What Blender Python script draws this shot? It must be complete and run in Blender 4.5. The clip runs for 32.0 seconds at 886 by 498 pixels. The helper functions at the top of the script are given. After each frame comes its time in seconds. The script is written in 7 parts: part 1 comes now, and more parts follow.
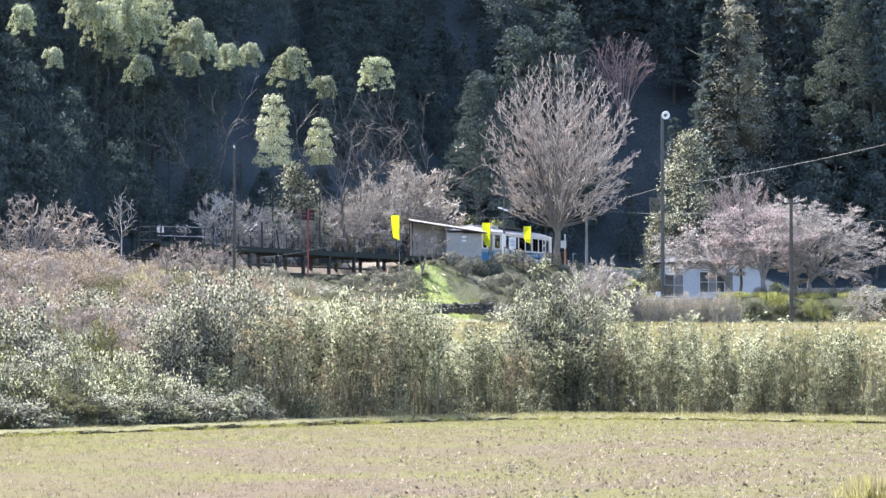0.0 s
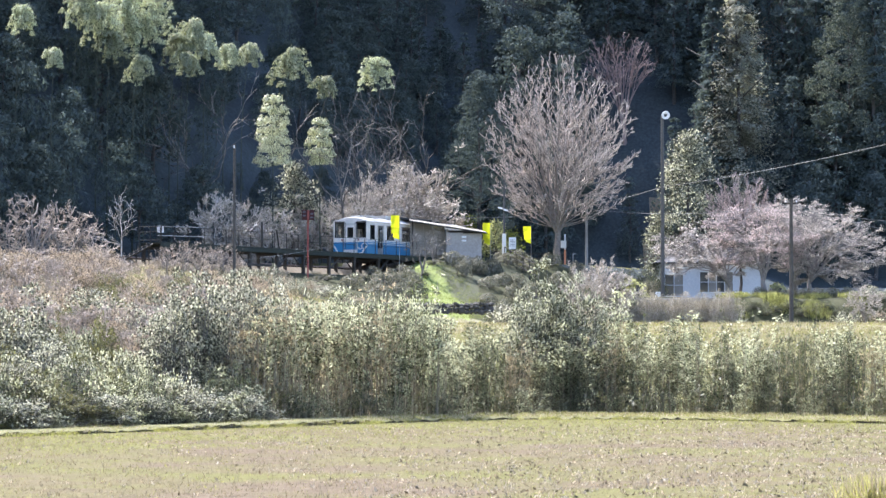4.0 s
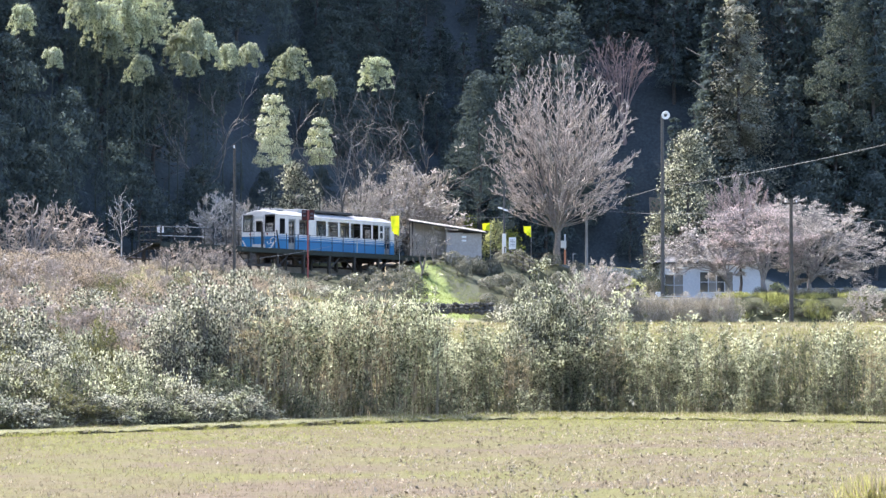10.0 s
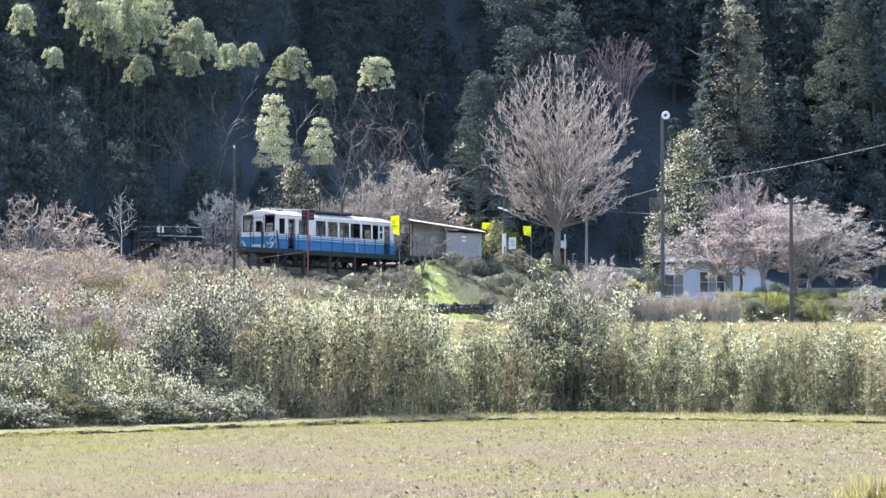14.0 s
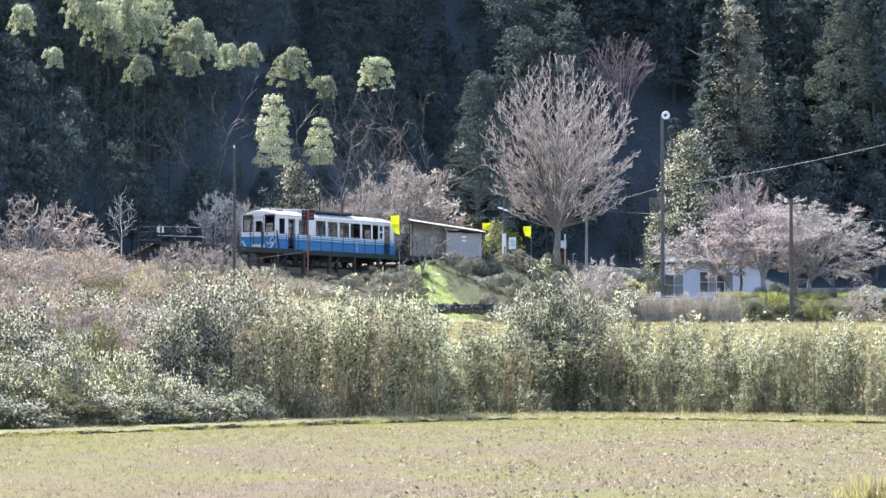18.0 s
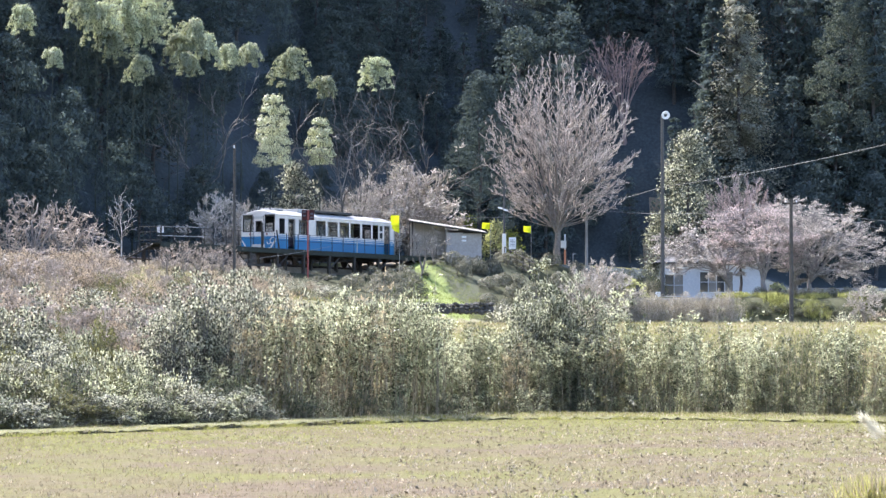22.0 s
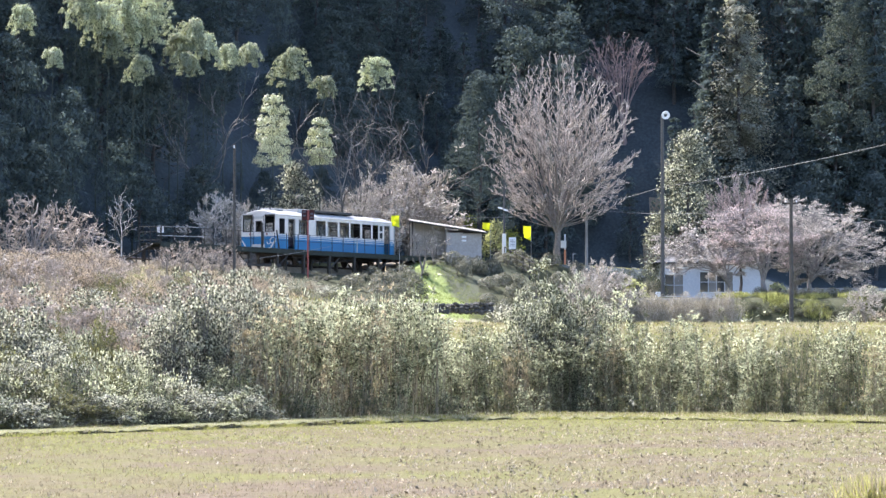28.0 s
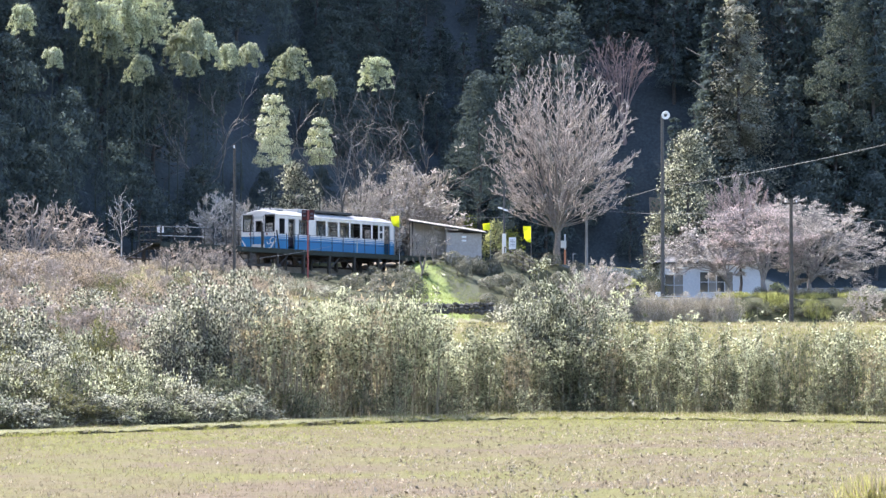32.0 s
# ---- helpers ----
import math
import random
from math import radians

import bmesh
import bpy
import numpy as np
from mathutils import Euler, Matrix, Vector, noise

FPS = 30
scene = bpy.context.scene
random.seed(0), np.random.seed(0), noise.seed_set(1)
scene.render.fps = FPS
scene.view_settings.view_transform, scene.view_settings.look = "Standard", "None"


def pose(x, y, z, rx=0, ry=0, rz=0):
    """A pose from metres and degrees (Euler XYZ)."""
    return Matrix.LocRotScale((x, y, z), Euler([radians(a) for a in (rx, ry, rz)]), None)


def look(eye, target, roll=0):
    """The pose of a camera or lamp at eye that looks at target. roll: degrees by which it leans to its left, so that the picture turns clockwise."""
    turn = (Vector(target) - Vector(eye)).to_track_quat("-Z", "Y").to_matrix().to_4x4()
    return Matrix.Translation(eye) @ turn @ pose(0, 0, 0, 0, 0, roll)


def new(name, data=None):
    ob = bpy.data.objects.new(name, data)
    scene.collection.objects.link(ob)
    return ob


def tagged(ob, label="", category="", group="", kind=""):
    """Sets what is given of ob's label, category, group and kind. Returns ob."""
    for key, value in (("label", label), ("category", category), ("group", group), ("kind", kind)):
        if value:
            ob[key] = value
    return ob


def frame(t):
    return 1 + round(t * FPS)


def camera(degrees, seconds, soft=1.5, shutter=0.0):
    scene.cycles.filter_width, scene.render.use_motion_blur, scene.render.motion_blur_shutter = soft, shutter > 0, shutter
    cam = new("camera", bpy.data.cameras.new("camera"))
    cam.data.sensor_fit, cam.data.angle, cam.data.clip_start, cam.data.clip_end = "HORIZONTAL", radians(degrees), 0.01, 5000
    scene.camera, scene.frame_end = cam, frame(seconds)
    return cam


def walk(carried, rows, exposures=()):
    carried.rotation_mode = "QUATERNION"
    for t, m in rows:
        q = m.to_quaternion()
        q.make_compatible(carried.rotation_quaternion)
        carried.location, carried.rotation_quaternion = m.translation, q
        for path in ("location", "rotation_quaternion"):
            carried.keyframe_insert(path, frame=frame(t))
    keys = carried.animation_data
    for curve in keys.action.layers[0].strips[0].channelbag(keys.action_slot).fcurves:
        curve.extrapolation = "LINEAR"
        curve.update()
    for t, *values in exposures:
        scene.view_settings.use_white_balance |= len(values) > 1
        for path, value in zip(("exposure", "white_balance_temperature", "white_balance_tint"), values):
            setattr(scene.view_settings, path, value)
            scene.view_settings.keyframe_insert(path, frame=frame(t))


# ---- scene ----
EYE = (0.0, 0.0, 2.4)
TILT = 1.8985
cam = camera(16.5216, 32.0, soft=1.45)
walk(cam, [(0.0, pose(*EYE, 90 + TILT, 0, 0)), (32.0, pose(*EYE, 90 + TILT, 0, 0))], exposures=[(0.0, 1.75, 6050, 16), (32.0, 1.75, 6050, 16)])

# ---------- light: high spring sun behind the wooded hill, clear sky ----------
SUN_ELEVATION, SUN_AZIMUTH = 54.0, -46.0  # degrees; azimuth from +y, to the left
world = bpy.data.worlds.new("sky")
scene.world = world
world.use_nodes = True
wn = world.node_tree
sky = wn.nodes.new("ShaderNodeTexSky")
sky.sky_type = "NISHITA"
sky.sun_disc = False
sky.sun_elevation = radians(SUN_ELEVATION)
sky.sun_rotation = radians(SUN_AZIMUTH)
sky.air_density, sky.dust_density = 1.0, 1.5
wn.nodes["Background"].inputs["Strength"].default_value = 0.15
wn.links.new(sky.outputs[0], wn.nodes["Background"].inputs["Color"])
sun_data = bpy.data.lights.new("sun", "SUN")
sun_data.energy, sun_data.angle, sun_data.color = 4.6, radians(0.5), (1.0, 0.95, 0.87)
sun = new("sun", sun_data)
_e, _a = radians(SUN_ELEVATION), radians(SUN_AZIMUTH)
sun.matrix_world = look((math.sin(_a) * math.cos(_e) * 300, math.cos(_a) * math.cos(_e) * 300, math.sin(_e) * 300), (0, 0, 0))


# ---------- materials ----------
def base_mat(name):
    m = bpy.data.materials.new(name)
    m.use_nodes = True
    return m, m.node_tree, m.node_tree.nodes["Principled BSDF"]


def link(nt, a, b):
    nt.links.new(a, b)


def ramp(nt, fac, stops):
    r = nt.nodes.new("ShaderNodeValToRGB")
    els = r.color_ramp.elements
    while len(els) < len(stops):
        els.new(0.5)
    for el, (p, c) in zip(els, stops):
        el.position, el.color = p, (*c, 1)
    link(nt, fac, r.inputs[0])
    return r.outputs[0]


def noise_fac(nt, scale, detail=4.0, vec=None, rough=0.6):
    n = nt.nodes.new("ShaderNodeTexNoise")
    n.inputs["Scale"].default_value, n.inputs["Detail"].default_value = scale, detail
    n.inputs["Roughness"].default_value = rough
    if vec is None:
        vec = nt.nodes.new("ShaderNodeTexCoord").outputs["Object"]
    link(nt, vec, n.inputs["Vector"])
    return n.outputs["Fac"]


def mix_rgb(nt, fac, a, b, mode="MIX"):
    m = nt.nodes.new("ShaderNodeMix")
    m.data_type, m.blend_type = "RGBA", mode
    for sock, v in ((m.inputs[0], fac), (m.inputs[6], a), (m.inputs[7], b)):
        if hasattr(v, "is_linked"):
            link(nt, v, sock)
        elif isinstance(v, (int, float)):
            sock.default_value = v
        else:
            sock.default_value = (*v, 1)
    return m.outputs[2]


def bump(nt, bsdf, fac, strength, dist=0.02):
    b = nt.nodes.new("ShaderNodeBump")
    b.inputs["Strength"].default_value, b.inputs["Distance"].default_value = strength, dist
    link(nt, fac, b.inputs["Height"])
    link(nt, b.outputs[0], bsdf.inputs["Normal"])


def surface(name, dark, light, scale=3.0, rough=0.7, metal=0.0, stain=0.3, strength=0.3, spec=0.5):
    """Two-scale mottled surface: fine grain and broad stains."""
    m, nt, b = base_mat(name)
    fine = ramp(nt, noise_fac(nt, scale * 8, 5), [(0.3, dark), (0.7, light)])
    broad = ramp(nt, noise_fac(nt, scale * 0.35, 3), [(0.35, (1 - stain,) * 3), (0.65, (1.0, 1.0, 1.0))])
    link(nt, mix_rgb(nt, 1.0, fine, broad, "MULTIPLY"), b.inputs["Base Color"])
    b.inputs["Roughness"].default_value, b.inputs["Metallic"].default_value = rough, metal
    b.inputs["Specular IOR Level"].default_value = spec
    bump(nt, b, noise_fac(nt, scale * 10, 3), strength)
    return m


def leaf_mat(name, dark, light, trans=0.4, rough=0.4, spec=0.5, glow=None, split=None, spread=0.78):
    """Leaves that let light through; each leaf and each plant differs a little."""
    m, nt, b = base_mat(name)
    geo = nt.nodes.new("ShaderNodeNewGeometry")
    info = nt.nodes.new("ShaderNodeObjectInfo")
    stops = [(0.0, dark), (1.0, light)]
    # split: near-black leaves paint shaded gaps, pale ones paint sunlit flecks.
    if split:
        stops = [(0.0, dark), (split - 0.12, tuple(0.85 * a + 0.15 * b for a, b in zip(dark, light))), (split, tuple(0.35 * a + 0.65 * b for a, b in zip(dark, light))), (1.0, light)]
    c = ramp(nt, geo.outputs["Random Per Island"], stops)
    tone = ramp(nt, info.outputs["Random"], [(0.0, (spread, spread * 1.02, spread * 0.97)), (1.0, (1.0, 1.0, 1.0))])
    c = mix_rgb(nt, 1.0, c, tone, "MULTIPLY")
    link(nt, c, b.inputs["Base Color"])
    b.inputs["Roughness"].default_value = rough
    b.inputs["Specular IOR Level"].default_value = spec
    tr = nt.nodes.new("ShaderNodeBsdfTranslucent")
    link(nt, mix_rgb(nt, 1.0, c, glow or (1.25, 1.3, 0.75), "MULTIPLY"), tr.inputs["Color"])
    mx = nt.nodes.new("ShaderNodeMixShader")
    mx.inputs[0].default_value = trans
    link(nt, b.outputs[0], mx.inputs[1])
    link(nt, tr.outputs[0], mx.inputs[2])
    link(nt, mx.outputs[0], nt.nodes["Material Output"].inputs["Surface"])
    return m


def bark_mat(name, dark, light, scale=6.0):
    m, nt, b = base_mat(name)
    geo = nt.nodes.new("ShaderNodeNewGeometry")
    c = ramp(nt, noise_fac(nt, scale, 5), [(0.3, dark), (0.7, light)])
    v = ramp(nt, geo.outputs["Random Per Island"], [(0.0, (0.42, 0.42, 0.42)), (1.0, (1.2, 1.2, 1.2))])
    link(nt, mix_rgb(nt, 1.0, c, v, "MULTIPLY"), b.inputs["Base Color"])
    b.inputs["Roughness"].default_value = 0.75
    return m


def paint(name, col, rough=0.35, dirt=0.15, scale=1.2):
    m, nt, b = base_mat(name)
    d = ramp(nt, noise_fac(nt, scale, 6), [(0.3, tuple(c * (1 - dirt) for c in col)), (0.65, col)])
    link(nt, d, b.inputs["Base Color"])
    b.inputs["Roughness"].default_value = rough
    return m


M = {}
M["bark_grey"] = bark_mat("grey_bark", (0.10, 0.09, 0.08), (0.25, 0.23, 0.21))
M["bark_cherry"] = bark_mat("silvery_cherry_bark", (0.18, 0.16, 0.15), (0.42, 0.385, 0.365))
M["bark_pale"] = bark_mat("pale_twig_bark", (0.186, 0.164, 0.146), (0.372, 0.335, 0.304))
M["bark_fan"] = bark_mat("warm_pale_twig_bark", (0.437, 0.363, 0.309), (0.8, 0.7, 0.619))
M["bark_trunk"] = bark_mat("brown_grey_trunk_bark", (0.07, 0.058, 0.05), (0.17, 0.145, 0.13))
M["bark_beige"] = bark_mat("grey_beige_dry_twig", (0.39, 0.345, 0.305), (0.80, 0.72, 0.645))
# Lit copy of the evergreen leaf: pale leaves put the sun into it.
M["sunlit_evergreen"] = leaf_mat("sunny_evergreen_leaf", (0.04, 0.0465, 0.036), (0.56, 0.56, 0.48), 0.6, 0.42, 0.7, (1.12, 1.13, 0.92), 0.6)
M["bark_red"] = bark_mat("reddish_twig_bark", (0.215, 0.157, 0.15), (0.357, 0.272, 0.264))
M["bark_tan"] = bark_mat("tan_dry_twig", (0.32, 0.262, 0.215), (0.66, 0.56, 0.475))
M["bark_rose"] = bark_mat("rosy_twig_bark", (0.36, 0.285, 0.26), (0.64, 0.53, 0.49))
M["bark_limb"] = bark_mat("tan_limb_bark", (0.15, 0.13, 0.115), (0.33, 0.29, 0.255))
M["bark_dark"] = bark_mat("dark_bark", (0.045, 0.042, 0.040), (0.10, 0.092, 0.086))
M["bamboo_culm"] = bark_mat("bamboo_culm", (0.19, 0.155, 0.10), (0.50, 0.42, 0.29), 3.0)
# Forest culms kept near-black so they sink into the shade of the wood.
M["forest_culm"] = bark_mat("dim_forest_culm", (0.035, 0.045, 0.035), (0.075, 0.09, 0.065), 3.0)
# Wood foliage tinted blue-grey: haze over the shaded hill put into the colour.
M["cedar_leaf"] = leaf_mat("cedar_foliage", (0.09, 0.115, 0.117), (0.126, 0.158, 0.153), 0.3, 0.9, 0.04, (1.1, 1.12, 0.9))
# Browned tone of its own, raised further for the sun on this cedar.
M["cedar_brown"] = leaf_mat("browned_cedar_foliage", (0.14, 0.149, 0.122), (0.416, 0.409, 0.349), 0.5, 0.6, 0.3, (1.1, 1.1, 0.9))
# Same haze tint in the evergreen and forest bamboo leaves.
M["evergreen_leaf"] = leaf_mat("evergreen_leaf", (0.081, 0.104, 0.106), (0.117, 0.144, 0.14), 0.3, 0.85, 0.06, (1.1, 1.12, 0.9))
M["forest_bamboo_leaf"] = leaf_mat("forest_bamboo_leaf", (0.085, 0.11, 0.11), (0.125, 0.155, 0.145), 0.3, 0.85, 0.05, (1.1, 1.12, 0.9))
# Lit copies of the forest bamboo leaf: paler colour puts the sun on them.
M["sunlit_bamboo_leaf"] = leaf_mat("sunlit_head_leaf", (0.11, 0.13, 0.08), (0.70, 0.725, 0.54), 0.35, 0.5, 0.2, (1.1, 1.15, 0.8), 0.27, 0.5)
M["sunlit_column_leaf"] = leaf_mat("sunlit_column_bamboo_leaf", (0.16, 0.175, 0.09), (0.78, 0.775, 0.58), 0.2, 0.4, 0.5, (1.15, 1.2, 0.7), 0.3)
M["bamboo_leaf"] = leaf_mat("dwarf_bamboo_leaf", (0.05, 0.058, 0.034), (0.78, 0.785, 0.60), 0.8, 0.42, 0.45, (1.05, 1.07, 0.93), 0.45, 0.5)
# Shaded copy of the dwarf bamboo leaf, its shade put into the colour.
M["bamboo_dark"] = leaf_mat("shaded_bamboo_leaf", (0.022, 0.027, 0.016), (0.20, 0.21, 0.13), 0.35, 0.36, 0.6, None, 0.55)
# Pale leaves in the shrub ramp paint sun glints on the glossy foliage.
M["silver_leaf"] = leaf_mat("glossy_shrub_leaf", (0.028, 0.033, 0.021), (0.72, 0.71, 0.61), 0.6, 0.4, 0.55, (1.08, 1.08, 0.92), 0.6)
# Evergreen leaf lightened for the sunlit crown at the right of the wood.
M["lit_evergreen"] = leaf_mat("lit_evergreen_leaf", (0.085, 0.106, 0.10), (0.20, 0.22, 0.185), 0.3, 0.8, 0.08, (1.1, 1.12, 0.9), 0.62)
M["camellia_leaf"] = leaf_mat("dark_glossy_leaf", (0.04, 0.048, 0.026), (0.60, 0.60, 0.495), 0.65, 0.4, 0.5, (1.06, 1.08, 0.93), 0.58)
M["green_leaf"] = leaf_mat("fresh_green_leaf", (0.10, 0.125, 0.036), (0.27, 0.305, 0.105), 0.55, 0.45)
M["verge_leaf"] = leaf_mat("verge_grass_blade", (0.085, 0.09, 0.045), (0.40, 0.40, 0.22), 0.6, 0.45)
M["yellow_leaf"] = leaf_mat("yellow_shrub_leaf", (0.25, 0.25, 0.15), (0.64, 0.63, 0.47), 0.6, 0.5)
M["olive_leaf"] = leaf_mat("dull_olive_leaf", (0.0594, 0.0594, 0.033), (0.238, 0.224, 0.145), 0.5, 0.5)
M["azalea_leaf"] = leaf_mat("azalea_leaf", (0.05, 0.055, 0.035), (0.31, 0.295, 0.23), 0.35, 0.5, 0.4, (1.1, 1.1, 0.9))
M["dry_leaf"] = leaf_mat("dry_grass_blade", (0.14, 0.118, 0.09), (0.60, 0.53, 0.43), 0.4, 0.6, 0.3, (1.08, 1.0, 0.85), 0.4)
M["brown_leaf"] = leaf_mat("withered_brown_leaf", (0.085, 0.07, 0.054), (0.58, 0.495, 0.405), 0.45, 0.6, 0.3, (1.08, 1.0, 0.85), 0.45)
M["grass_blade"] = leaf_mat("grass_blade", (0.137, 0.137, 0.061), (0.297, 0.288, 0.147), 0.7, 0.5, 0.3)
M["tuft_leaf"] = leaf_mat("tuft_blade", (0.12, 0.118, 0.045), (0.52, 0.485, 0.255), 0.65, 0.5, 0.3, None, 0.3)
M["straw"] = leaf_mat("rice_straw", (0.277, 0.238, 0.165), (0.515, 0.462, 0.37), 0.6, 0.6, 0.3, (1.05, 1.0, 0.85))
M["beige_leaf"] = leaf_mat("grey_beige_bud_leaf", (0.19, 0.175, 0.148), (0.60, 0.56, 0.49), 0.45, 0.6, 0.4, (1.05, 1.0, 0.85))
M["reed_leaf"] = leaf_mat("withered_reed_blade", (0.17, 0.145, 0.10), (0.64, 0.575, 0.45), 0.7, 0.55, 0.4, (1.1, 1.0, 0.8))
M["stubble_leaf"] = leaf_mat("dull_stubble", (0.17, 0.14, 0.095), (0.40, 0.345, 0.265), 0.5, 0.6, 0.2, (1.05, 1.0, 0.85))
M["litter"] = leaf_mat("bleached_straw", (0.27, 0.225, 0.165), (0.60, 0.535, 0.43), 0.4, 0.6, 0.2, (1.05, 1.0, 0.9))
M["stub_dark"] = leaf_mat("rotted_stub", (0.06, 0.05, 0.032), (0.24, 0.19, 0.14), 0.3, 0.7, 0.1, (1.05, 1.0, 0.9))
M["soil"] = surface("dark_bank_soil", (0.06, 0.0513, 0.0301), (0.121, 0.106, 0.0678), 3.0, 0.95, 0, 0.3, 0.6, 0.1)
M["blossom"] = leaf_mat("cherry_petal", (0.44, 0.405, 0.385), (0.86, 0.83, 0.80), 0.65, 0.6, 0.3, (1.03, 0.98, 0.96))
M["blossom_pink"] = leaf_mat("pink_cherry_bud", (0.38, 0.315, 0.30), (0.78, 0.71, 0.685), 0.65, 0.6, 0.3, (1.05, 0.97, 0.97))
M["plume"] = leaf_mat("pampas_plume_hair", (0.72, 0.66, 0.57), (0.92, 0.87, 0.79), 0.6, 0.7, 0.2, (1.0, 1.0, 0.95))
M["concrete"] = surface("weathered_concrete", (0.26, 0.255, 0.24), (0.42, 0.41, 0.39), 1.5)
M["render_wall"] = surface("grey_rendered_wall", (0.39, 0.357, 0.33), (0.53, 0.49, 0.455), 1.0, 0.85, 0, 0.25)
M["white_wall"] = surface("white_painted_siding", (0.66, 0.67, 0.69), (0.80, 0.80, 0.80), 0.8, 0.6, 0, 0.12, 0.1)
M["roof_sheet"] = surface("pale_corrugated_roofing", (0.20, 0.187, 0.168), (0.37, 0.348, 0.315), 1.2, 0.85, 0.0, 0.45)
M["roof_tile"] = surface("grey_roof_tile", (0.12, 0.12, 0.13), (0.24, 0.23, 0.23), 2.0, 0.5)
M["wood_dark"] = surface("dark_creosoted_timber", (0.022, 0.020, 0.018), (0.06, 0.053, 0.046), 2.0)
M["deck"] = surface("dark_green_painted_deck_edge", (0.018, 0.024, 0.02), (0.045, 0.056, 0.047), 1.5, 0.9)
M["old_board"] = surface("weathered_tan_boarding", (0.24, 0.215, 0.19), (0.40, 0.365, 0.33), 2.0, 0.85)
M["steel"] = surface("galvanised_steel", (0.32, 0.33, 0.34), (0.48, 0.49, 0.50), 2.0, 0.45, 0.6)
M["pole"] = surface("weathered_pole", (0.0672, 0.0672, 0.0672), (0.12, 0.12, 0.118), 2.0)
M["red_paint"] = paint("faded_red_paint", (0.26, 0.055, 0.045), 0.5)
M["maroon"] = paint("maroon_signboard", (0.05, 0.011, 0.013), 0.85)
M["orange"] = paint("orange_paint", (0.5, 0.2, 0.1), 0.5)
M["train_white"] = paint("train_ivory_white", (0.80, 0.75, 0.70), 0.35, 0.2, 1.6)
M["train_blue"] = paint("train_sky_blue", (0.042, 0.215, 0.43), 0.3, 0.12, 0.6)
M["roof_grey"] = paint("train_roof_grey", (0.40, 0.395, 0.385), 0.55, 0.3)
M["roof_white"] = paint("faded_roof_white", (0.52, 0.51, 0.49), 0.5, 0.3)
M["roof_dark"] = paint("dark_roof_cooler", (0.045, 0.047, 0.05), 0.6, 0.2)
M["under"] = paint("underframe_black", (0.03, 0.03, 0.032), 0.6, 0.3)
M["rubber"] = paint("window_rubber", (0.02, 0.02, 0.022), 0.5)
M["seat"] = paint("seat_moquette", (0.10, 0.10, 0.16), 0.9)
M["interior"] = paint("interior_panel", (0.60, 0.58, 0.54), 0.6)
M["flag"] = leaf_mat("yellow_banner_cloth", (0.86, 0.89, 0.07), (0.90, 0.91, 0.09), 0.6, 0.7, 0.2, (1.1, 1.1, 0.8))
M["white_sign"] = paint("white_sign_enamel", (0.78, 0.79, 0.80), 0.4, 0.08)
M["ink"] = paint("faded_dark_print", (0.10, 0.10, 0.12), 0.6)
M["lamp_glass"] = paint("headlamp_lens", (0.75, 0.75, 0.72), 0.15, 0.05)
M["wire"] = paint("wire_sheath", (0.16, 0.16, 0.16), 0.6)
# Stone colour darkened to carry the shadowed line along the edging.
M["stone"] = surface("dark_field_stone", (0.031, 0.0298, 0.0248), (0.0992, 0.093, 0.0806), 3.0, 0.85)
M["rail"] = surface("rusty_rail", (0.06, 0.045, 0.037), (0.14, 0.105, 0.085), 4.0, 0.6, 0.5)


def glass_mat():
    m, nt, b = base_mat("window_glass")
    b.inputs["Base Color"].default_value = (0.90, 0.93, 0.93, 1)
    b.inputs["Roughness"].default_value = 0.06
    b.inputs["Transmission Weight"].default_value = 1.0
    b.inputs["IOR"].default_value = 1.08
    return m


M["glass"] = glass_mat()
M["dark_glass"] = paint("dim_house_glass", (0.055, 0.06, 0.065), 0.08, 0.3)
M["curtain"] = paint("beige_curtain", (0.34, 0.31, 0.27), 0.9, 0.3)


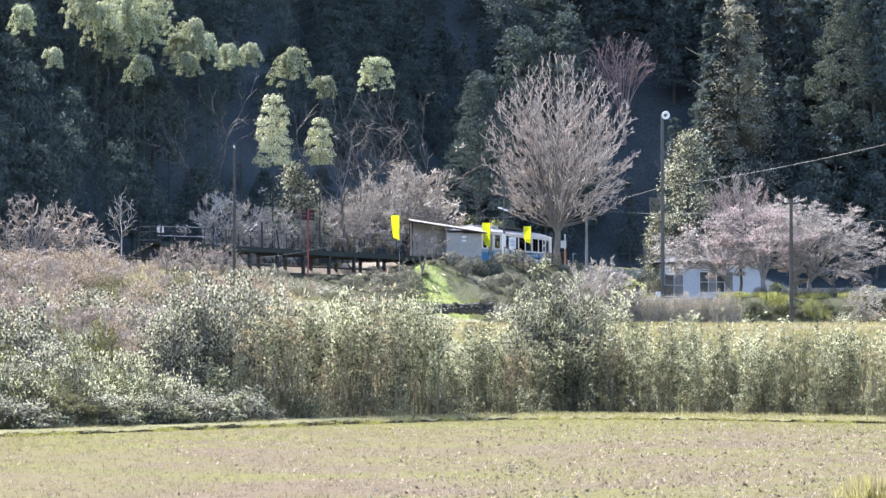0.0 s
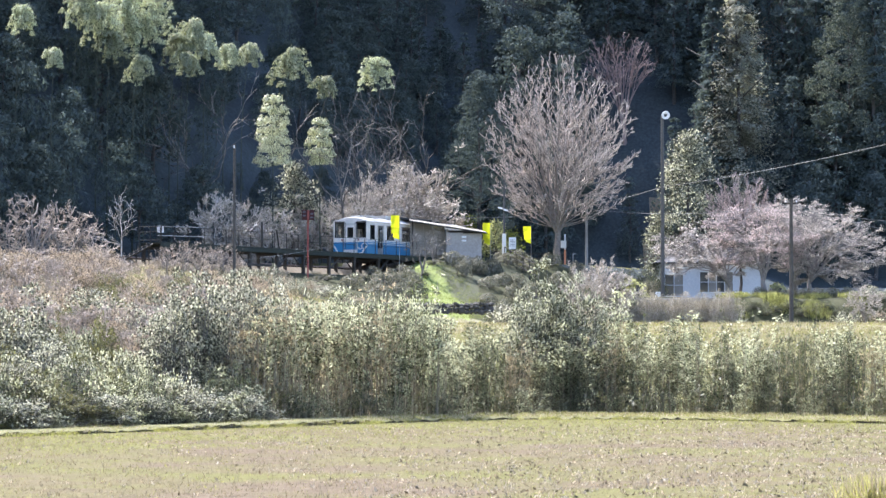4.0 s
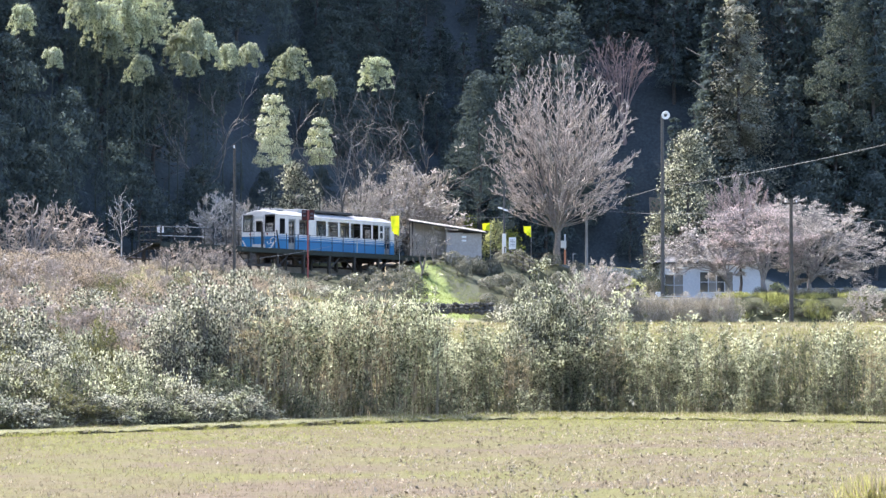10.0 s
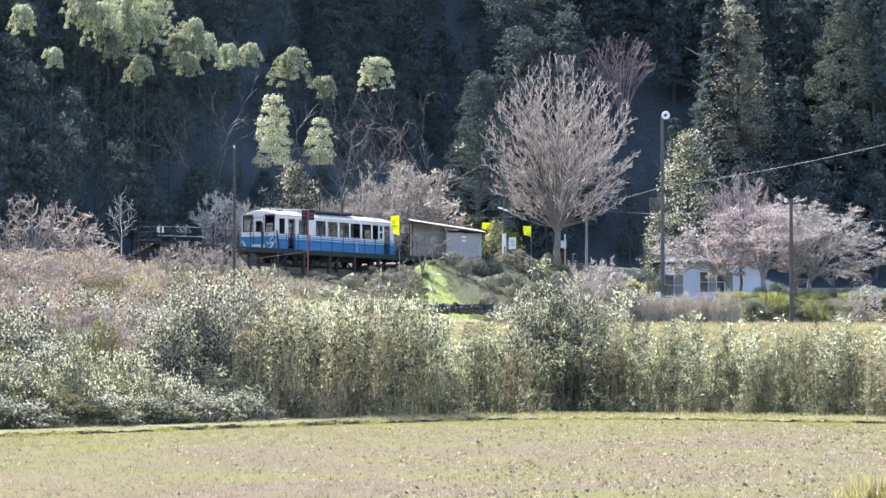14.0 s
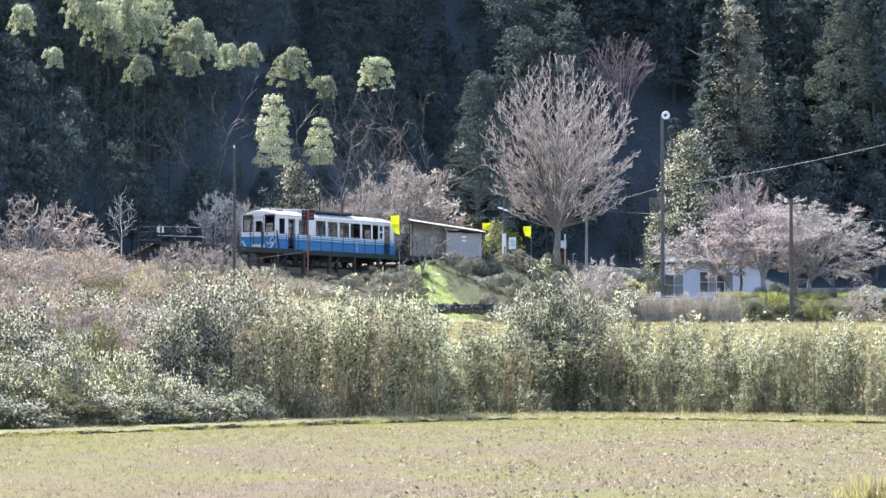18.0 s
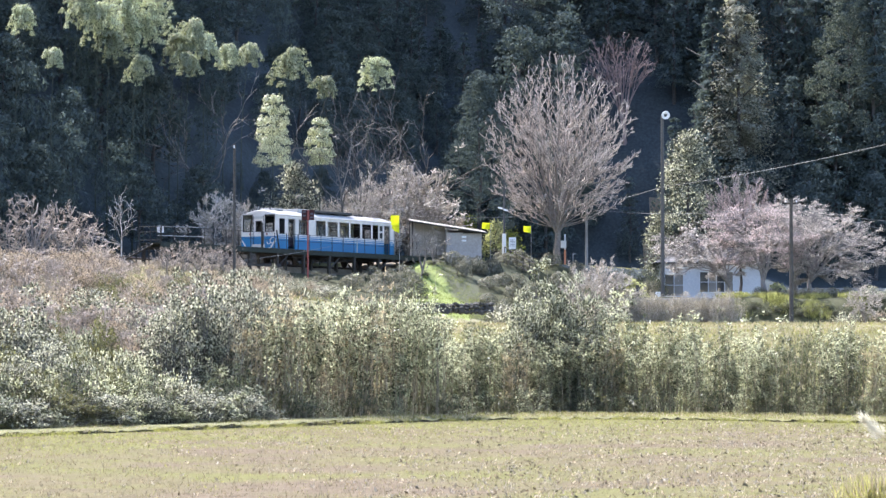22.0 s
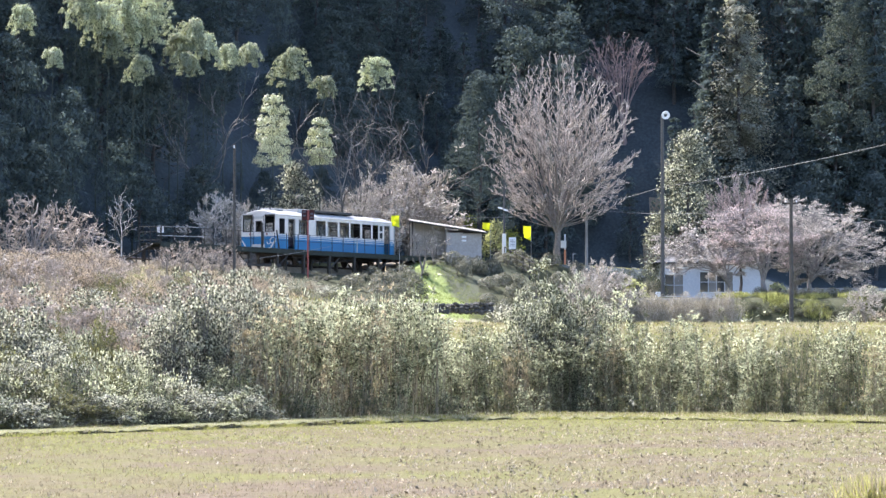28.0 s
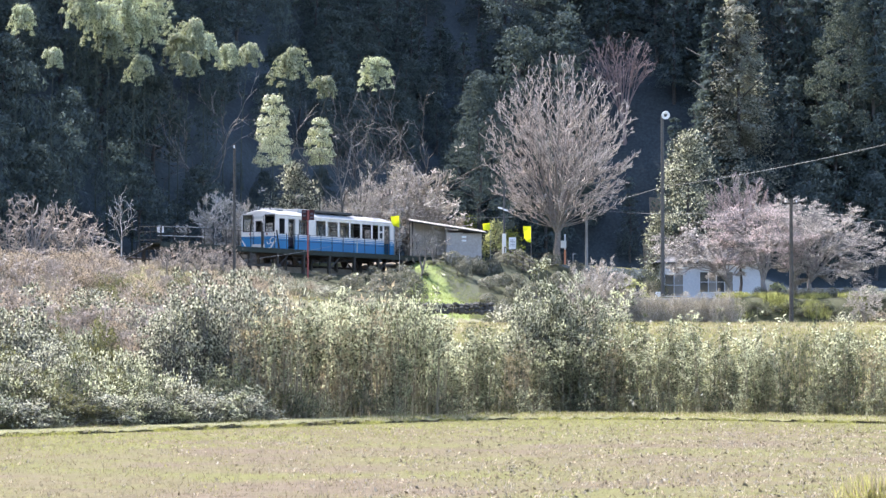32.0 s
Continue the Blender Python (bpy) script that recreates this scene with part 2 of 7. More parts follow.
def ground_mat():
    """Straw-coloured stubble, with green patches and bare soil; greener on the terrace and darker under the wood."""
    m, nt, b = base_mat("field_and_bank_ground")
    pos = nt.nodes.new("ShaderNodeNewGeometry").outputs["Position"]
    fine = ramp(nt, noise_fac(nt, 2.2, 8, pos, 0.75), [(0.30, (0.058, 0.0415, 0.0295)), (0.46, (0.114, 0.090, 0.060)), (0.68, (0.172, 0.139, 0.096))])
    green = ramp(nt, noise_fac(nt, 3.0, 6, pos, 0.7), [(0.3, (0.082, 0.081, 0.029)), (0.7, (0.166, 0.161, 0.064))])
    patch = ramp(nt, noise_fac(nt, 0.16, 5, pos, 0.6), [(0.40, (0.0,) * 3), (0.60, (0.95,) * 3)])
    c = mix_rgb(nt, patch, fine, green)
    # short new grass thickens towards the far edge of the field
    sep = nt.nodes.new("ShaderNodeSeparateXYZ")
    link(nt, pos, sep.inputs[0])
    drift = nt.nodes.new("ShaderNodeMath")
    drift.operation = "MULTIPLY_ADD"
    drift.inputs[1].default_value = 22.0
    link(nt, noise_fac(nt, 0.5, 6, pos, 0.7), drift.inputs[0])
    link(nt, sep.outputs[1], drift.inputs[2])
    span = nt.nodes.new("ShaderNodeMapRange")
    span.inputs["From Min"].default_value, span.inputs["From Max"].default_value = 98.0, 110.0
    link(nt, drift.outputs[0], span.inputs["Value"])
    edge = ramp(nt, span.outputs[0], [(0.0, (0.0,) * 3), (1.0, (0.75,) * 3)])
    c = mix_rgb(nt, edge, c, green)
    link(nt, c, b.inputs["Base Color"])
    b.inputs["Roughness"].default_value = 0.95
    b.inputs["Specular IOR Level"].default_value = 0.1
    bump(nt, b, noise_fac(nt, 6.0, 6, pos, 0.7), 0.6, 0.08)
    return m


M["ground"] = ground_mat()
# Litter tinted blue as well, for the haze in the shaded wood.
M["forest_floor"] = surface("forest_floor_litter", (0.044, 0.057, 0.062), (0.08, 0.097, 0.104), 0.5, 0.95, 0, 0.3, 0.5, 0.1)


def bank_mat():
    """Fresh mown grass on the sunny bank; past a ragged line, rough grass darkened for the shade there."""
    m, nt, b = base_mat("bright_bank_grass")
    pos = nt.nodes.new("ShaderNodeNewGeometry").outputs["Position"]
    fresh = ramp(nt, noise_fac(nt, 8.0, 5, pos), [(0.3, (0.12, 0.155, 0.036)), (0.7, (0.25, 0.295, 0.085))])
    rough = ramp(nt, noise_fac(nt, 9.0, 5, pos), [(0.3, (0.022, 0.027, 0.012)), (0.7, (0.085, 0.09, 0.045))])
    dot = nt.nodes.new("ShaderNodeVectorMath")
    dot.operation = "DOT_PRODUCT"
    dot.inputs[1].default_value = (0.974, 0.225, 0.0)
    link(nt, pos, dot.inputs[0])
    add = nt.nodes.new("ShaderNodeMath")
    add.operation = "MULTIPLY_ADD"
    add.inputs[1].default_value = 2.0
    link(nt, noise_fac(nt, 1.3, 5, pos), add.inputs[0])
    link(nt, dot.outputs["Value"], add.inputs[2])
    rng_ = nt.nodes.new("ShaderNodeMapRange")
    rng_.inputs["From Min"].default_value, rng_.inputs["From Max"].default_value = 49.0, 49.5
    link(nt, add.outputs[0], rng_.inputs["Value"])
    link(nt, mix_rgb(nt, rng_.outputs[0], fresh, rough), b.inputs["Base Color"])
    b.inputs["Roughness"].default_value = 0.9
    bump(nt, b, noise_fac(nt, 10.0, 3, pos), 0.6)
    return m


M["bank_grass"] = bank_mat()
M["terrace_grass"] = surface("pale_terrace_grass", (0.161, 0.155, 0.0806), (0.273, 0.254, 0.155), 1.0, 0.9, 0, 0.2, 0.5, 0.2)
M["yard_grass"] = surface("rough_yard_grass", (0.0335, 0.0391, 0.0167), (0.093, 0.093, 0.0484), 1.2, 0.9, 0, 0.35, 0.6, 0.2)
M["bank_turf"] = surface("short_bank_turf", (0.124, 0.124, 0.0558), (0.248, 0.236, 0.13), 2.0, 0.95, 0, 0.25, 0.6, 0.1)
M["gravel"] = surface("ballast_gravel", (0.147, 0.122, 0.0868), (0.295, 0.248, 0.182), 4.0, 0.95, 0, 0.2, 0.6)

# ---------- mesh tools ----------


class Soup:
    """Collects quads as arrays and turns them into one mesh."""

    def __init__(self):
        self.v, self.f, self.n = [], [], 0

    def add(self, verts, quads):
        self.v.append(np.asarray(verts, float).reshape(-1, 3))
        self.f.append(np.asarray(quads, int).reshape(-1, 4) + self.n)
        self.n += len(self.v[-1])

    def mesh(self, name, mat, smooth=False):
        me = bpy.data.meshes.new(name)
        v, f = np.concatenate(self.v), np.concatenate(self.f)
        me.vertices.add(len(v))
        me.vertices.foreach_set("co", v.astype(np.float32).ravel())
        me.loops.add(f.size)
        me.loops.foreach_set("vertex_index", f.astype(np.int32).ravel())
        me.polygons.add(len(f))
        me.polygons.foreach_set("loop_start", np.arange(0, f.size, 4, dtype=np.int32))
        me.polygons.foreach_set("use_smooth", np.full(len(f), smooth))
        me.materials.append(mat)
        me.update(calc_edges=True)
        return me


def unit(a):
    return a / np.maximum(np.linalg.norm(a, axis=-1, keepdims=True), 1e-9)


def leaves(soup, p, d, length, width, rng, flat=0.9):
    """Pointed leaves: base at p, pointing along d."""
    n = len(p)
    d = unit(d)
    s = unit(np.cross(d, rng.normal(size=(n, 3)) * 0.6 + np.array([0, 0, flat])))
    L = (length * rng.uniform(0.65, 1.3, n))[:, None]
    W = L * width / 2
    nrm = np.cross(d, s) * L * 0.08
    v = np.stack([p, p + d * L * 0.45 + s * W + nrm, p + d * L, p + d * L * 0.45 - s * W + nrm], 1)
    soup.add(v, np.arange(4 * n).reshape(n, 4))


def shingles(soup, p, nrm, d, length, width, rng, jitter=0.25):
    """Leaves that lie like shingles on a clump: facing along nrm, hanging along d."""
    n = len(p)
    nrm = unit(unit(nrm) + rng.normal(size=(n, 3)) * jitter)
    d = unit(d - nrm * np.sum(d * nrm, 1, keepdims=True))
    s = np.cross(d, nrm)
    L = (length * rng.uniform(0.65, 1.3, n))[:, None]
    W = L * width / 2
    p = p - d * L * 0.5
    v = np.stack([p, p + d * L * 0.5 + s * W, p + d * L, p + d * L * 0.5 - s * W], 1)
    soup.add(v, np.arange(4 * n).reshape(n, 4))


def lobes(soup, rng, centres, size, per, leaf, width=0.3, droop=0.5, hang=0.7):
    """Soft domed sprays of foliage, bright on top and hollow beneath."""
    c = np.repeat(np.asarray(centres, float), per, 0)
    n = len(c)
    r = np.repeat(np.broadcast_to(np.asarray(size, float), len(centres)) * rng.uniform(0.75, 1.25, len(centres)), per)[:, None]
    d = unit(rng.normal(size=(n, 3)))
    d[:, 2] = np.abs(d[:, 2]) - 0.15
    d = unit(d)
    p = c + d * r * np.array([1.0, 1.0, 0.75]) * rng.uniform(0.8, 1.08, n)[:, None]
    p[:, 2:3] -= droop * r * (d[:, :2] ** 2).sum(1, keepdims=True)
    shingles(soup, p, d, d * np.array([1, 1, 0]) + rng.normal(size=(n, 3)) * 0.45 - np.array([0, 0, hang]), leaf, width, rng)


def tubes(soup, a, b, ra, rb, sides=4):
    """Tapered prisms from a to b."""
    a, b = np.asarray(a, float), np.asarray(b, float)
    n = len(a)
    ra, rb = np.broadcast_to(ra, n), np.broadcast_to(rb, n)
    d = unit(b - a)
    h = np.where(np.abs(d[:, 2:3]) > 0.9, np.array([[1.0, 0, 0]]), np.array([[0, 0, 1.0]]))
    s = unit(np.cross(d, h))
    t = np.cross(d, s)
    ang = np.arange(sides) * 2 * np.pi / sides
    ring = np.cos(ang)[None, :, None] * s[:, None] + np.sin(ang)[None, :, None] * t[:, None]
    v = np.concatenate([a[:, None] + ring * ra[:, None, None], b[:, None] + ring * rb[:, None, None]], 1)
    k = np.arange(sides)
    q = np.stack([k, (k + 1) % sides, (k + 1) % sides + sides, k + sides], 1)
    soup.add(v, (np.arange(n)[:, None, None] * 2 * sides + q[None]))


def chain(soup, pts, radii, sides=6):
    """One unbroken tapering tube through the points."""
    pts, radii = np.asarray(pts, float), np.asarray(radii, float)
    d = unit(np.gradient(pts, axis=0))
    h = np.array([0.31, 0.95, 0.05])
    s = unit(np.cross(d, h))
    t = np.cross(d, s)
    ang = np.arange(sides) * 2 * np.pi / sides
    v = pts[:, None] + (np.cos(ang)[None, :, None] * s[:, None] + np.sin(ang)[None, :, None] * t[:, None]) * radii[:, None, None]
    i = np.arange(len(pts) * sides).reshape(-1, sides)
    j = np.roll(i, -1, 1)
    soup.add(v, np.stack([i[:-1], j[:-1], j[1:], i[1:]], -1))


def box(soup, x0, x1, y0, y1, z0, z1):
    v = [(x, y, z) for z in (z0, z1) for y in (y0, y1) for x in (x0, x1)]
    soup.add(v, [(0, 2, 3, 1), (4, 5, 7, 6), (0, 1, 5, 4), (2, 6, 7, 3), (0, 4, 6, 2), (1, 3, 7, 5)])


def piece(name, data, parent=None, label="", m=None):
    ob = new(name, data)
    if parent is not None:
        ob.parent = parent
    if label:
        ob["label"] = label
    if m is not None:
        ob.matrix_basis = m
    return ob


def bev(name, size, mat, parent=None, at=(0, 0, 0), bevel=0.02, label="", rot=(0, 0, 0)):
    """A box with rounded edges."""
    bm = bmesh.new()
    bmesh.ops.create_cube(bm, size=1.0)
    bmesh.ops.scale(bm, vec=size, verts=bm.verts)
    if bevel:
        bmesh.ops.bevel(bm, geom=bm.edges[:], offset=min(bevel, min(size) * 0.3), segments=2, affect="EDGES", profile=0.6)
    me = bpy.data.meshes.new(name)
    bm.to_mesh(me)
    bm.free()
    me.materials.append(mat)
    return piece(name, me, parent, label, pose(*at, *rot))


def rod(name, a, b, r0, r1, mat, parent=None, sides=8, label=""):
    s = Soup()
    a, b = np.array(a, float), np.array(b, float)
    tubes(s, [a], [b], [r0], [r1], sides)
    ang = np.arange(sides) * 2 * np.pi / sides
    me = s.mesh(name, mat, False)
    bm = bmesh.new()
    bm.from_mesh(me)
    bmesh.ops.holes_fill(bm, edges=bm.edges[:])
    bm.to_mesh(me)
    bm.free()
    return piece(name, me, parent, label)


def group_of(name, m, label, category, group="", kind=""):
    e = new(name)
    e.matrix_basis = m
    return tagged(e, label, category, group, kind)


def smooth01(a, b, v):
    t = np.clip((v - a) / (b - a), 0, 1)
    return t * t * (3 - 2 * t)

# ---------- the lie of the land ----------
# The railway runs on an embankment under a wooded hill; below it a terrace, a thicket bank and the rice field.
C0 = np.array([-12.36, 204.4])           # centre line at the front of the halted train
TURN = math.radians(62.0)
ALONG = np.array([math.cos(TURN), math.sin(TURN)])
ACROSS = np.array([math.sin(TURN), -math.cos(TURN)])  # towards the valley
RAIL = 8.22
DECK = 9.08


def track(s):
    """Centre line at s metres behind the halting point: straight, then a wide curve."""
    off = -0.0025 * max(0.0, s - 15.0) ** 2
    return C0 + ALONG * s + ACROSS * off


def berm_y(x):
    return np.interp(x, [-40, -12.2, -6.8, 1.5, 4, 7.6, 14.4, 40], [52, 84.2, 93, 105.2, 106.3, 105.6, 99.3, 80])


def berm_k(x):
    """How much further back things stand where the field edge runs aslant."""
    return np.interp(x, [-14, -7, -3, 0, 10, 14, 18], [1.9, 1.8, 1.3, 1.0, 1.0, 1.15, 1.4])


def ground(x, y):
    x, y = np.asarray(x, float), np.asarray(y, float)
    q = (x - C0[0]) * ACROSS[0] + (y - C0[1]) * ACROSS[1]
    s = (x - C0[0]) * ALONG[0] + (y - C0[1]) * ALONG[1]
    yb = berm_y(x)
    z = 0.1 * smooth01(yb + 0.5, yb + 6, y) + 0.05 * np.sin(x * 0.9 + y * 0.4) * smooth01(yb, yb + 3, y)
    z = z + 3.1 * smooth01(yb + 14, 148, y) + 0.85 * smooth01(146, 200, y)  # up to the terrace
    house = smooth01(2, 7, x) * smooth01(203.5, 207, y)         # yard of the white house
    z = z + 1.9 * house
    top = np.where(s > 15, 8.75, 7.7)
    top = 7.55 + 1.2 * smooth01(11, 18, s)
    foot = 14 + 6 * smooth01(5, -25, s)
    bank = top + (4.4 - top) * np.clip((q - 3.0 - 1.5 * smooth01(12, 16, s) - 4.5 * smooth01(20, 27, s)) / (foot - 3.0), 0, 1.5)
    z = np.maximum(z, np.where(q < foot * 1.6, bank, -9))
    rail = np.clip(1 - np.abs(q + 0) / 3.0, 0, 1)
    up = np.maximum(-q - 9.5, y - 262)
    up = np.maximum(up, 0)
    hill = up * smooth01(0, 10, up) * 1.02
    hill = np.minimum(hill + 0.9 * (1 - 0.7 * smooth01(6, 26, x)) * np.maximum(up - 22, 0), 91)   # unseen steep rise above the wood, added to keep the sun off it
    z = np.where(up > 0, np.maximum(z, 7.9) + hill, z)
    z = z + 0.25 * np.sin(x * 0.31 + 1.3) * np.cos(y * 0.27) * smooth01(0, 6, up)
    return z


def axis(lo, hi, parts):
    """Uneven steps: fine where the land is near and stepped."""
    a = [lo]
    while a[-1] < hi:
        step = next(st for lim, st in parts if a[-1] < lim)
        a.append(a[-1] + step)
    return np.array(a)


def build_ground():
    xs = axis(-1500, 1500, [(-300, 150), (-70, 12), (-32, 2.0), (34, 0.75), (80, 2.0), (300, 12), (1e9, 150)])
    ys = axis(-1500, 2600, [(-100, 150), (30, 12), (78, 3.0), (116, 0.3), (150, 1.2), (240, 0.9), (330, 2.5), (600, 20), (1e9, 200)])
    X, Y = np.meshgrid(xs, ys)
    Z = ground(X, Y)
    nx, ny = len(xs), len(ys)
    i = np.arange(nx * ny).reshape(ny, nx)
    s = Soup()
    s.add(np.stack([X, Y, Z], -1), np.stack([i[:-1, :-1], i[:-1, 1:], i[1:, 1:], i[1:, :-1]], -1))
    me = s.mesh("ground", M["ground"], True)
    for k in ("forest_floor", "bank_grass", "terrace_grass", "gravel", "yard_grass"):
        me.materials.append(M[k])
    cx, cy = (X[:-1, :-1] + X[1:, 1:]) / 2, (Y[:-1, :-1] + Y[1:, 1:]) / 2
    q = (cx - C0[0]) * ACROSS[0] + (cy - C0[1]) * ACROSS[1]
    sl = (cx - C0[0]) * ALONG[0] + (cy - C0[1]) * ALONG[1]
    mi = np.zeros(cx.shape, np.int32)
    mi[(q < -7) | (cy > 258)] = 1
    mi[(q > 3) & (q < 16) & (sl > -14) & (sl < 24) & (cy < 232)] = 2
    # Ground by the platform takes the dark grass colour in place of its shade.
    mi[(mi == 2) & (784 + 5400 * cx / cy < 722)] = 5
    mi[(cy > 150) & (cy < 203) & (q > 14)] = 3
    # Open ground behind the yard gets the dark floor colour in place of shade.
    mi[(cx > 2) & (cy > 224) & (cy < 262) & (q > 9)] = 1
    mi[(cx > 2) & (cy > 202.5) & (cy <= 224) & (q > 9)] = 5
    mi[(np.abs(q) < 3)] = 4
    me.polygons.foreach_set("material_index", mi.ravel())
    ob = new("ground", me)
    tagged(ob, "stubble rice field, grassy terrace and wooded hillside ground", "ground", kind="structure")


build_ground()


def build_field_bank():
    """Low raised bank round the field: dark soil front, turfed top."""
    xs = np.arange(-26, 28, 0.12)
    y = berm_y(xs)
    y = np.convolve(np.pad(y, 20, mode="edge"), np.ones(41) / 41, "valid")
    rng = np.random.default_rng(8)
    wob = np.convolve(rng.normal(size=len(xs) + 8), np.ones(9) / 9, "valid")
    e = group_of("field_bank", pose(0, 0, 0), "low turfed bank along the edge of the rice field", "bank", kind="structure")
    jag = rng.normal(size=len(xs)) * 0.6 + wob
    tall = np.interp(xs, [-14, -4, -1, 2, 6, 14], [1.9, 1.7, 0.9, 0.45, 0.5, 1.1])
    for name, mat, prof in (("bank_face", "soil", ((-0.05, -0.05), (0.02, 0.03), (0.03, 0.08))), ("bank_top", "bank_turf", ((0.0, 0.082), (0.10, 0.12), (0.9, 0.18), (2.0, 0.20), (2.8, 0.02)))):
        P = np.stack([np.stack([xs, y + o * berm_k(xs) + 0.2 * jag * (o < 0.5), h * berm_k(xs) ** -0.8 * np.where(h < 0.15, tall, 0.6 + 0.4 * tall) + 0.035 * jag * (h > 0) * (o < 0.5)], 1) for o, h in prof], 1)
        i = np.arange(P.shape[0] * P.shape[1]).reshape(P.shape[:2])
        s = Soup()
        s.add(P, np.stack([i[:-1, :-1], i[1:, :-1], i[1:, 1:], i[:-1, 1:]], -1))
        piece(name, s.mesh(name, M[mat], True), e)


build_field_bank()

# ---------- plants ----------


def sprout(rng, base, direction, length, radius, depth, spec, segs):
    """Grow one branch as bent segments, then its side shoots. spec: per level (children, spread, length ratio, rise)."""
    p, d = np.array(base, float), np.array(direction, float)
    d /= np.linalg.norm(d)
    n = 3 if depth else 2
    pts = [p]
    for i in range(n):
        d = d + rng.normal(size=3) * spec["wobble"] + np.array([0, 0, spec["rise"]])
        d /= np.linalg.norm(d)
        q = p + d * length / n
        segs.append((p, q, radius * (1 - 0.7 * i / n) , radius * (1 - 0.7 * (i + 1) / n), depth))
        p = q
        pts.append((p, d.copy()))
    if depth == 0:
        return
    kids = spec["kids"][depth - 1]
    for k in range(kids):
        j = rng.integers(1, n + 1) if k else n
        q, dd = pts[j]
        t = rng.uniform(0, 1)
        prev = pts[j - 1] if j == 1 else pts[j - 1][0]
        q = prev * (1 - t) + q * t if k else q
        side = rng.normal(size=3)
        side -= dd * side.dot(dd)
        side /= np.linalg.norm(side)
        a = spec["spread"] * rng.uniform(0.5, 1.25)
        nd = dd * math.cos(a) + side * math.sin(a)
        sprout(rng, q, nd, length * spec["ratio"] * rng.uniform(0.7, 1.2), max(radius * spec["thin"], 0.006), depth - 1, spec, segs)


def bare_meshes(seed, spec, trunk, thick, levels, mats=("bark_grey", "bark_pale"), fine=0.012, limbs_apart=False):
    """Trunk mesh, twig mesh and twig end points of one leafless tree of about unit spec size."""
    rng = np.random.default_rng(seed)
    segs = []
    p = np.array([0.0, 0, -0.3])
    d = np.array([0.02, 0.0, 1.0])
    for i in range(4):
        d2 = d + rng.normal(size=3) * 0.06
        q = p + d2 * (trunk + 0.3) / 4
        segs.append((p, q, thick * (1.25 - 0.16 * i), thick * (1.09 - 0.16 * i), 9))
        p = q
    n = spec["limbs"]
    order = rng.permutation(n)
    for k in range(n):
        az = 2.39996 * k + rng.uniform(-0.3, 0.3)
        el = spec["elev"][0] + (spec["elev"][1] - spec["elev"][0]) * (order[k] + rng.uniform(0, 1)) / n
        dirv = np.array([math.cos(az) * math.cos(el), math.sin(az) * math.cos(el), math.sin(el)])
        h = rng.uniform(spec.get("from", 0.8), 1.0)
        base = np.array([0, 0, 0]) + p * h
        L = spec["limb"] * rng.uniform(0.8, 1.15)
        sprout(rng, base, dirv, L, thick * spec.get("limb_r", 0.42), levels, spec, segs)
    a = np.array([s[0] for s in segs]); b = np.array([s[1] for s in segs])
    ra = np.array([s[2] for s in segs]); rb = np.array([s[3] for s in segs]); dep = np.array([s[4] for s in segs])
    big = dep >= levels
    t = Soup()
    tk = dep == 9
    chain(t, np.concatenate([a[tk], b[tk][-1:]]), np.concatenate([ra[tk], rb[tk][-1:]]), 8)
    L = []
    lim = np.where(big & ~tk)[0]
    for k in range(0, len(lim), 3):
        g = lim[k:k + 3]
        s = Soup()
        chain(s, np.concatenate([a[g], b[g][-1:]]), np.maximum(np.concatenate([ra[g], rb[g][-1:]]), fine), 5)
        L.append(s.mesh("limb", M[mats[0]], True) if limbs_apart else s)
    if not limbs_apart:
        for s in L:
            t.add(s.v[0], s.f[0])
    w = Soup()
    sm = ~big
    tubes(w, a[sm], b[sm], np.maximum(ra[sm], fine), np.maximum(rb[sm], fine * 0.6), 3)
    ends = np.concatenate([b[dep <= 1], (a[dep <= 1] + b[dep <= 1]) / 2])
    return t.mesh("trunk", M[mats[0]], True), w.mesh("twig", M[mats[1]]), ends, (L if limbs_apart else [])


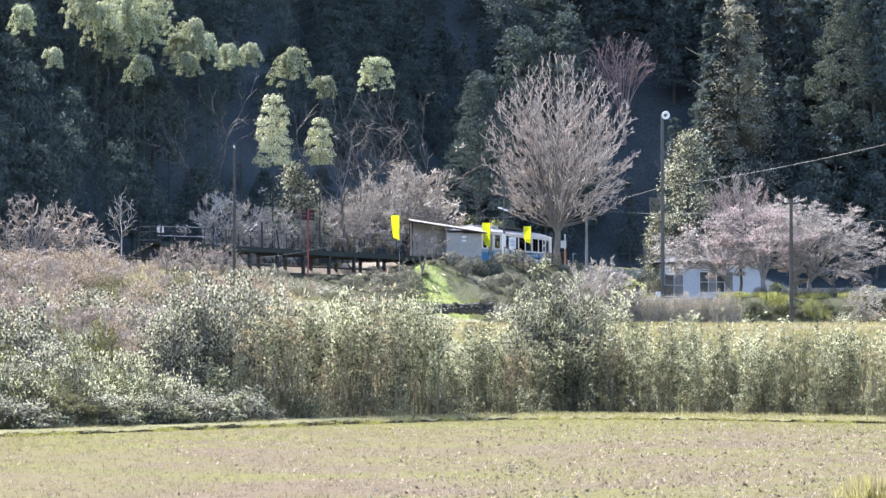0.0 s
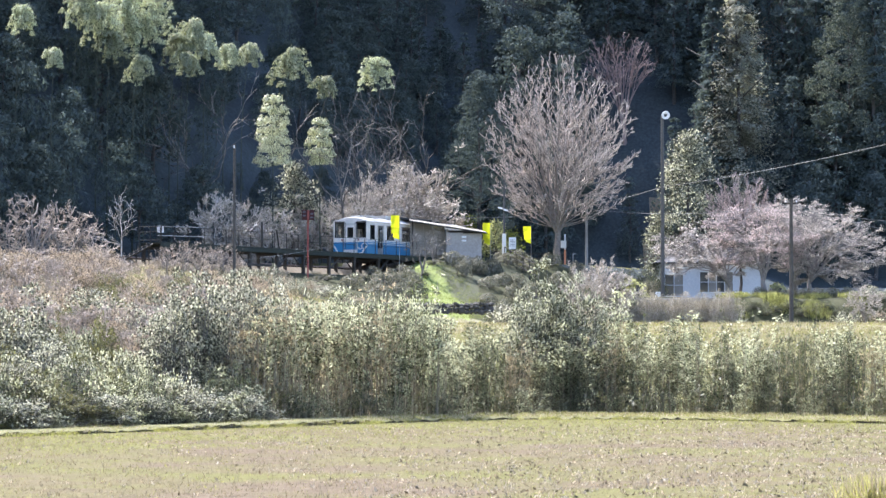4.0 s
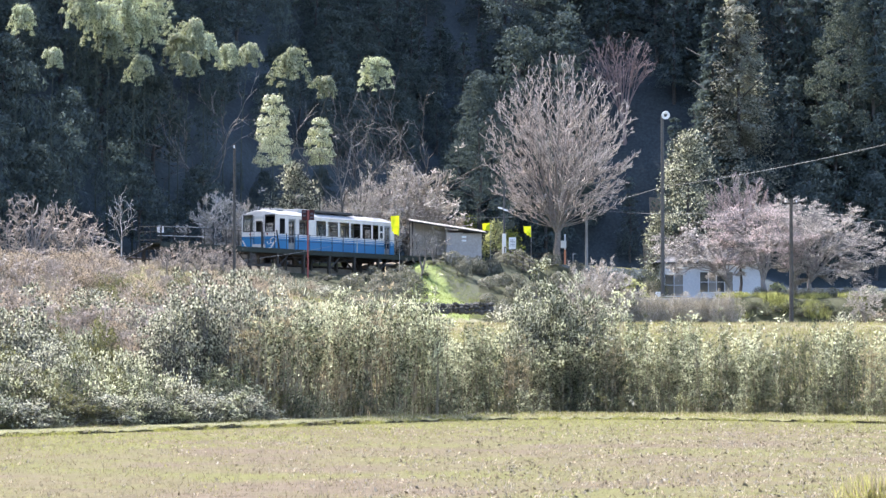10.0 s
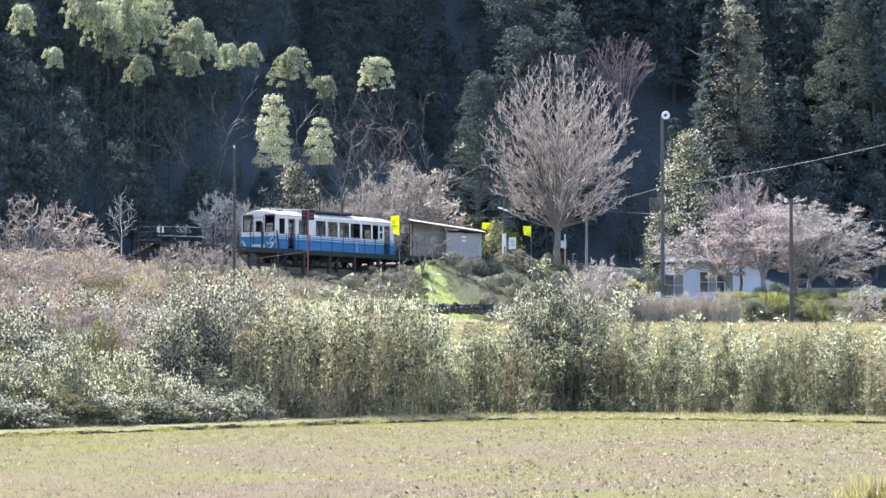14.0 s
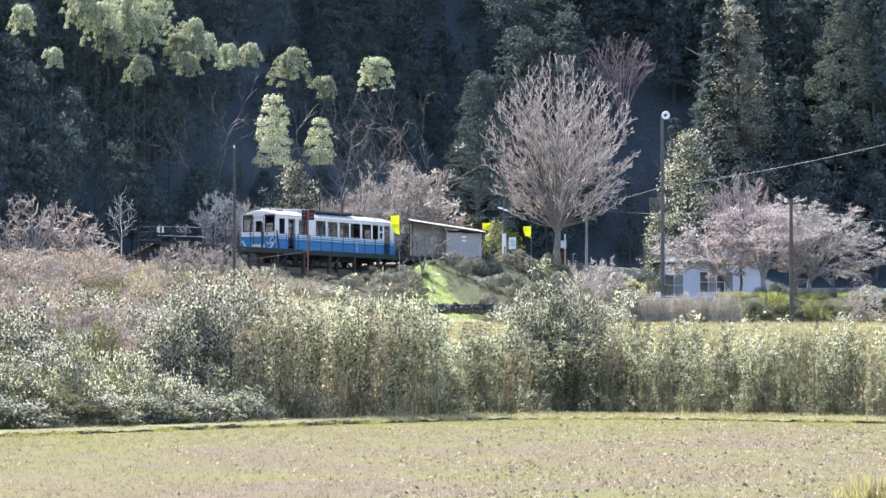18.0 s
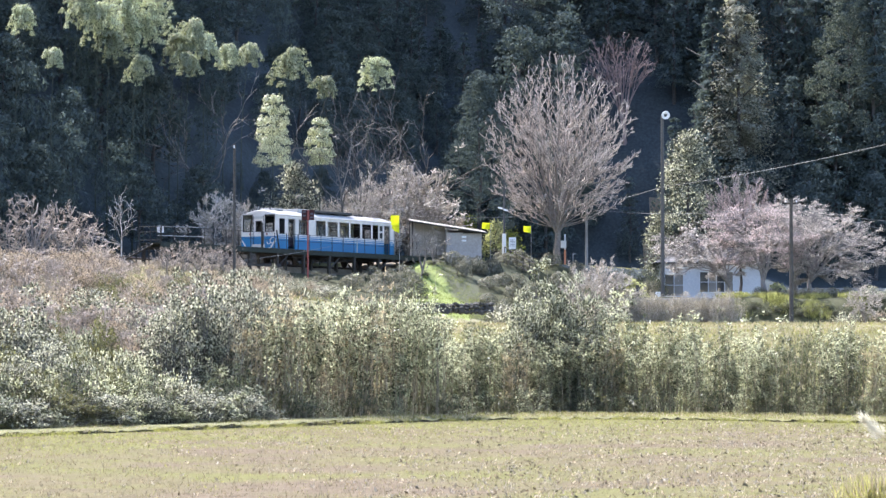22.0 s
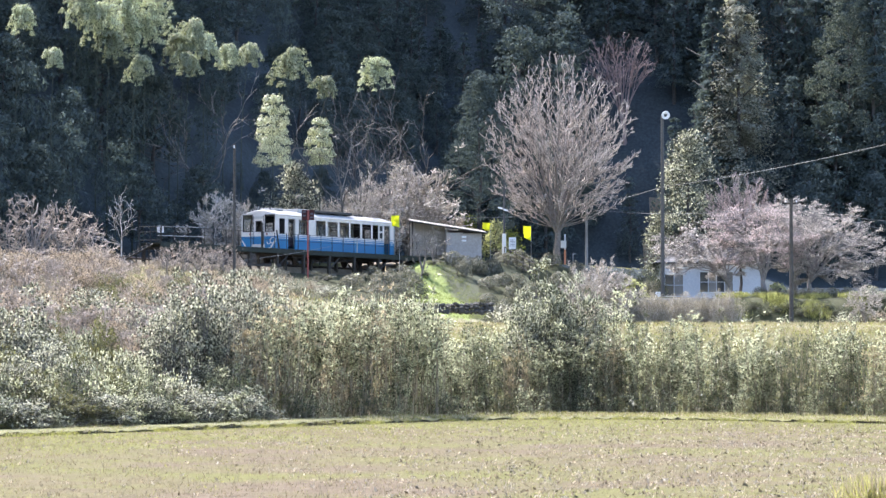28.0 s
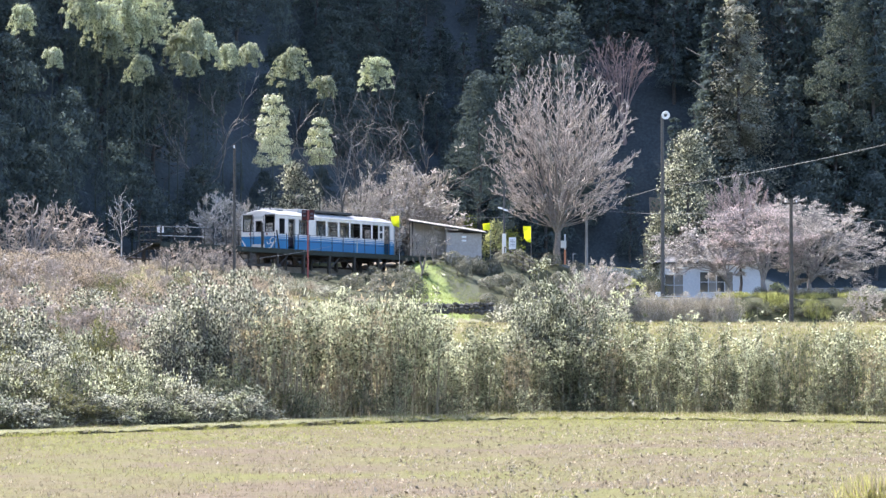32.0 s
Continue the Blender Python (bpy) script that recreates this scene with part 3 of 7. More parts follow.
def radiate(seed, fork, centre, radii, limbs, mats, low=-0.4, bow=0.06, sec=20, ter=6, spur=3, thick=0.09, fine=0.013, rise=0.3, ratio=0.27, flat=1.0, wob=0.025, stems=5, stem_low=0.2, stem_out=0.4, slant=(0.4, 0.95), reach=0.80, bole=1.0):
    """A leafless crown whose limbs run straight out to a rounded outline, set with side shoots, twigs and spurs.
    Gives trunk, twigs, twig points and limbs."""
    rng = np.random.default_rng(seed)
    fork, centre, radii = (np.asarray(v, float) for v in (fork, centre, radii))
    k = np.arange(limbs) + 0.5
    z = 1 - (1 - low) * k / limbs
    a = k * 2.39996 + rng.uniform(-0.3, 0.3, limbs)
    D = np.stack([np.cos(a) * np.sqrt(1 - z * z), np.sin(a) * np.sqrt(1 - z * z), z], 1)
    T = centre + D * radii * rng.uniform(reach, 1.0, limbs)[:, None]
    k = np.arange(stems) + 0.5
    z = 0.95 - (0.95 - stem_low) * k / stems
    a = k * 2.39996 + rng.uniform(-0.4, 0.4, stems)
    SD = np.stack([np.cos(a) * np.sqrt(1 - z * z), np.sin(a) * np.sqrt(1 - z * z), z], 1)
    ST = centre + SD * radii * stem_out
    u = np.linspace(0, 1, 7)
    SP = fork + (ST - fork)[:, None] * u[None, :, None]
    SP += np.cumsum(rng.normal(size=SP.shape), 1) * (wob * 0.5 * np.linalg.norm(ST - fork, axis=1))[:, None, None] * u[None, :, None]
    own = np.argmin(np.linalg.norm(T[:, None] - ST[None], axis=2), 1)
    f = rng.uniform(0.06, 1.0, limbs) * 5.99
    j = f.astype(int)
    S = SP[own, j] * (1 - (f - j)[:, None]) + SP[own, j + 1] * (f - j)[:, None]
    n = 9
    t = np.linspace(0, 1, n)
    L = np.linalg.norm(T - S, axis=1)
    P = S[:, None] + (T - S)[:, None] * t[None, :, None]
    P[:, :, 2] -= bow * L[:, None] * np.sin(np.pi * t)[None]
    P += np.cumsum(rng.normal(size=P.shape), 1) * (wob * L[:, None, None] / 3) * np.sin(np.pi * t * 0.5)[None, :, None]
    out = []
    for i in range(limbs):
        g = Soup()
        chain(g, P[i], np.maximum(thick * 0.6 * (0.6 + 0.4 * L[i] / L.max()) * (1 - 0.85 * t), fine), 5)
        out.append(g.mesh("limb", M[mats[0]], True))
    for i in range(stems):
        g = Soup()
        chain(g, SP[i], thick * (1.25 - 0.75 * u), 6)
        out.append(g.mesh("limb", M[mats[0]], True))
    tr = Soup()
    foot = np.array([0, 0, -0.3])
    u = np.linspace(0, 1, 6)[:, None]
    tp = foot + (fork + np.array([0, 0, 0.12 * (centre[2] - fork[2])]) - foot) * u
    tp[1:-1] += rng.normal(size=(4, 3)) * 0.05
    chain(tr, tp, thick * bole * (2.6 - 1.3 * u[:, 0]), 9)

    def side(pos, tan, length, spread):
        """Shoots that leave pos at a slant from the direction tan."""
        r = rng.normal(size=pos.shape)
        r = unit(r - tan * np.sum(r * tan, 1, keepdims=True))
        an = rng.uniform(*spread, len(pos))[:, None]
        d = unit((tan * np.cos(an) + r * np.sin(an) + np.array([0, 0, rise])) * np.array([1, 1, flat]))
        e = pos + d * length[:, None]
        q = np.linalg.norm((e - centre) / radii, axis=1)
        return d, pos + d * (length * np.where((q > 1.04) & (pos[:, 2] > fork[2]), 0.45, 1.0))[:, None]
    tw = Soup()
    li = np.repeat(np.arange(limbs), sec)
    tt = rng.uniform(0.2, 1.0, len(li)) ** 0.8
    f = tt * (n - 1)
    j = np.minimum(f.astype(int), n - 2)
    w_ = (f - j)[:, None]
    p1 = P[li, j] * (1 - w_) + P[li, j + 1] * w_
    d1, e1 = side(p1, unit(P[li, j + 1] - P[li, j]), ratio * L[li] * (1.15 - 0.65 * tt) * rng.uniform(0.5, 1.15, len(li)), slant)
    mid = (p1 + e1) / 2 + rng.normal(size=p1.shape) * 0.03 * np.linalg.norm(e1 - p1, axis=1)[:, None] - np.array([0, 0, 0.02])
    tubes(tw, p1, mid, fine * 2.0, fine * 1.5, 3)
    tubes(tw, mid, e1, fine * 1.5, fine, 3)
    si = np.repeat(np.arange(len(p1)), ter)
    v = rng.uniform(0.15, 1.0, len(si))[:, None]
    p2 = p1[si] + (e1 - p1)[si] * v
    d2, e2 = side(p2, d1[si], np.linalg.norm(e1 - p1, axis=1)[si] * 0.5 * rng.uniform(0.5, 1.1, len(si)), slant)
    tubes(tw, p2, e2, fine * 1.15, fine * 0.7, 3)
    ends = [e1, (p1 + e1) / 2, e2, (p2 + e2) / 2]
    if spur:
        ri = np.repeat(np.arange(len(p2)), spur)
        v = rng.uniform(0.2, 1.0, len(ri))[:, None]
        p3 = p2[ri] + (e2 - p2)[ri] * v
        d3, e3 = side(p3, d2[ri], np.maximum(0.1, np.linalg.norm(e2 - p2, axis=1)[ri] * 0.45) * rng.uniform(0.5, 1.2, len(ri)), (0.5, 1.1))
        tubes(tw, p3, e3, fine * 0.95, fine * 0.6, 3)
        ends.append(e3)
    return tr.mesh("trunk", M[mats[0]], True), tw.mesh("twig", M[mats[1]]), np.concatenate(ends), out


def plant_pair(name, x, y, meshes, label, category, scale=1.0, turn=0.0, group="", parts=("trunk", "twig"), scale_z=None, limbs=()):
    e = group_of(name, pose(x, y, float(ground(x, y)), 0, 0, turn), label, category, group)
    for pn, me in zip(parts, meshes):
        o = piece(pn, me, e)
        o.scale = (scale, scale, scale_z or scale)
        if pn in ("twig", "cane", "stem", "foliage", "crown", "blossom", "blade"):
            o["kind"] = "stuff"
    for me in limbs:
        piece("limb", me, e).scale = (scale, scale, scale_z or scale)
    return e


def blob_points(rng, n, centre, radii, shell=0.55):
    """Points in the outer part of an ellipsoid, with outward directions."""
    d = unit(rng.normal(size=(n, 3)))
    r = rng.uniform(shell, 1.0, n)[:, None]
    return np.asarray(centre) + d * r * np.asarray(radii), d


def crown_mesh(name, seed, clumps, mat, per, leaf, width, up=0.3, out=1.0, jitter=1.0, shell=0.4, facing=False):
    """A crown of many leafy clumps: (centre, radii) each."""
    rng = np.random.default_rng(seed)
    s = Soup()
    for c, r in clumps:
        p, d = blob_points(rng, per, c, r, 0.8 if facing else shell)
        if facing:
            shingles(s, p, d, rng.normal(size=p.shape) - np.array([0, 0, 0.5]), leaf, width, rng, 0.45)
            continue
        leaves(s, p, d * out + rng.normal(size=p.shape) * jitter + np.array([0, 0, up]), leaf, width, rng)
    return s.mesh(name, mat)


def broad_crown(seed, w, h, n, mat, per=60, leaf=0.3, clump=0.9, width=0.5, low=0.25, taper=0.5, depth=None, facing=False):
    """Irregular evergreen crown: clumps on a bumpy egg; origin at the tree's foot, total height h."""
    rng = np.random.default_rng(seed)
    cl = []
    for i in range(n):
        t = rng.uniform(0, 1) ** 0.8
        z = h * (low + (1 - low) * t) - clump * 0.7
        rad = w / 2 * math.sin(math.pi * min(1, 0.22 + 0.78 * t ** taper)) ** 0.6
        a = rng.uniform(0, 2 * math.pi)
        k = rng.uniform(0.55, 1.0) * rad
        c = clump * rng.uniform(0.6, 1.25)
        cl.append(((math.cos(a) * k, math.sin(a) * k * (depth or 1.0), z), (c, c, c * 0.7)))
    return crown_mesh("crown", seed, cl, mat, per, leaf, width, facing=facing)


def conifer_crown(seed, w, h, mat, whorls=22, per=26, leaf=0.5, low=0.12):
    """Cedar: ranks of drooping sprays, narrowing upwards, uneven."""
    rng = np.random.default_rng(seed)
    s = Soup()
    for i in range(whorls):
        t = (i + rng.uniform(0, 1)) / whorls
        z0 = h * (low + (1 - low) * t)
        R = w / 2 * (1 - t) ** 0.65 * rng.uniform(0.65, 1.15) + 0.25
        n = 6 + int(5 * (1 - t))
        for k in range(n):
            a = rng.uniform(0, 2 * math.pi)
            rr = R * rng.uniform(0.7, 1.15)
            u = rng.uniform(0.25, 1, per)
            dirv = np.array([math.cos(a), math.sin(a), 0.12])
            p = dirv * (rr * u)[:, None] + np.array([0, 0, z0]) + rng.normal(size=(per, 3)) * (0.10 + 0.2 * u[:, None]) * R * 0.45
            p[:, 2] -= (u ** 2) * rr * 0.28
            shingles(s, p, dirv * 0.6 + np.array([0, 0, 0.7]), dirv + rng.normal(size=(per, 3)) * 0.5 - np.array([0, 0, 0.4]), leaf, 0.38, rng, 0.5)
    return s.mesh("crown", mat)


def trunk_mesh(h, r, mat, seed=0):
    rng = np.random.default_rng(seed)
    s = Soup()
    pts = np.array([[rng.normal() * 0.04 * i, rng.normal() * 0.04 * i, -0.4 + (h + 0.4) * i / 5] for i in range(6)])
    rr = r * (1 - 0.8 * np.arange(6) / 5)
    chain(s, pts, rr, 7)
    # a few limbs
    k = 9
    a = rng.uniform(0, 6.28, k)
    z = h * rng.uniform(0.35, 0.9, k)
    A = np.stack([np.zeros(k), np.zeros(k), z], 1)
    B = A + np.stack([np.cos(a), np.sin(a), np.full(k, 0.5)], 1) * h * 0.16
    tubes(s, A, B, r * 0.3, r * 0.08, 5)
    return s.mesh("trunk", mat, True)


def bamboo_plume(seed, w, h, mat, per=70, leaf=0.2, arch=0.5, low=0.3, lobe=0.36, step=0.44, tail=1.0):
    """Head of a giant bamboo: tiers of drooping domed sprays round an arching culm."""
    rng = np.random.default_rng(seed)
    s = Soup()
    head = h * (1 - low)
    tiers = max(3, int(head / step))
    C, R = [], []
    for i in range(tiers):
        t = (i + 0.5) / tiers
        z0 = h * low + head * t
        rad = w / 2 * math.sqrt(max(0.02, 1 - max(0.0, (t - tail * 0.55) / (1.03 - tail * 0.55)) ** 2)) * rng.uniform(0.82, 1.08)
        off = arch * max(0, t - 0.5) ** 2 * 2
        n = max(3, int(2 * math.pi * rad * 0.8 / (lobe * 1.15)))
        for k in range(n):
            a = 2 * math.pi * (k + rng.uniform(-0.25, 0.25)) / n + i * 1.3
            rr = max(0.0, rad - lobe * 0.5) * rng.uniform(0.75, 1.1)
            C.append((off + math.cos(a) * rr, math.sin(a) * rr, z0 - 0.25 * rr + rng.normal() * 0.18 * step))
            R.append(lobe * rng.uniform(0.75, 1.2) * (0.7 + 0.3 * (1 - t)))
        if rad > lobe * 1.6:
            C.append((off, 0, z0))
            R.append(lobe)
    lobes(s, rng, C, R, per, leaf, droop=0.9)
    return s.mesh("foliage", mat)


def fountain(seed, w, h, mat, head=3.0, per=90, leaf=0.18, arch=0.5, fronds=12, lobe=0.42):
    """Lit head of a giant bamboo: fronds that rise from the top of the culm, arch over and hang."""
    rng = np.random.default_rng(seed)
    s = Soup()
    C, R = [], []
    for k in range(fronds):
        a = 2.39996 * k + rng.uniform(-0.4, 0.4)
        reach = w / 2 * rng.uniform(0.45, 1.05)
        start = h - head * rng.uniform(0.12, 0.75)
        n = 4 + int(reach / lobe)
        for i in range(n):
            t = (i + rng.uniform(0, 0.6)) / n
            z = start + head * 0.3 * math.sin(math.pi * min(1.0, t * 1.2)) - head * 0.28 * t * t
            C.append((arch * 0.5 + math.cos(a) * reach * t, math.sin(a) * reach * t, min(z, h - 0.2)))
            R.append(lobe * rng.uniform(0.55, 1.1) * (1 - 0.35 * t))
    C.append((arch * 0.5, 0, h - lobe * 0.6))
    R.append(lobe)
    lobes(s, rng, C, R, per, leaf, droop=0.8, hang=1.0)
    return s.mesh("foliage", mat)


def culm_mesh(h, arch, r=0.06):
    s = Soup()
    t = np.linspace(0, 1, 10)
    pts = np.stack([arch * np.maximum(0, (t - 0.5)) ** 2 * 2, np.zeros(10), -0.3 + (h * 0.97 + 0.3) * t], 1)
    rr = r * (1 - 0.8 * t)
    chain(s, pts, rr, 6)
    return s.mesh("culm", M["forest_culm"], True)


def thicket_meshes(seed, w, h, stems=20, per=56, mat="bamboo_leaf", leaf=0.25, lean=0.16, low=0.05, width=0.2, bush=0.3):
    """Dwarf bamboo clump: thin upright canes, leafy from the knee up, tops nodding."""
    rng = np.random.default_rng(seed)
    cane, leafs = Soup(), Soup()
    for k in range(stems):
        x, y = rng.normal(size=2) * w * 0.27
        hh = h * rng.uniform(0.62, 1.0) * (1 - 0.12 * (abs(x) / w))
        lx, ly = rng.normal(size=2) * lean
        t = np.linspace(0, 1, 6)
        P = np.stack([x + lx * hh * t ** 2, y + ly * hh * t ** 2, hh * t - 0.15], 1)
        r = 0.019 * (1 - 0.8 * t)
        tubes(cane, P[:-1], P[1:], r[:-1], r[1:], 3)
        u = low + (1 - low) * rng.uniform(0, 1, per) ** 0.75
        nodes = max(4, per // 11)
        u = np.repeat(np.sort(u[:nodes]), -(-per // nodes))[:per]
        p = np.stack([np.interp(u, t, P[:, i]) for i in range(3)], 1)
        arm = unit(rng.normal(size=(nodes, 3)) * np.array([1, 1, 0.4]) + np.array([0, 0, 0.35])) * rng.uniform(0.05, bush, nodes)[:, None]
        arm = np.repeat(arm, -(-per // nodes), 0)[:per]
        side = rng.normal(size=(per, 3))
        side[:, 2] = np.abs(side[:, 2]) * 0.5
        p = p + arm * (1.15 - 0.55 * u)[:, None] + rng.normal(size=(per, 3)) * 0.06
        leaves(leafs, p, side + np.array([0, 0, 0.8]) * rng.normal(size=(per, 1)), leaf, width, rng, 0.25)
    return cane.mesh("canes", M["bamboo_culm"]), leafs.mesh("leaves", M[mat])


def shrub_meshes(seed, w, h, mat, bark="bark_grey", n=46, per=70, leaf=0.13, clump=0.32, width=0.42):
    """Rounded shrub: forked stems and many leafy clumps."""
    rng = np.random.default_rng(seed)
    cl, A, B = [], [], []
    for i in range(n):
        d = unit(rng.normal(size=3))
        d[2] = abs(d[2])
        k = rng.uniform(0.45, 1.0)
        c = np.array([d[0] * w / 2 * k, d[1] * w / 2 * k, 0.12 * h + d[2] * h * 0.82 * k])
        r = clump * rng.uniform(0.6, 1.3)
        cl.append((c, (r, r, r * 0.8)))
        A.append(np.array([c[0] * 0.2, c[1] * 0.2, -0.1]))
        B.append(c)
    st = Soup()
    A, B = np.array(A), np.array(B)
    mid = (A + B) / 2 + rng.normal(size=A.shape) * 0.08 * w
    tubes(st, A, mid, 0.03, 0.018, 4)
    tubes(st, mid, B, 0.018, 0.008, 3)
    return st.mesh("stems", M[bark]), crown_mesh("leaves", seed + 1, cl, M[mat], per, leaf, width, up=0.25)


def twig_shrub_meshes(seed, w, h, mats=("bark_grey", "bark_pale"), limbs=9, levels=3, fine=0.017):
    spec = dict(kids=[4, 4, 3], spread=0.75, ratio=0.56, thin=0.5, wobble=0.26, rise=0.06, limbs=limbs, elev=(0.4, 1.35), limb=h * 0.46, limb_r=0.6)
    t, tw, ends, segs = bare_meshes(seed, spec, 0.25, 0.05, levels, mats=mats, fine=fine)
    return t, tw, ends

# ---------- railway line ----------
def oriented(s, q, z, extra=0.0):
    """Pose on the line: x along the track away from the halt, y to the hill side, z up."""
    p = C0 + ALONG * s + ACROSS * q
    return pose(p[0], p[1], z, 0, 0, 62.0 + extra)


def build_track():
    e = group_of("railway_track", pose(0, 0, 0), "single railway track on gravel ballast embankment", "track", kind="structure")
    for off in (-0.535, 0.535):
        s = Soup()
        ss = np.arange(-60, 120, 3.0)
        P = np.array([[*(track(a) + ACROSS * off), RAIL - 0.07] for a in ss])
        tubes(s, P[:-1], P[1:], 0.06, 0.06, 4)
        piece("rail", s.mesh("rail", M["rail"]), e)
    sl = Soup()
    box(sl, -0.11, 0.11, -1.0, 1.0, -0.16, 0.0)
    me = sl.mesh("sleeper", M["wood_dark"])
    for a in np.arange(-20, 58, 0.9):
        p = track(a)
        piece("sleeper", me, e, m=pose(p[0], p[1], RAIL - 0.12, 0, 0, 62))
    b = Soup()
    ss = np.arange(-60, 120, 3.0)
    L = np.array([[*(track(a) - ACROSS * 1.5), RAIL - 0.22] for a in ss])
    R = np.array([[*(track(a) + ACROSS * 1.5), RAIL - 0.22] for a in ss])
    L2 = np.array([[*(track(a) - ACROSS * 2.6), RAIL - 1.0] for a in ss])
    R2 = np.array([[*(track(a) + ACROSS * 2.6), RAIL - 1.0] for a in ss])
    rows = np.stack([L2, L, R, R2], 1)
    n = len(ss)
    i = np.arange(n * 4).reshape(n, 4)
    b.add(rows, np.stack([i[:-1, :-1], i[:-1, 1:], i[1:, 1:], i[1:, :-1]], -1))
    piece("ballast", b.mesh("ballast", M["gravel"]), e)


build_track()


# ---------- platform on timber posts ----------
PLAT0, PLAT1, Q0, Q1 = -16.8, 20.6, 1.62, 3.3


def build_platform():
    e = group_of("platform", oriented(0, 0, 0), "narrow station platform on dark timber posts with railing", "platform")
    n = 46
    step = (PLAT1 - PLAT0) / n
    deck = Soup()
    box(deck, -step / 2 + 0.008, step / 2 - 0.008, -(Q1 - Q0) / 2, (Q1 - Q0) / 2, -0.06, 0)
    me = deck.mesh("plank", M["deck"])
    for i in range(n):
        piece("plank", me, e, m=pose(PLAT0 + (i + 0.5) * step, -(Q0 + Q1) / 2, DECK + (0.004 if i % 3 else 0.0)))
    for q in (Q0 + 0.1, Q1 - 0.08):
        bev("edge_beam", (PLAT1 - PLAT0, 0.12, 0.26), M["deck"], e, ((PLAT0 + PLAT1) / 2, -q, DECK - 0.19), 0.01)
    for n_, a in enumerate(np.arange(PLAT0 + 0.3, PLAT1, 3.4)):
        feet = []
        for q in (Q0 + 0.15, Q1 - 0.12):
            p = C0 + ALONG * a + ACROSS * q
            g = float(ground(p[0], p[1])) - 0.2
            feet.append(g)
            bev("post", (0.19, 0.19, DECK - 0.32 - g), M["wood_dark"], e, (a, -q, (DECK - 0.32 + g) / 2), 0.01)
        bev("cross_beam", (0.14, Q1 - Q0, 0.16), M["wood_dark"], e, (a, -(Q0 + Q1) / 2, DECK - 0.40), 0.01)
        if n_ % 2 == 0:
            rod("brace", (a, -Q1 + 0.12, feet[1] + 0.5), (a + 1.5, -Q1 + 0.12, DECK - 0.36), 0.05, 0.05, M["wood_dark"], e, 4)
        else:
            rod("brace", (a, -Q1 + 0.12, feet[1] + 0.5), (a - 1.5, -Q1 + 0.12, DECK - 0.36), 0.05, 0.05, M["wood_dark"], e, 4)
    bev("waling", (12.5, 0.10, 0.16), M["wood_dark"], e, (PLAT0 + 8.0, -Q1 + 0.02, DECK - 1.15), 0.01)
    # railing on the valley side
    for a in np.arange(PLAT0 + 0.1, PLAT1 + 0.1, 1.5):
        rod("railing_post", (a, -Q1 + 0.1, DECK), (a, -Q1 + 0.1, DECK + 1.02), 0.028, 0.028, M["wood_dark"], e, 6)
    for h in (0.55, 1.0):
        rod("rail", (PLAT0, -Q1 + 0.1, DECK + h), (PLAT1, -Q1 + 0.1, DECK + h), 0.014, 0.014, M["wood_dark"], e, 6)
    # Pale post of the railing, without a lamp.
    rod("lamp_post", (8.0, -Q1 + 0.25, DECK), (8.0, -Q1 + 0.25, DECK + 1.1), 0.03, 0.025, M["steel"], e, 8, "thin pale steel post")
    rod("old_post", (-2.7, -Q0 - 0.3, DECK), (-2.72, -Q0 - 0.3, DECK + 1.75), 0.075, 0.06, M["wood_dark"], e, 8)
    rod("old_post", (-0.5, -Q0 - 0.3, DECK), (-0.85, -Q0 - 0.3, DECK + 1.3), 0.06, 0.05, M["wood_dark"], e, 8)
    # end railing with a white notice, and steps down
    for h in (0.12, 0.62, 0.95):
        rod("end_rail", (PLAT0, -Q1 + 0.1, DECK + h), (PLAT0, -Q0, DECK + h), 0.016, 0.016, M["wood_dark"], e, 6)
    for q in (Q0, (Q0 + Q1) / 2, Q1 - 0.1):
        rod("end_post", (PLAT0, -q, DECK), (PLAT0, -q, DECK + 0.98), 0.022, 0.022, M["wood_dark"], e, 6)
    return e


build_platform()


def build_steps():
    b = (-18.11, 188.00, 8.95)
    e = group_of("platform_steps", pose(b[0], b[1], b[2], 0, 0, 8), "dark timber steps climbing to the platform end", "stairs")
    for i in range(7):
        bev("tread", (0.34, 1.1, 0.06), M["wood_dark"], e, (-0.26 * i, 0, -0.15 * i), 0.01)
        bev("riser", (0.04, 1.1, 0.15), M["wood_dark"], e, (-0.26 * i - 0.16, 0, -0.15 * i - 0.08), 0.008)
    for y in (-0.55, 0.55):
        rod("stringer", (0.2, y, -0.02), (-1.8, y, -1.12), 0.07, 0.07, M["wood_dark"], e, 4)
    g = float(ground(b[0] - 1.3, b[1]))
    for i in (0, 3, 6):
        zz = -0.15 * i
        gg = float(ground(b[0] - 0.26 * i, b[1])) - 0.2
        if b[2] + zz - gg > 0.2:
            rod("support", (-0.26 * i, 0.4, zz), (-0.26 * i, 0.4, gg - b[2]), 0.05, 0.05, M["wood_dark"], e, 6)


build_steps()


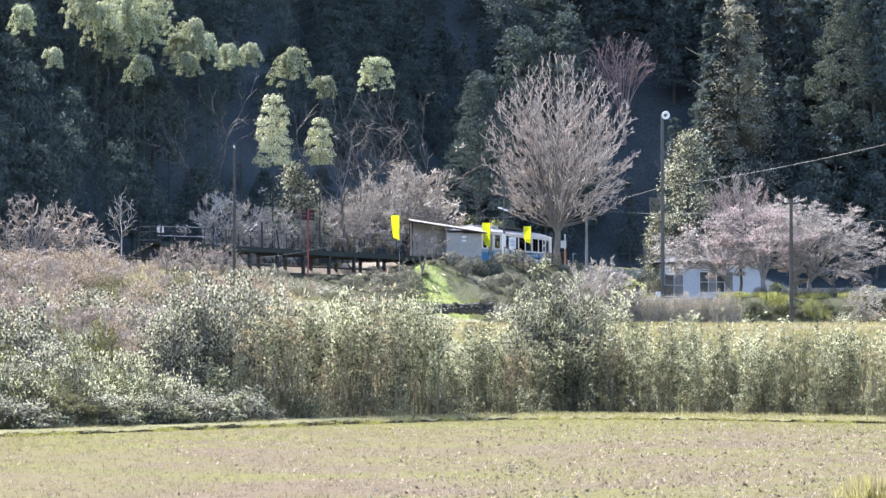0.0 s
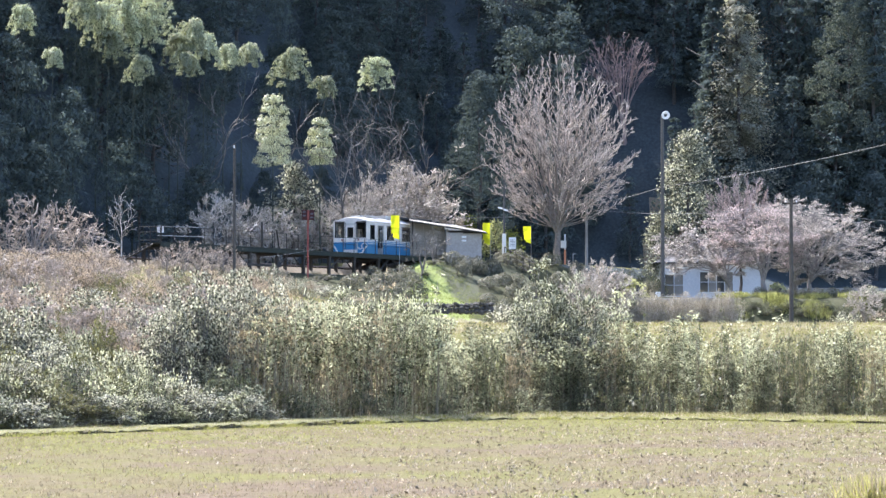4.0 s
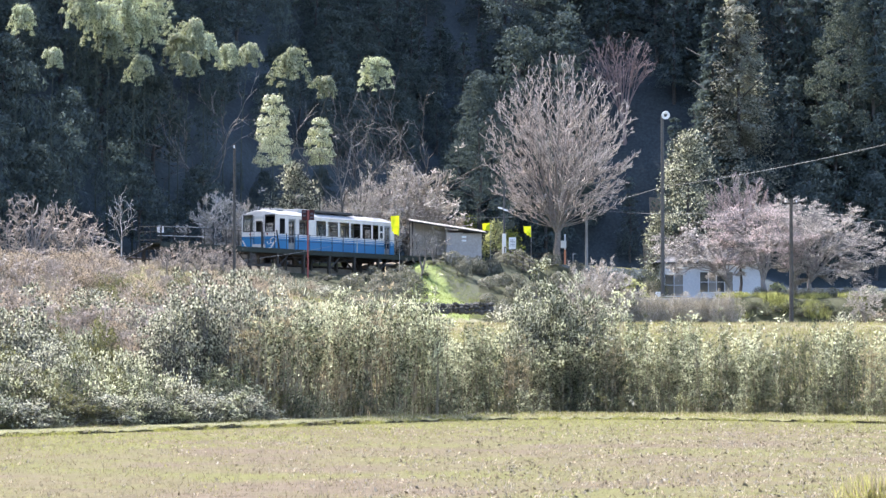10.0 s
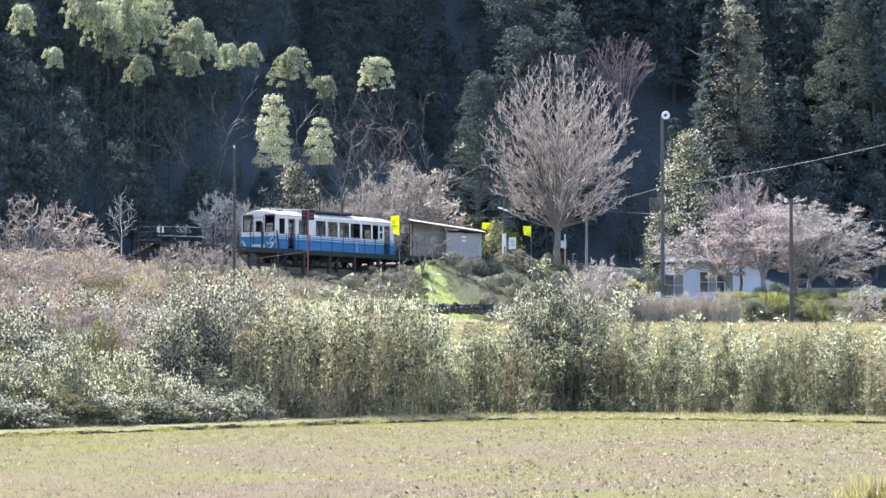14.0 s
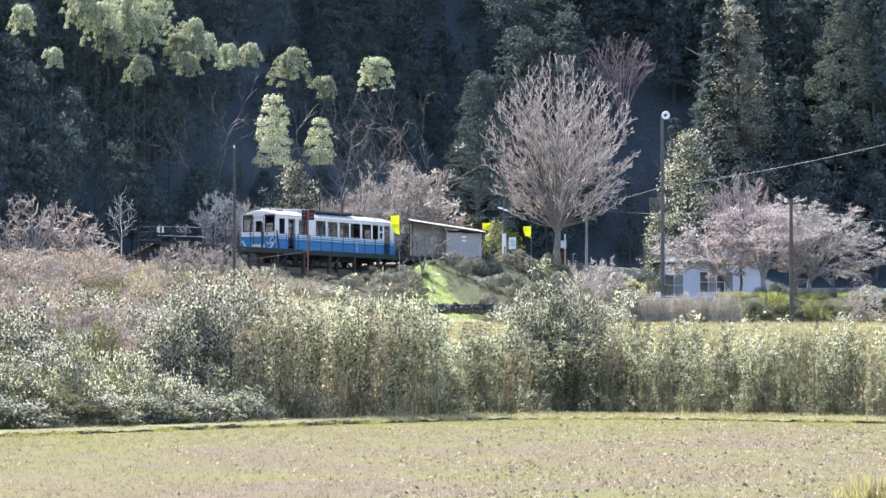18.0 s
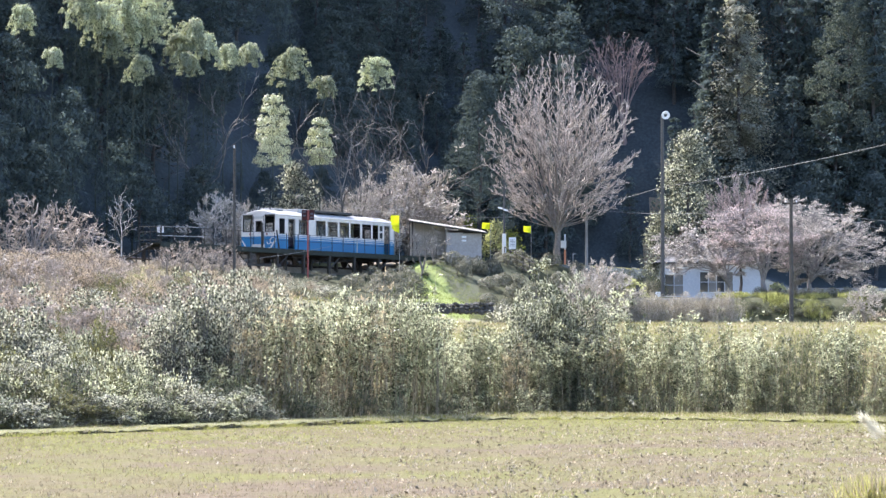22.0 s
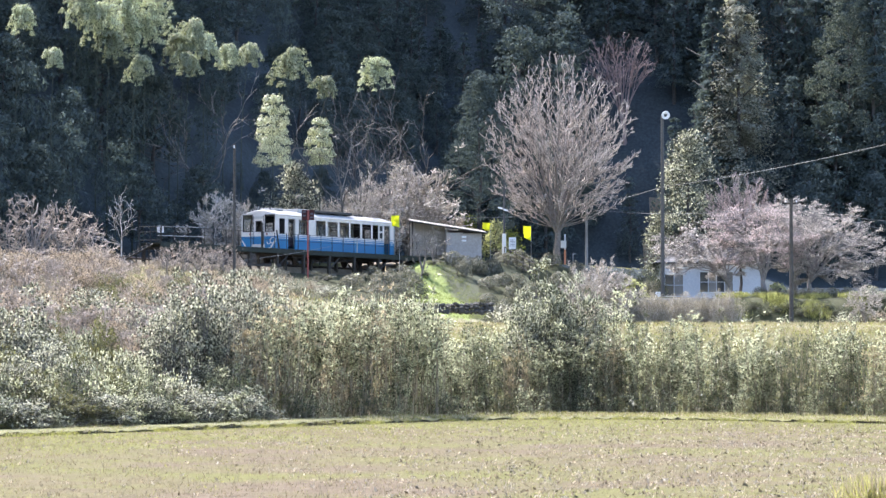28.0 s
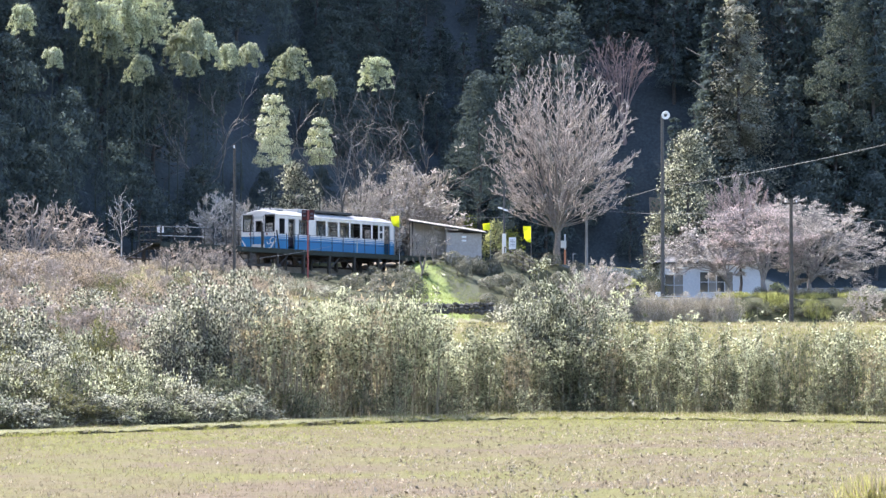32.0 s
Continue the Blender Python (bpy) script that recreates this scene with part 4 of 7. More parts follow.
def build_end_rail():
    a, b = (-17.68, 188.50, 9.49), (-14.94, 191.00, 9.58)
    e = group_of("guard_railing", pose(a[0], a[1], a[2]), "pale steel guard railing with small white notice", "railing")
    dx, dy = b[0] - a[0], b[1] - a[1]
    for h in (0.0, 0.58):
        rod("rail", (0, 0, h), (dx, dy, h), 0.022, 0.022, M["steel"], e, 8)
    for k in range(4):
        t = k / 3
        x, y = dx * t, dy * t
        gz = float(ground(a[0] + x, a[1] + y)) - 0.15
        rod("post", (x, y, 0.6), (x, y, min(gz - a[2], -0.3)), 0.018, 0.018, M["wood_dark"], e, 6)
    n = bev("notice", (0.40, 0.02, 0.36), M["white_sign"], e, (0.22, -0.05, 0.36), 0.006, "small white notice board")
    for k in range(3):
        bev("print_line", (0.28, 0.006, 0.03), M["ink"], n, (0, -0.014, 0.10 - 0.08 * k), 0)


build_end_rail()


# ---------- shelter beside the platform ----------
def build_shelter():
    c = (1.51, 220.00, 8.84)
    gz = float(ground(c[0], c[1]))
    e = group_of("station_shelter", pose(c[0], c[1], c[2], 0, 0, 6), "small grey rendered station shelter with pale sloping roof", "shelter")
    W = 2.56
    H = 2.28
    bev("front_wall", (W, 0.14, H + 0.65), M["render_wall"], e, (0, 0, H / 2 - 0.575), 0.015)
    bev("back_wall", (W, 0.14, H + 0.9), M["render_wall"], e, (0.0, 2.3, H / 2 - 0.45), 0.015)
    bev("side_wall", (0.14, 2.2, H + 0.6), M["render_wall"], e, (W / 2 - 0.08, 1.15, H / 2 - 0.5), 0.015)
    bev("side_wall", (0.14, 2.2, H + 0.8), M["render_wall"], e, (-W / 2 + 0.08, 1.15, H / 2 - 0.4), 0.015)
    for k in range(13):
        bev("board", (0.19, 0.05, H + 1.18 + 0.029 * k), M["old_board"], e, (-W / 2 - 0.10 - 0.195 * k, 0.9, (H + 0.28 + 0.029 * k - 0.9) / 2), 0.006)
    bev("bench", (2.2, 0.4, 0.08), M["old_board"], e, (-W / 2 - 1.3, 0.6, 0.45), 0.01)
    p = bev("plate", (0.34, 0.03, 0.16), M["white_sign"], e, (0.0, -0.09, 1.72), 0.006, "small pale plate")
    p = bev("plate", (0.34, 0.03, 0.13), M["white_sign"], e, (0.0, -0.09, 1.45), 0.006, "small pale plate")
    bev("wall_plate", (1.35, 0.12, 0.10), M["wood_dark"], e, (0.62, -0.16, H - 0.25), 0.01, "dark timber beam")
    bev("footing", (W + 0.12, 0.3, 0.5), M["concrete"], e, (0, -0.05, -0.35), 0.02)
    # sloping sheet roof, ridge to the hill
    roof = Soup()
    nrib = 60
    x = np.linspace(-3.95, 1.65, nrib)
    zt = 0.018 * np.cos(np.arange(nrib) * math.pi)
    fy, by = -0.55, 2.9
    slope = 0.085
    tilt = -0.15
    top = []
    for yy in (fy, by):
        for dz in (0, -0.05):
            top.append(np.stack([x, np.full(nrib, yy), zt + (yy - fy) * slope + (x + 3.95) * tilt + dz], 1))
    v = np.concatenate(top)
    k = np.arange(nrib - 1)
    F = []
    for a, b2 in ((0, 2), (3, 1), (1, 0), (2, 3)):
        F.append(np.stack([k + a * nrib, k + 1 + a * nrib, k + 1 + b2 * nrib, k + b2 * nrib], 1))
    roof.add(v, np.concatenate(F))
    piece("roof", roof.mesh("roof", M["roof_sheet"]), e, m=pose(0, 0, H + 0.60))
    bev("fascia", (5.6, 0.04, 0.06), M["wood_dark"], e, (-1.15, fy + 0.06, H + 0.10), 0.01, "", (0, 8.53, 0))
    for xx, yy in ((-3.7, 0.2), (-3.7, 2.5)):
        rod("canopy_post", (xx, yy, -0.9), (xx, yy, H + 0.62), 0.05, 0.05, M["wood_dark"], e, 8)
    bev("ridge_beam", (5.3, 0.1, 0.14), M["wood_dark"], e, (-1.15, 2.5, H + 0.34), 0.01, "", (0, 8.53, 0))


build_shelter()


# ---------- poles, lamps, signs ----------
def pole(x, y, ztop, r, mat, name, label, category, zfoot=None):
    g = float(ground(x, y)) - 0.3 if zfoot is None else zfoot
    e = group_of(name, pose(x, y, g), label, category)
    rod("pole", (0, 0, 0), (0, 0, ztop - g), r, r * 0.75, M[mat], e, 10)
    return e, ztop - g


def build_poles():
    p = (14.98, 208.00, 18.41)
    e, h = pole(p[0], p[1], p[2], 0.145, "pole", "street_lamp", "tall grey pole with round floodlight on top", "lamp")
    s = Soup()
    ang = np.linspace(0, 2 * math.pi, 17)[:-1]
    rings = []
    for r, y in ((0.10, 0.22), (0.27, 0.05), (0.29, -0.02), (0.25, -0.03), (0.13, 0.06)):
        rings.append(np.stack([np.cos(ang) * r, np.full(16, y), np.sin(ang) * r], 1))
    k = np.arange(16)
    F = [np.stack([k + i * 16, (k + 1) % 16 + i * 16, (k + 1) % 16 + (i + 1) * 16, k + (i + 1) * 16], 1) for i in range(4)]
    s.add(np.concatenate(rings), np.concatenate(F))
    piece("lamp_head", s.mesh("lamp_head", M["white_sign"], True), e, "round pale floodlight housing", pose(0.22, -0.12, h + 0.02))
    rod("bracket", (0, 0, h - 0.2), (0.22, 0, h), 0.04, 0.04, M["pole"], e, 6)
    rod("lens", (0.22, -0.08, h + 0.02), (0.22, -0.12, h + 0.02), 0.10, 0.10, M["dark_glass"], e, 12)
    bev("meter_box", (0.35, 0.25, 1.0), M["white_sign"], e, (-0.32, -0.02, 5.86 - (p[2] - h)), 0.03, "white cabinet at the foot of the pole")

    p = (-12.73, 186.00, 14.99)
    e, h = pole(p[0], p[1], p[2], 0.10, "bark_dark", "utility_pole", "old dark wooden utility pole beside the platform", "pole")
    bev("cross_arm", (0.12, 0.9, 0.1), M["wood_dark"], e, (0, 0, h - 0.35), 0.01)
    for y in (-0.35, 0.35):
        rod("insulator", (0, y, h - 0.3), (0, y, h - 0.12), 0.04, 0.03, M["white_sign"], e, 8)

    p = (23.18, 203.00, 12.48)
    e, h = pole(p[0], p[1], p[2], 0.15, "bark_dark", "utility_pole", "brown wooden utility pole among cherry trees", "pole")
    bev("cross_arm", (0.9, 0.1, 0.1), M["wood_dark"], e, (0, 0, h - 0.3), 0.01)
    for x in (-0.35, 0.0, 0.35):
        rod("insulator", (x, 0, h - 0.25), (x, 0, h - 0.08), 0.04, 0.03, M["white_sign"], e, 8)

    p = (10.78, 229.00, 13.35)
    e, h = pole(p[0], p[1], p[2], 0.115, "concrete", "utility_pole", "plain pale concrete utility pole", "pole")
    rod("cap", (0, 0, h), (0, 0, h + 0.12), 0.09, 0.04, M["steel"], e, 8)

    p = (4.49, 224.00, 14.94)
    e, h = pole(p[0], p[1], p[2], 0.10, "pole", "platform_lamp", "dark lamp pole with two small pale lamps", "lamp")
    zl = 12.77 - (p[2] - h)
    for x, y in ((-0.28, 0.06), (0.12, -0.10)):
        bev("lamp_head", (0.36, 0.16, 0.12), M["white_sign"], e, (x, y - 0.1, zl + y), 0.03, "small pale lamp head", (0, 12, 0))
        rod("arm", (0, 0, zl + y), (x, y - 0.1, zl + y), 0.016, 0.016, M["wood_dark"], e, 6)
    rod("sleeve", (0, 0, 9.45 - (p[2] - h)), (0, 0, 10.95 - (p[2] - h)), 0.15, 0.15, M["white_sign"], e, 10, "pale sheet wrapped round the pole")

    # red post with a square maroon board, in front of the platform
    b = (-8.90, 201.00, 11.30)
    g = float(ground(b[0], b[1]))
    e = group_of("signal_board", pose(b[0], b[1], g), "square maroon signboard on a faded red post", "sign")
    hh = b[2] - g
    rod("post", (0, 0, -0.2), (0, 0, hh + 0.3), 0.055, 0.055, M["red_paint"], e, 8)
    bd = bev("board", (0.82, 0.06, 0.66), M["maroon"], e, (0, -0.1, hh), 0.01)
    bev("stripe", (0.13, 0.012, 0.64), M["red_paint"], bd, (0.02, -0.037, 0), 0, "red central stripe")
    for k in range(4):
        bev("print_line", (0.2, 0.012, 0.10), M["ink"], bd, (0.25 if k % 2 else -0.25, -0.036, 0.2 - 0.12 * k), 0)

    # small things by the station approach
    b = (5.08, 223.00, 9.54)
    g = float(ground(b[0], b[1]))
    e = group_of("notice_board", pose(b[0], b[1], g - 0.1), "white notice board on dark legs", "notice board")
    hb = 10.21 - g + 0.1
    n = bev("panel", (0.52, 0.05, 0.86), M["white_sign"], e, (0, 0, hb), 0.015)
    for k in range(5):
        bev("print_line", (0.36, 0.008, 0.03), M["ink"], n, (0, -0.028, 0.25 - 0.11 * k), 0)
    for x in (-0.2, 0.2):
        rod("leg", (x, 0.04, 0), (x, 0.04, hb - 0.3), 0.035, 0.035, M["wood_dark"], e, 6)

    b = (9.08, 227.00, 8.91)
    g = float(ground(b[0], b[1]))
    e = group_of("crossing_post", pose(b[0], b[1], g - 0.1), "orange and white post with a small pale box", "post")
    ht = 11.02 - g + 0.1
    rod("lower_post", (0, 0, 0), (0, 0, ht * 0.52), 0.075, 0.075, M["orange"], e, 10, "faded orange post")
    rod("upper_post", (0, 0, ht * 0.52), (0, 0, ht), 0.05, 0.05, M["white_sign"], e, 10)
    bev("box", (0.42, 0.25, 0.55), M["interior"], e, (-0.12, -0.12, 10.26 - g + 0.1), 0.03, "small pale box")

    b = (9.72, 228.00, 8.94)
    g = float(ground(b[0], b[1]))
    e = group_of("stand_pipe", pose(b[0], b[1], g - 0.1), "thin pale hooked pipe", "pipe")
    ht = 9.66 - g
    rod("pipe", (0, 0, 0), (0, 0, ht), 0.035, 0.035, M["steel"], e, 8)
    rod("hook", (0, 0, ht), (0.2, 0, ht + 0.05), 0.035, 0.03, M["steel"], e, 8)

    b = (14.90, 238.00, 8.66)
    g = float(ground(b[0], b[1]))
    e = group_of("road_sign", pose(b[0], b[1], g - 0.1), "small white plate on a thin dark post", "sign")
    rod("post", (0, 0, 0), (0, 0, b[2] - g + 0.2), 0.03, 0.03, M["wood_dark"], e, 6)
    bev("plate", (0.36, 0.03, 0.36), M["white_sign"], e, (0, -0.04, b[2] - g + 0.1), 0.01)
    # Stump made up for a small dark thing of unknown kind.
    b = (13.28, 209.00, 6.66)
    g = float(ground(b[0], b[1]))
    e = group_of("dark_stand_in", pose(b[0], b[1], g - 0.05), "forked stump standing in for an unidentified dark thing by the yard", "stump")
    hs = max(0.5, b[2] - g + 0.25)
    rod("stump", (0, 0, 0), (0.05, 0, hs), 0.16, 0.11, M["bark_dark"], e, 8)
    rod("fork", (0.03, 0, hs * 0.6), (0.32, 0, hs * 0.95), 0.08, 0.04, M["bark_dark"], e, 7)
    rod("fork", (0.0, 0, hs * 0.45), (-0.25, 0, hs * 0.75), 0.06, 0.03, M["bark_dark"], e, 7)


build_poles()


def build_handrail():
    a, b = (4.49, 222.50, 9.49), (6.67, 219.50, 8.17)
    e = group_of("handrail", pose(*a), "dark handrail beside the station path", "railing")
    d = np.array(b) - np.array(a)
    for off in (0.0, 0.42, -0.4):
        rod("rail", (0, 0, off), (d[0], d[1], d[2] + off), 0.03, 0.03, M["wood_dark"], e, 6)
    for k in range(6):
        t = k / 5
        q = d * t
        g = float(ground(a[0] + q[0], a[1] + q[1]))
        rod("post", (q[0], q[1], q[2] + 0.45), (q[0], q[1], min(g - a[2] - 0.1, q[2] - 0.2)), 0.035, 0.035, M["wood_dark"], e, 6)
    a, b = (5.90, 226.00, 9.56), (7.77, 228.00, 9.58)
    e = group_of("fence_rail", pose(*a), "low dark fence rail", "fence")
    d = np.array(b) - np.array(a)
    for off in (0.0, -0.35):
        rod("rail", (0, 0, off), (d[0], d[1], d[2] + off), 0.03, 0.03, M["wood_dark"], e, 6)
    for k in range(4):
        q = d * k / 3
        g = float(ground(a[0] + q[0], a[1] + q[1]))
        rod("post", (q[0], q[1], q[2] + 0.05), (q[0], q[1], min(g - a[2] - 0.1, -0.5)), 0.035, 0.035, M["wood_dark"], e, 6)


build_handrail()


def wire(a, b, sag, r=0.02, label="thin overhead wire across the valley", mat="wire"):
    e = group_of("overhead_wire", pose(*a), label, "wire")
    t = np.linspace(0, 1, 25)[:, None]
    d = np.array(b) - np.array(a)
    P = d * t
    P[:, 2] -= sag * 4 * t[:, 0] * (1 - t[:, 0])
    s = Soup()
    chain(s, P, np.full(25, r), 5)
    piece("strand", s.mesh("strand", M[mat], True), e)


def build_wires():
    wire((10.78, 229.00, 13.18), (14.96, 208.00, 13.54), 0.1, 0.018)
    wire((14.96, 208.00, 13.54), (27.00, 170.00, 14.44), 0.25, 0.019)
    wire((4.48, 224.00, 12.15), (10.78, 229.00, 13.18), 0.12, 0.02)
    wire((-3.41, 219.00, 12.10), (4.48, 224.00, 12.15), 0.1, 0.012)
    wire((10.78, 229.00, 13.01), (23.18, 203.00, 12.10), 0.5, 0.015)
    wire((-12.64, 190.00, 7.99), (-7.45, 202.00, 9.28), 0.08, 0.009, "thin pale stay wire beside the platform", "steel")
    wire((23.18, 203.00, 12.18), (34.11, 215.00, 11.40), 0.35, 0.018)
    wire((23.18, 203.00, 12.10), (34.11, 215.00, 10.60), 0.35, 0.018)
    wire((23.18, 203.00, 11.95), (34.10, 215.00, 9.81), 0.35, 0.018)


build_wires()


# ---------- the railcar ----------
# Local space: x from the front backwards, y towards the hill, z up from the rail head.
CAR_L, CAR_W = 16.3, 2.7
FLOOR, BLUE, SILL, HEAD, EAVES, CROWN = 0.88, 1.80, 2.02, 3.02, 3.24, 3.62


def solid(name, soup, mat, parent, label="", m=None):
    return piece(name, soup.mesh(name, mat), parent, label, m)


def build_train():
    car = group_of("railcar", oriented(0, 0, RAIL), "white and sky-blue single diesel railcar at a rural platform", "train")
    y = CAR_W / 2
    # openings along the side: (start, end, kind)
    openings = [(0.45, 1.15, "cab_window"), (1.6, 2.55, "door"), (3.0, 4.1, "window"), (5.3, 6.6, "window"), (6.9, 8.25, "window"),
                (8.52, 9.84, "window"), (10.06, 11.4, "window"), (11.7, 12.95, "window"), (13.2, 14.0, "window"), (14.85, 15.75, "door")]
    doors = []
    for side in (-1, 1):
        yo, yi = side * y, side * (y - 0.07)
        y0, y1 = min(yo, yi), max(yo, yi)
        white, blue = Soup(), Soup()
        box(white, 0.12, CAR_L - 0.12, y0, y1, HEAD, EAVES)
        spans, last = [], 0.12
        for a, b, kind in openings:
            box(white, last, a, y0, y1, BLUE + 0.1, HEAD)
            if kind != "door":
                box(white, a, b, y0, y1, BLUE + 0.1, SILL if kind == "window" else SILL - 0.05)
            else:
                spans.append((a, b))
            last = b
        box(white, last, CAR_L - 0.12, y0, y1, BLUE + 0.1, HEAD)
        edge = 0.12
        for a, b in spans + [(CAR_L - 0.12, 0)]:
            box(blue, edge, a, y0 - 0.002 * side, y1 - 0.002 * side, FLOOR, BLUE)
            box(white, edge, a, y0, y1, BLUE, BLUE + 0.1)
            box(blue, edge, a, y0 + 0.004 * side, y1 + 0.004 * side, BLUE + 0.05, BLUE + 0.10)
            edge = b
        solid("side_panel", white, M["train_white"], car, "ivory white upper side")
        solid("blue_skirt", blue, M["train_blue"], car, "sky-blue lower side")
        line = Soup()
        edge = 0.12
        for a, b in spans + [(CAR_L - 0.12, 0)]:
            box(line, edge, a, yo - 0.004, yo + 0.004, BLUE - 0.13, BLUE - 0.09)
            edge = b
        solid("stripe", line, M["train_white"], car, "thin white stripe")
        for a, b, kind in openings:
            zb = {"window": SILL, "cab_window": SILL - 0.05, "door": FLOOR + 0.02}[kind]
            if kind == "door":
                d = new("sliding_door")
                d.parent = car
                d["label"] = "grey folding passenger door with tall glass"
                d.location = (a, side * (y - 0.085), 0)
                w = b - a
                fr = Soup()
                for x0, x1, z0, z1 in ((0, 0.08, zb, HEAD), (w - 0.08, w, zb, HEAD), (w / 2 - 0.03, w / 2 + 0.03, zb, HEAD), (0, w, zb, zb + 0.5), (0, w, HEAD - 0.12, HEAD), (0, w, 1.80, 1.88)):
                    box(fr, x0, x1, -0.02, 0.02, z0, z1)
                solid("door_frame", fr, M["steel"], d)
                for x0, x1 in ((0.08, w / 2 - 0.03), (w / 2 + 0.03, w - 0.08)):
                    g = Soup()
                    box(g, x0, x1, -0.006, 0.006, zb + 0.5, HEAD - 0.12)
                    solid("pane", g, M["glass"], d).visible_shadow = False
                if side < 0:
                    doors.append((d, a))
                continue
            w = new("window")
            w.parent = car
            fr = Soup()
            t = 0.035
            yy = side * (y - 0.03)
            for x0, x1, z0, z1 in ((a, b, zb, zb + t), (a, b, HEAD - t, HEAD), (a, a + t, zb, HEAD), (b - t, b, zb, HEAD)):
                box(fr, x0, x1, yy - 0.03, yy + 0.03, z0, z1)
            if kind == "window" and b - a > 0.9:
                box(fr, a, b, yy - 0.02, yy + 0.02, zb + 0.62, zb + 0.655)
            solid("window_frame", fr, M["rubber"], w)
            g = Soup()
            box(g, a, b, yy - 0.005, yy + 0.005, zb, HEAD)
            solid("pane", g, M["glass"], w).visible_shadow = False
    # small lavatory-type panes beside the rear door, valley side
    for z0, z1 in ((2.1, 2.5), (2.6, 2.98)):
        s = Soup()
        box(s, 14.22, 14.62, -y - 0.006, -y + 0.02, z0, z1)
        solid("small_pane", s, M["dark_glass"], car)
    # roof: curved section swept along the car
    prof = []
    for k in range(15):
        u = -1 + 2 * k / 14
        prof.append((u * (y + 0.02), EAVES + (CROWN - EAVES) * (1 - abs(u) ** 2.6)))
    rs = Soup()
    xs = np.array([0.0, 0.1, 0.35, 0.8, 8, 15.5, 15.95, 16.2, 16.3])
    dz = np.array([0.16, 0.09, 0.04, 0, 0, 0, 0.04, 0.09, 0.16])
    P = np.array([[[x, py, EAVES + (pz - EAVES) * (1 - d / 0.38)] for py, pz in prof] for x, d in zip(xs, dz)])
    n = len(xs)
    i = np.arange(n * 15).reshape(n, 15)
    rs.add(P, np.stack([i[:-1, :-1], i[:-1, 1:], i[1:, 1:], i[1:, :-1]], -1))
    piece("roof", rs.mesh("roof", M["roof_grey"], True), car, "pale grey curved roof")
    for sd in (-1, 1):
        rod("gutter", (0.1, sd * (y + 0.01), EAVES), (CAR_L - 0.1, sd * (y + 0.01), EAVES), 0.03, 0.03, M["train_white"], car, 6)
    fl = Soup()
    box(fl, 0.1, CAR_L - 0.1, -y + 0.07, y - 0.07, FLOOR - 0.05, FLOOR + 0.10)
    solid("floor", fl, M["under"], car)
    # ends
    for front, x0 in ((True, 0.0), (False, CAR_L)):
        sg = 1 if front else -1
        w, bl = Soup(), Soup()

        def slab(s, ya, yb, z0, z1, out=0.0):
            xa, xb = sorted((x0 - sg * out, x0 + sg * 0.12))
            box(s, xa, xb, ya, yb, z0, z1)
        wins = [(-y + 0.10, -0.46, 2.10, 3.26, "front"), (-0.24, 0.24, 2.12, 2.84, "gangway"), (0.46, y - 0.10, 2.10, 3.26, "front")]
        BF = 1.80
        slab(w, -y, -y + 0.10, BF, EAVES + 0.04)
        slab(w, y - 0.10, y, BF, EAVES + 0.04)
        slab(w, -0.46, -0.24, BF, 3.34)
        slab(w, 0.24, 0.46, BF, 3.34)
        slab(w, -y + 0.10, -0.46, 3.26, 3.34)
        slab(w, 0.46, y - 0.10, 3.26, 3.34)
        slab(w, -0.24, 0.24, 2.84, 3.34)
        slab(w, -y + 0.10, -0.46, BF, 2.10)
        slab(w, 0.46, y - 0.10, BF, 2.10)
        slab(w, -0.24, 0.24, BF, 2.12)
        # crown of the end above the windows
        for k in range(14):
            u0, u1 = prof[k][0], prof[k + 1][0]
            slab(w, u0, u1, 3.34, max(3.345, (prof[k][1] + prof[k + 1][1]) / 2 - 0.10))
        slab(bl, -y, y, FLOOR, BF)
        solid("end_panel", w, M["train_white"], car, "ivory white end panel")
        solid("end_skirt", bl, M["train_blue"], car, "sky-blue lower end")
        # white chevrons, coupler plate, lamps
        for sd in (-1, 1):
            s = Soup()
            tubes(s, [(x0 - sg * 0.012, sd * 1.28, 1.52), (x0 - sg * 0.012, sd * 0.95, 1.02)], [(x0 - sg * 0.012, sd * 0.95, 1.02), (x0 - sg * 0.012, sd * 0.45, 0.95)], 0.05, 0.05, 4)
            solid("chevron", s, M["train_white"], car, "white slanted marking")
            rod("headlight", (x0 - sg * 0.05, sd * 0.92, 1.95), (x0 + sg * 0.05, sd * 0.92, 1.95), 0.10, 0.11, M["lamp_glass"], car, 14, "round headlight")
            rod("tail_light", (x0 - sg * 0.04, sd * 0.66, 1.95), (x0 + sg * 0.05, sd * 0.66, 1.95), 0.06, 0.06, M["red_paint"], car, 12)
            rod("step_rail", (x0 - sg * 0.07, sd * 0.46, 1.2), (x0 - sg * 0.07, sd * 0.46, 2.0), 0.018, 0.018, M["steel"], car, 6)
        if front:  # curled white wave marking at the corner of the skirt
            for turn, rad, cx, cz in ((0.3, 0.26, 0.45, 1.50), (2.2, 0.19, 0.85, 1.42), (1.2, 0.14, 0.62, 1.22)):
                s = Soup()
                u = np.linspace(0, 4.6, 14)
                rr = rad * (1 - 0.13 * u)
                chain(s, np.stack([np.full(14, x0 - 0.012), cx - 1.62 + rr * np.cos(u + turn), cz + rr * np.sin(u + turn)], 1), np.full(14, 0.028), 5)
                solid("wave_marking", s, M["train_white"], car, "curled white wave marking")
        bev("coupler", (0.55, 0.34, 0.30), M["steel"], car, (x0 - sg * 0.22, 0, 0.86), 0.05, "pale steel coupler")
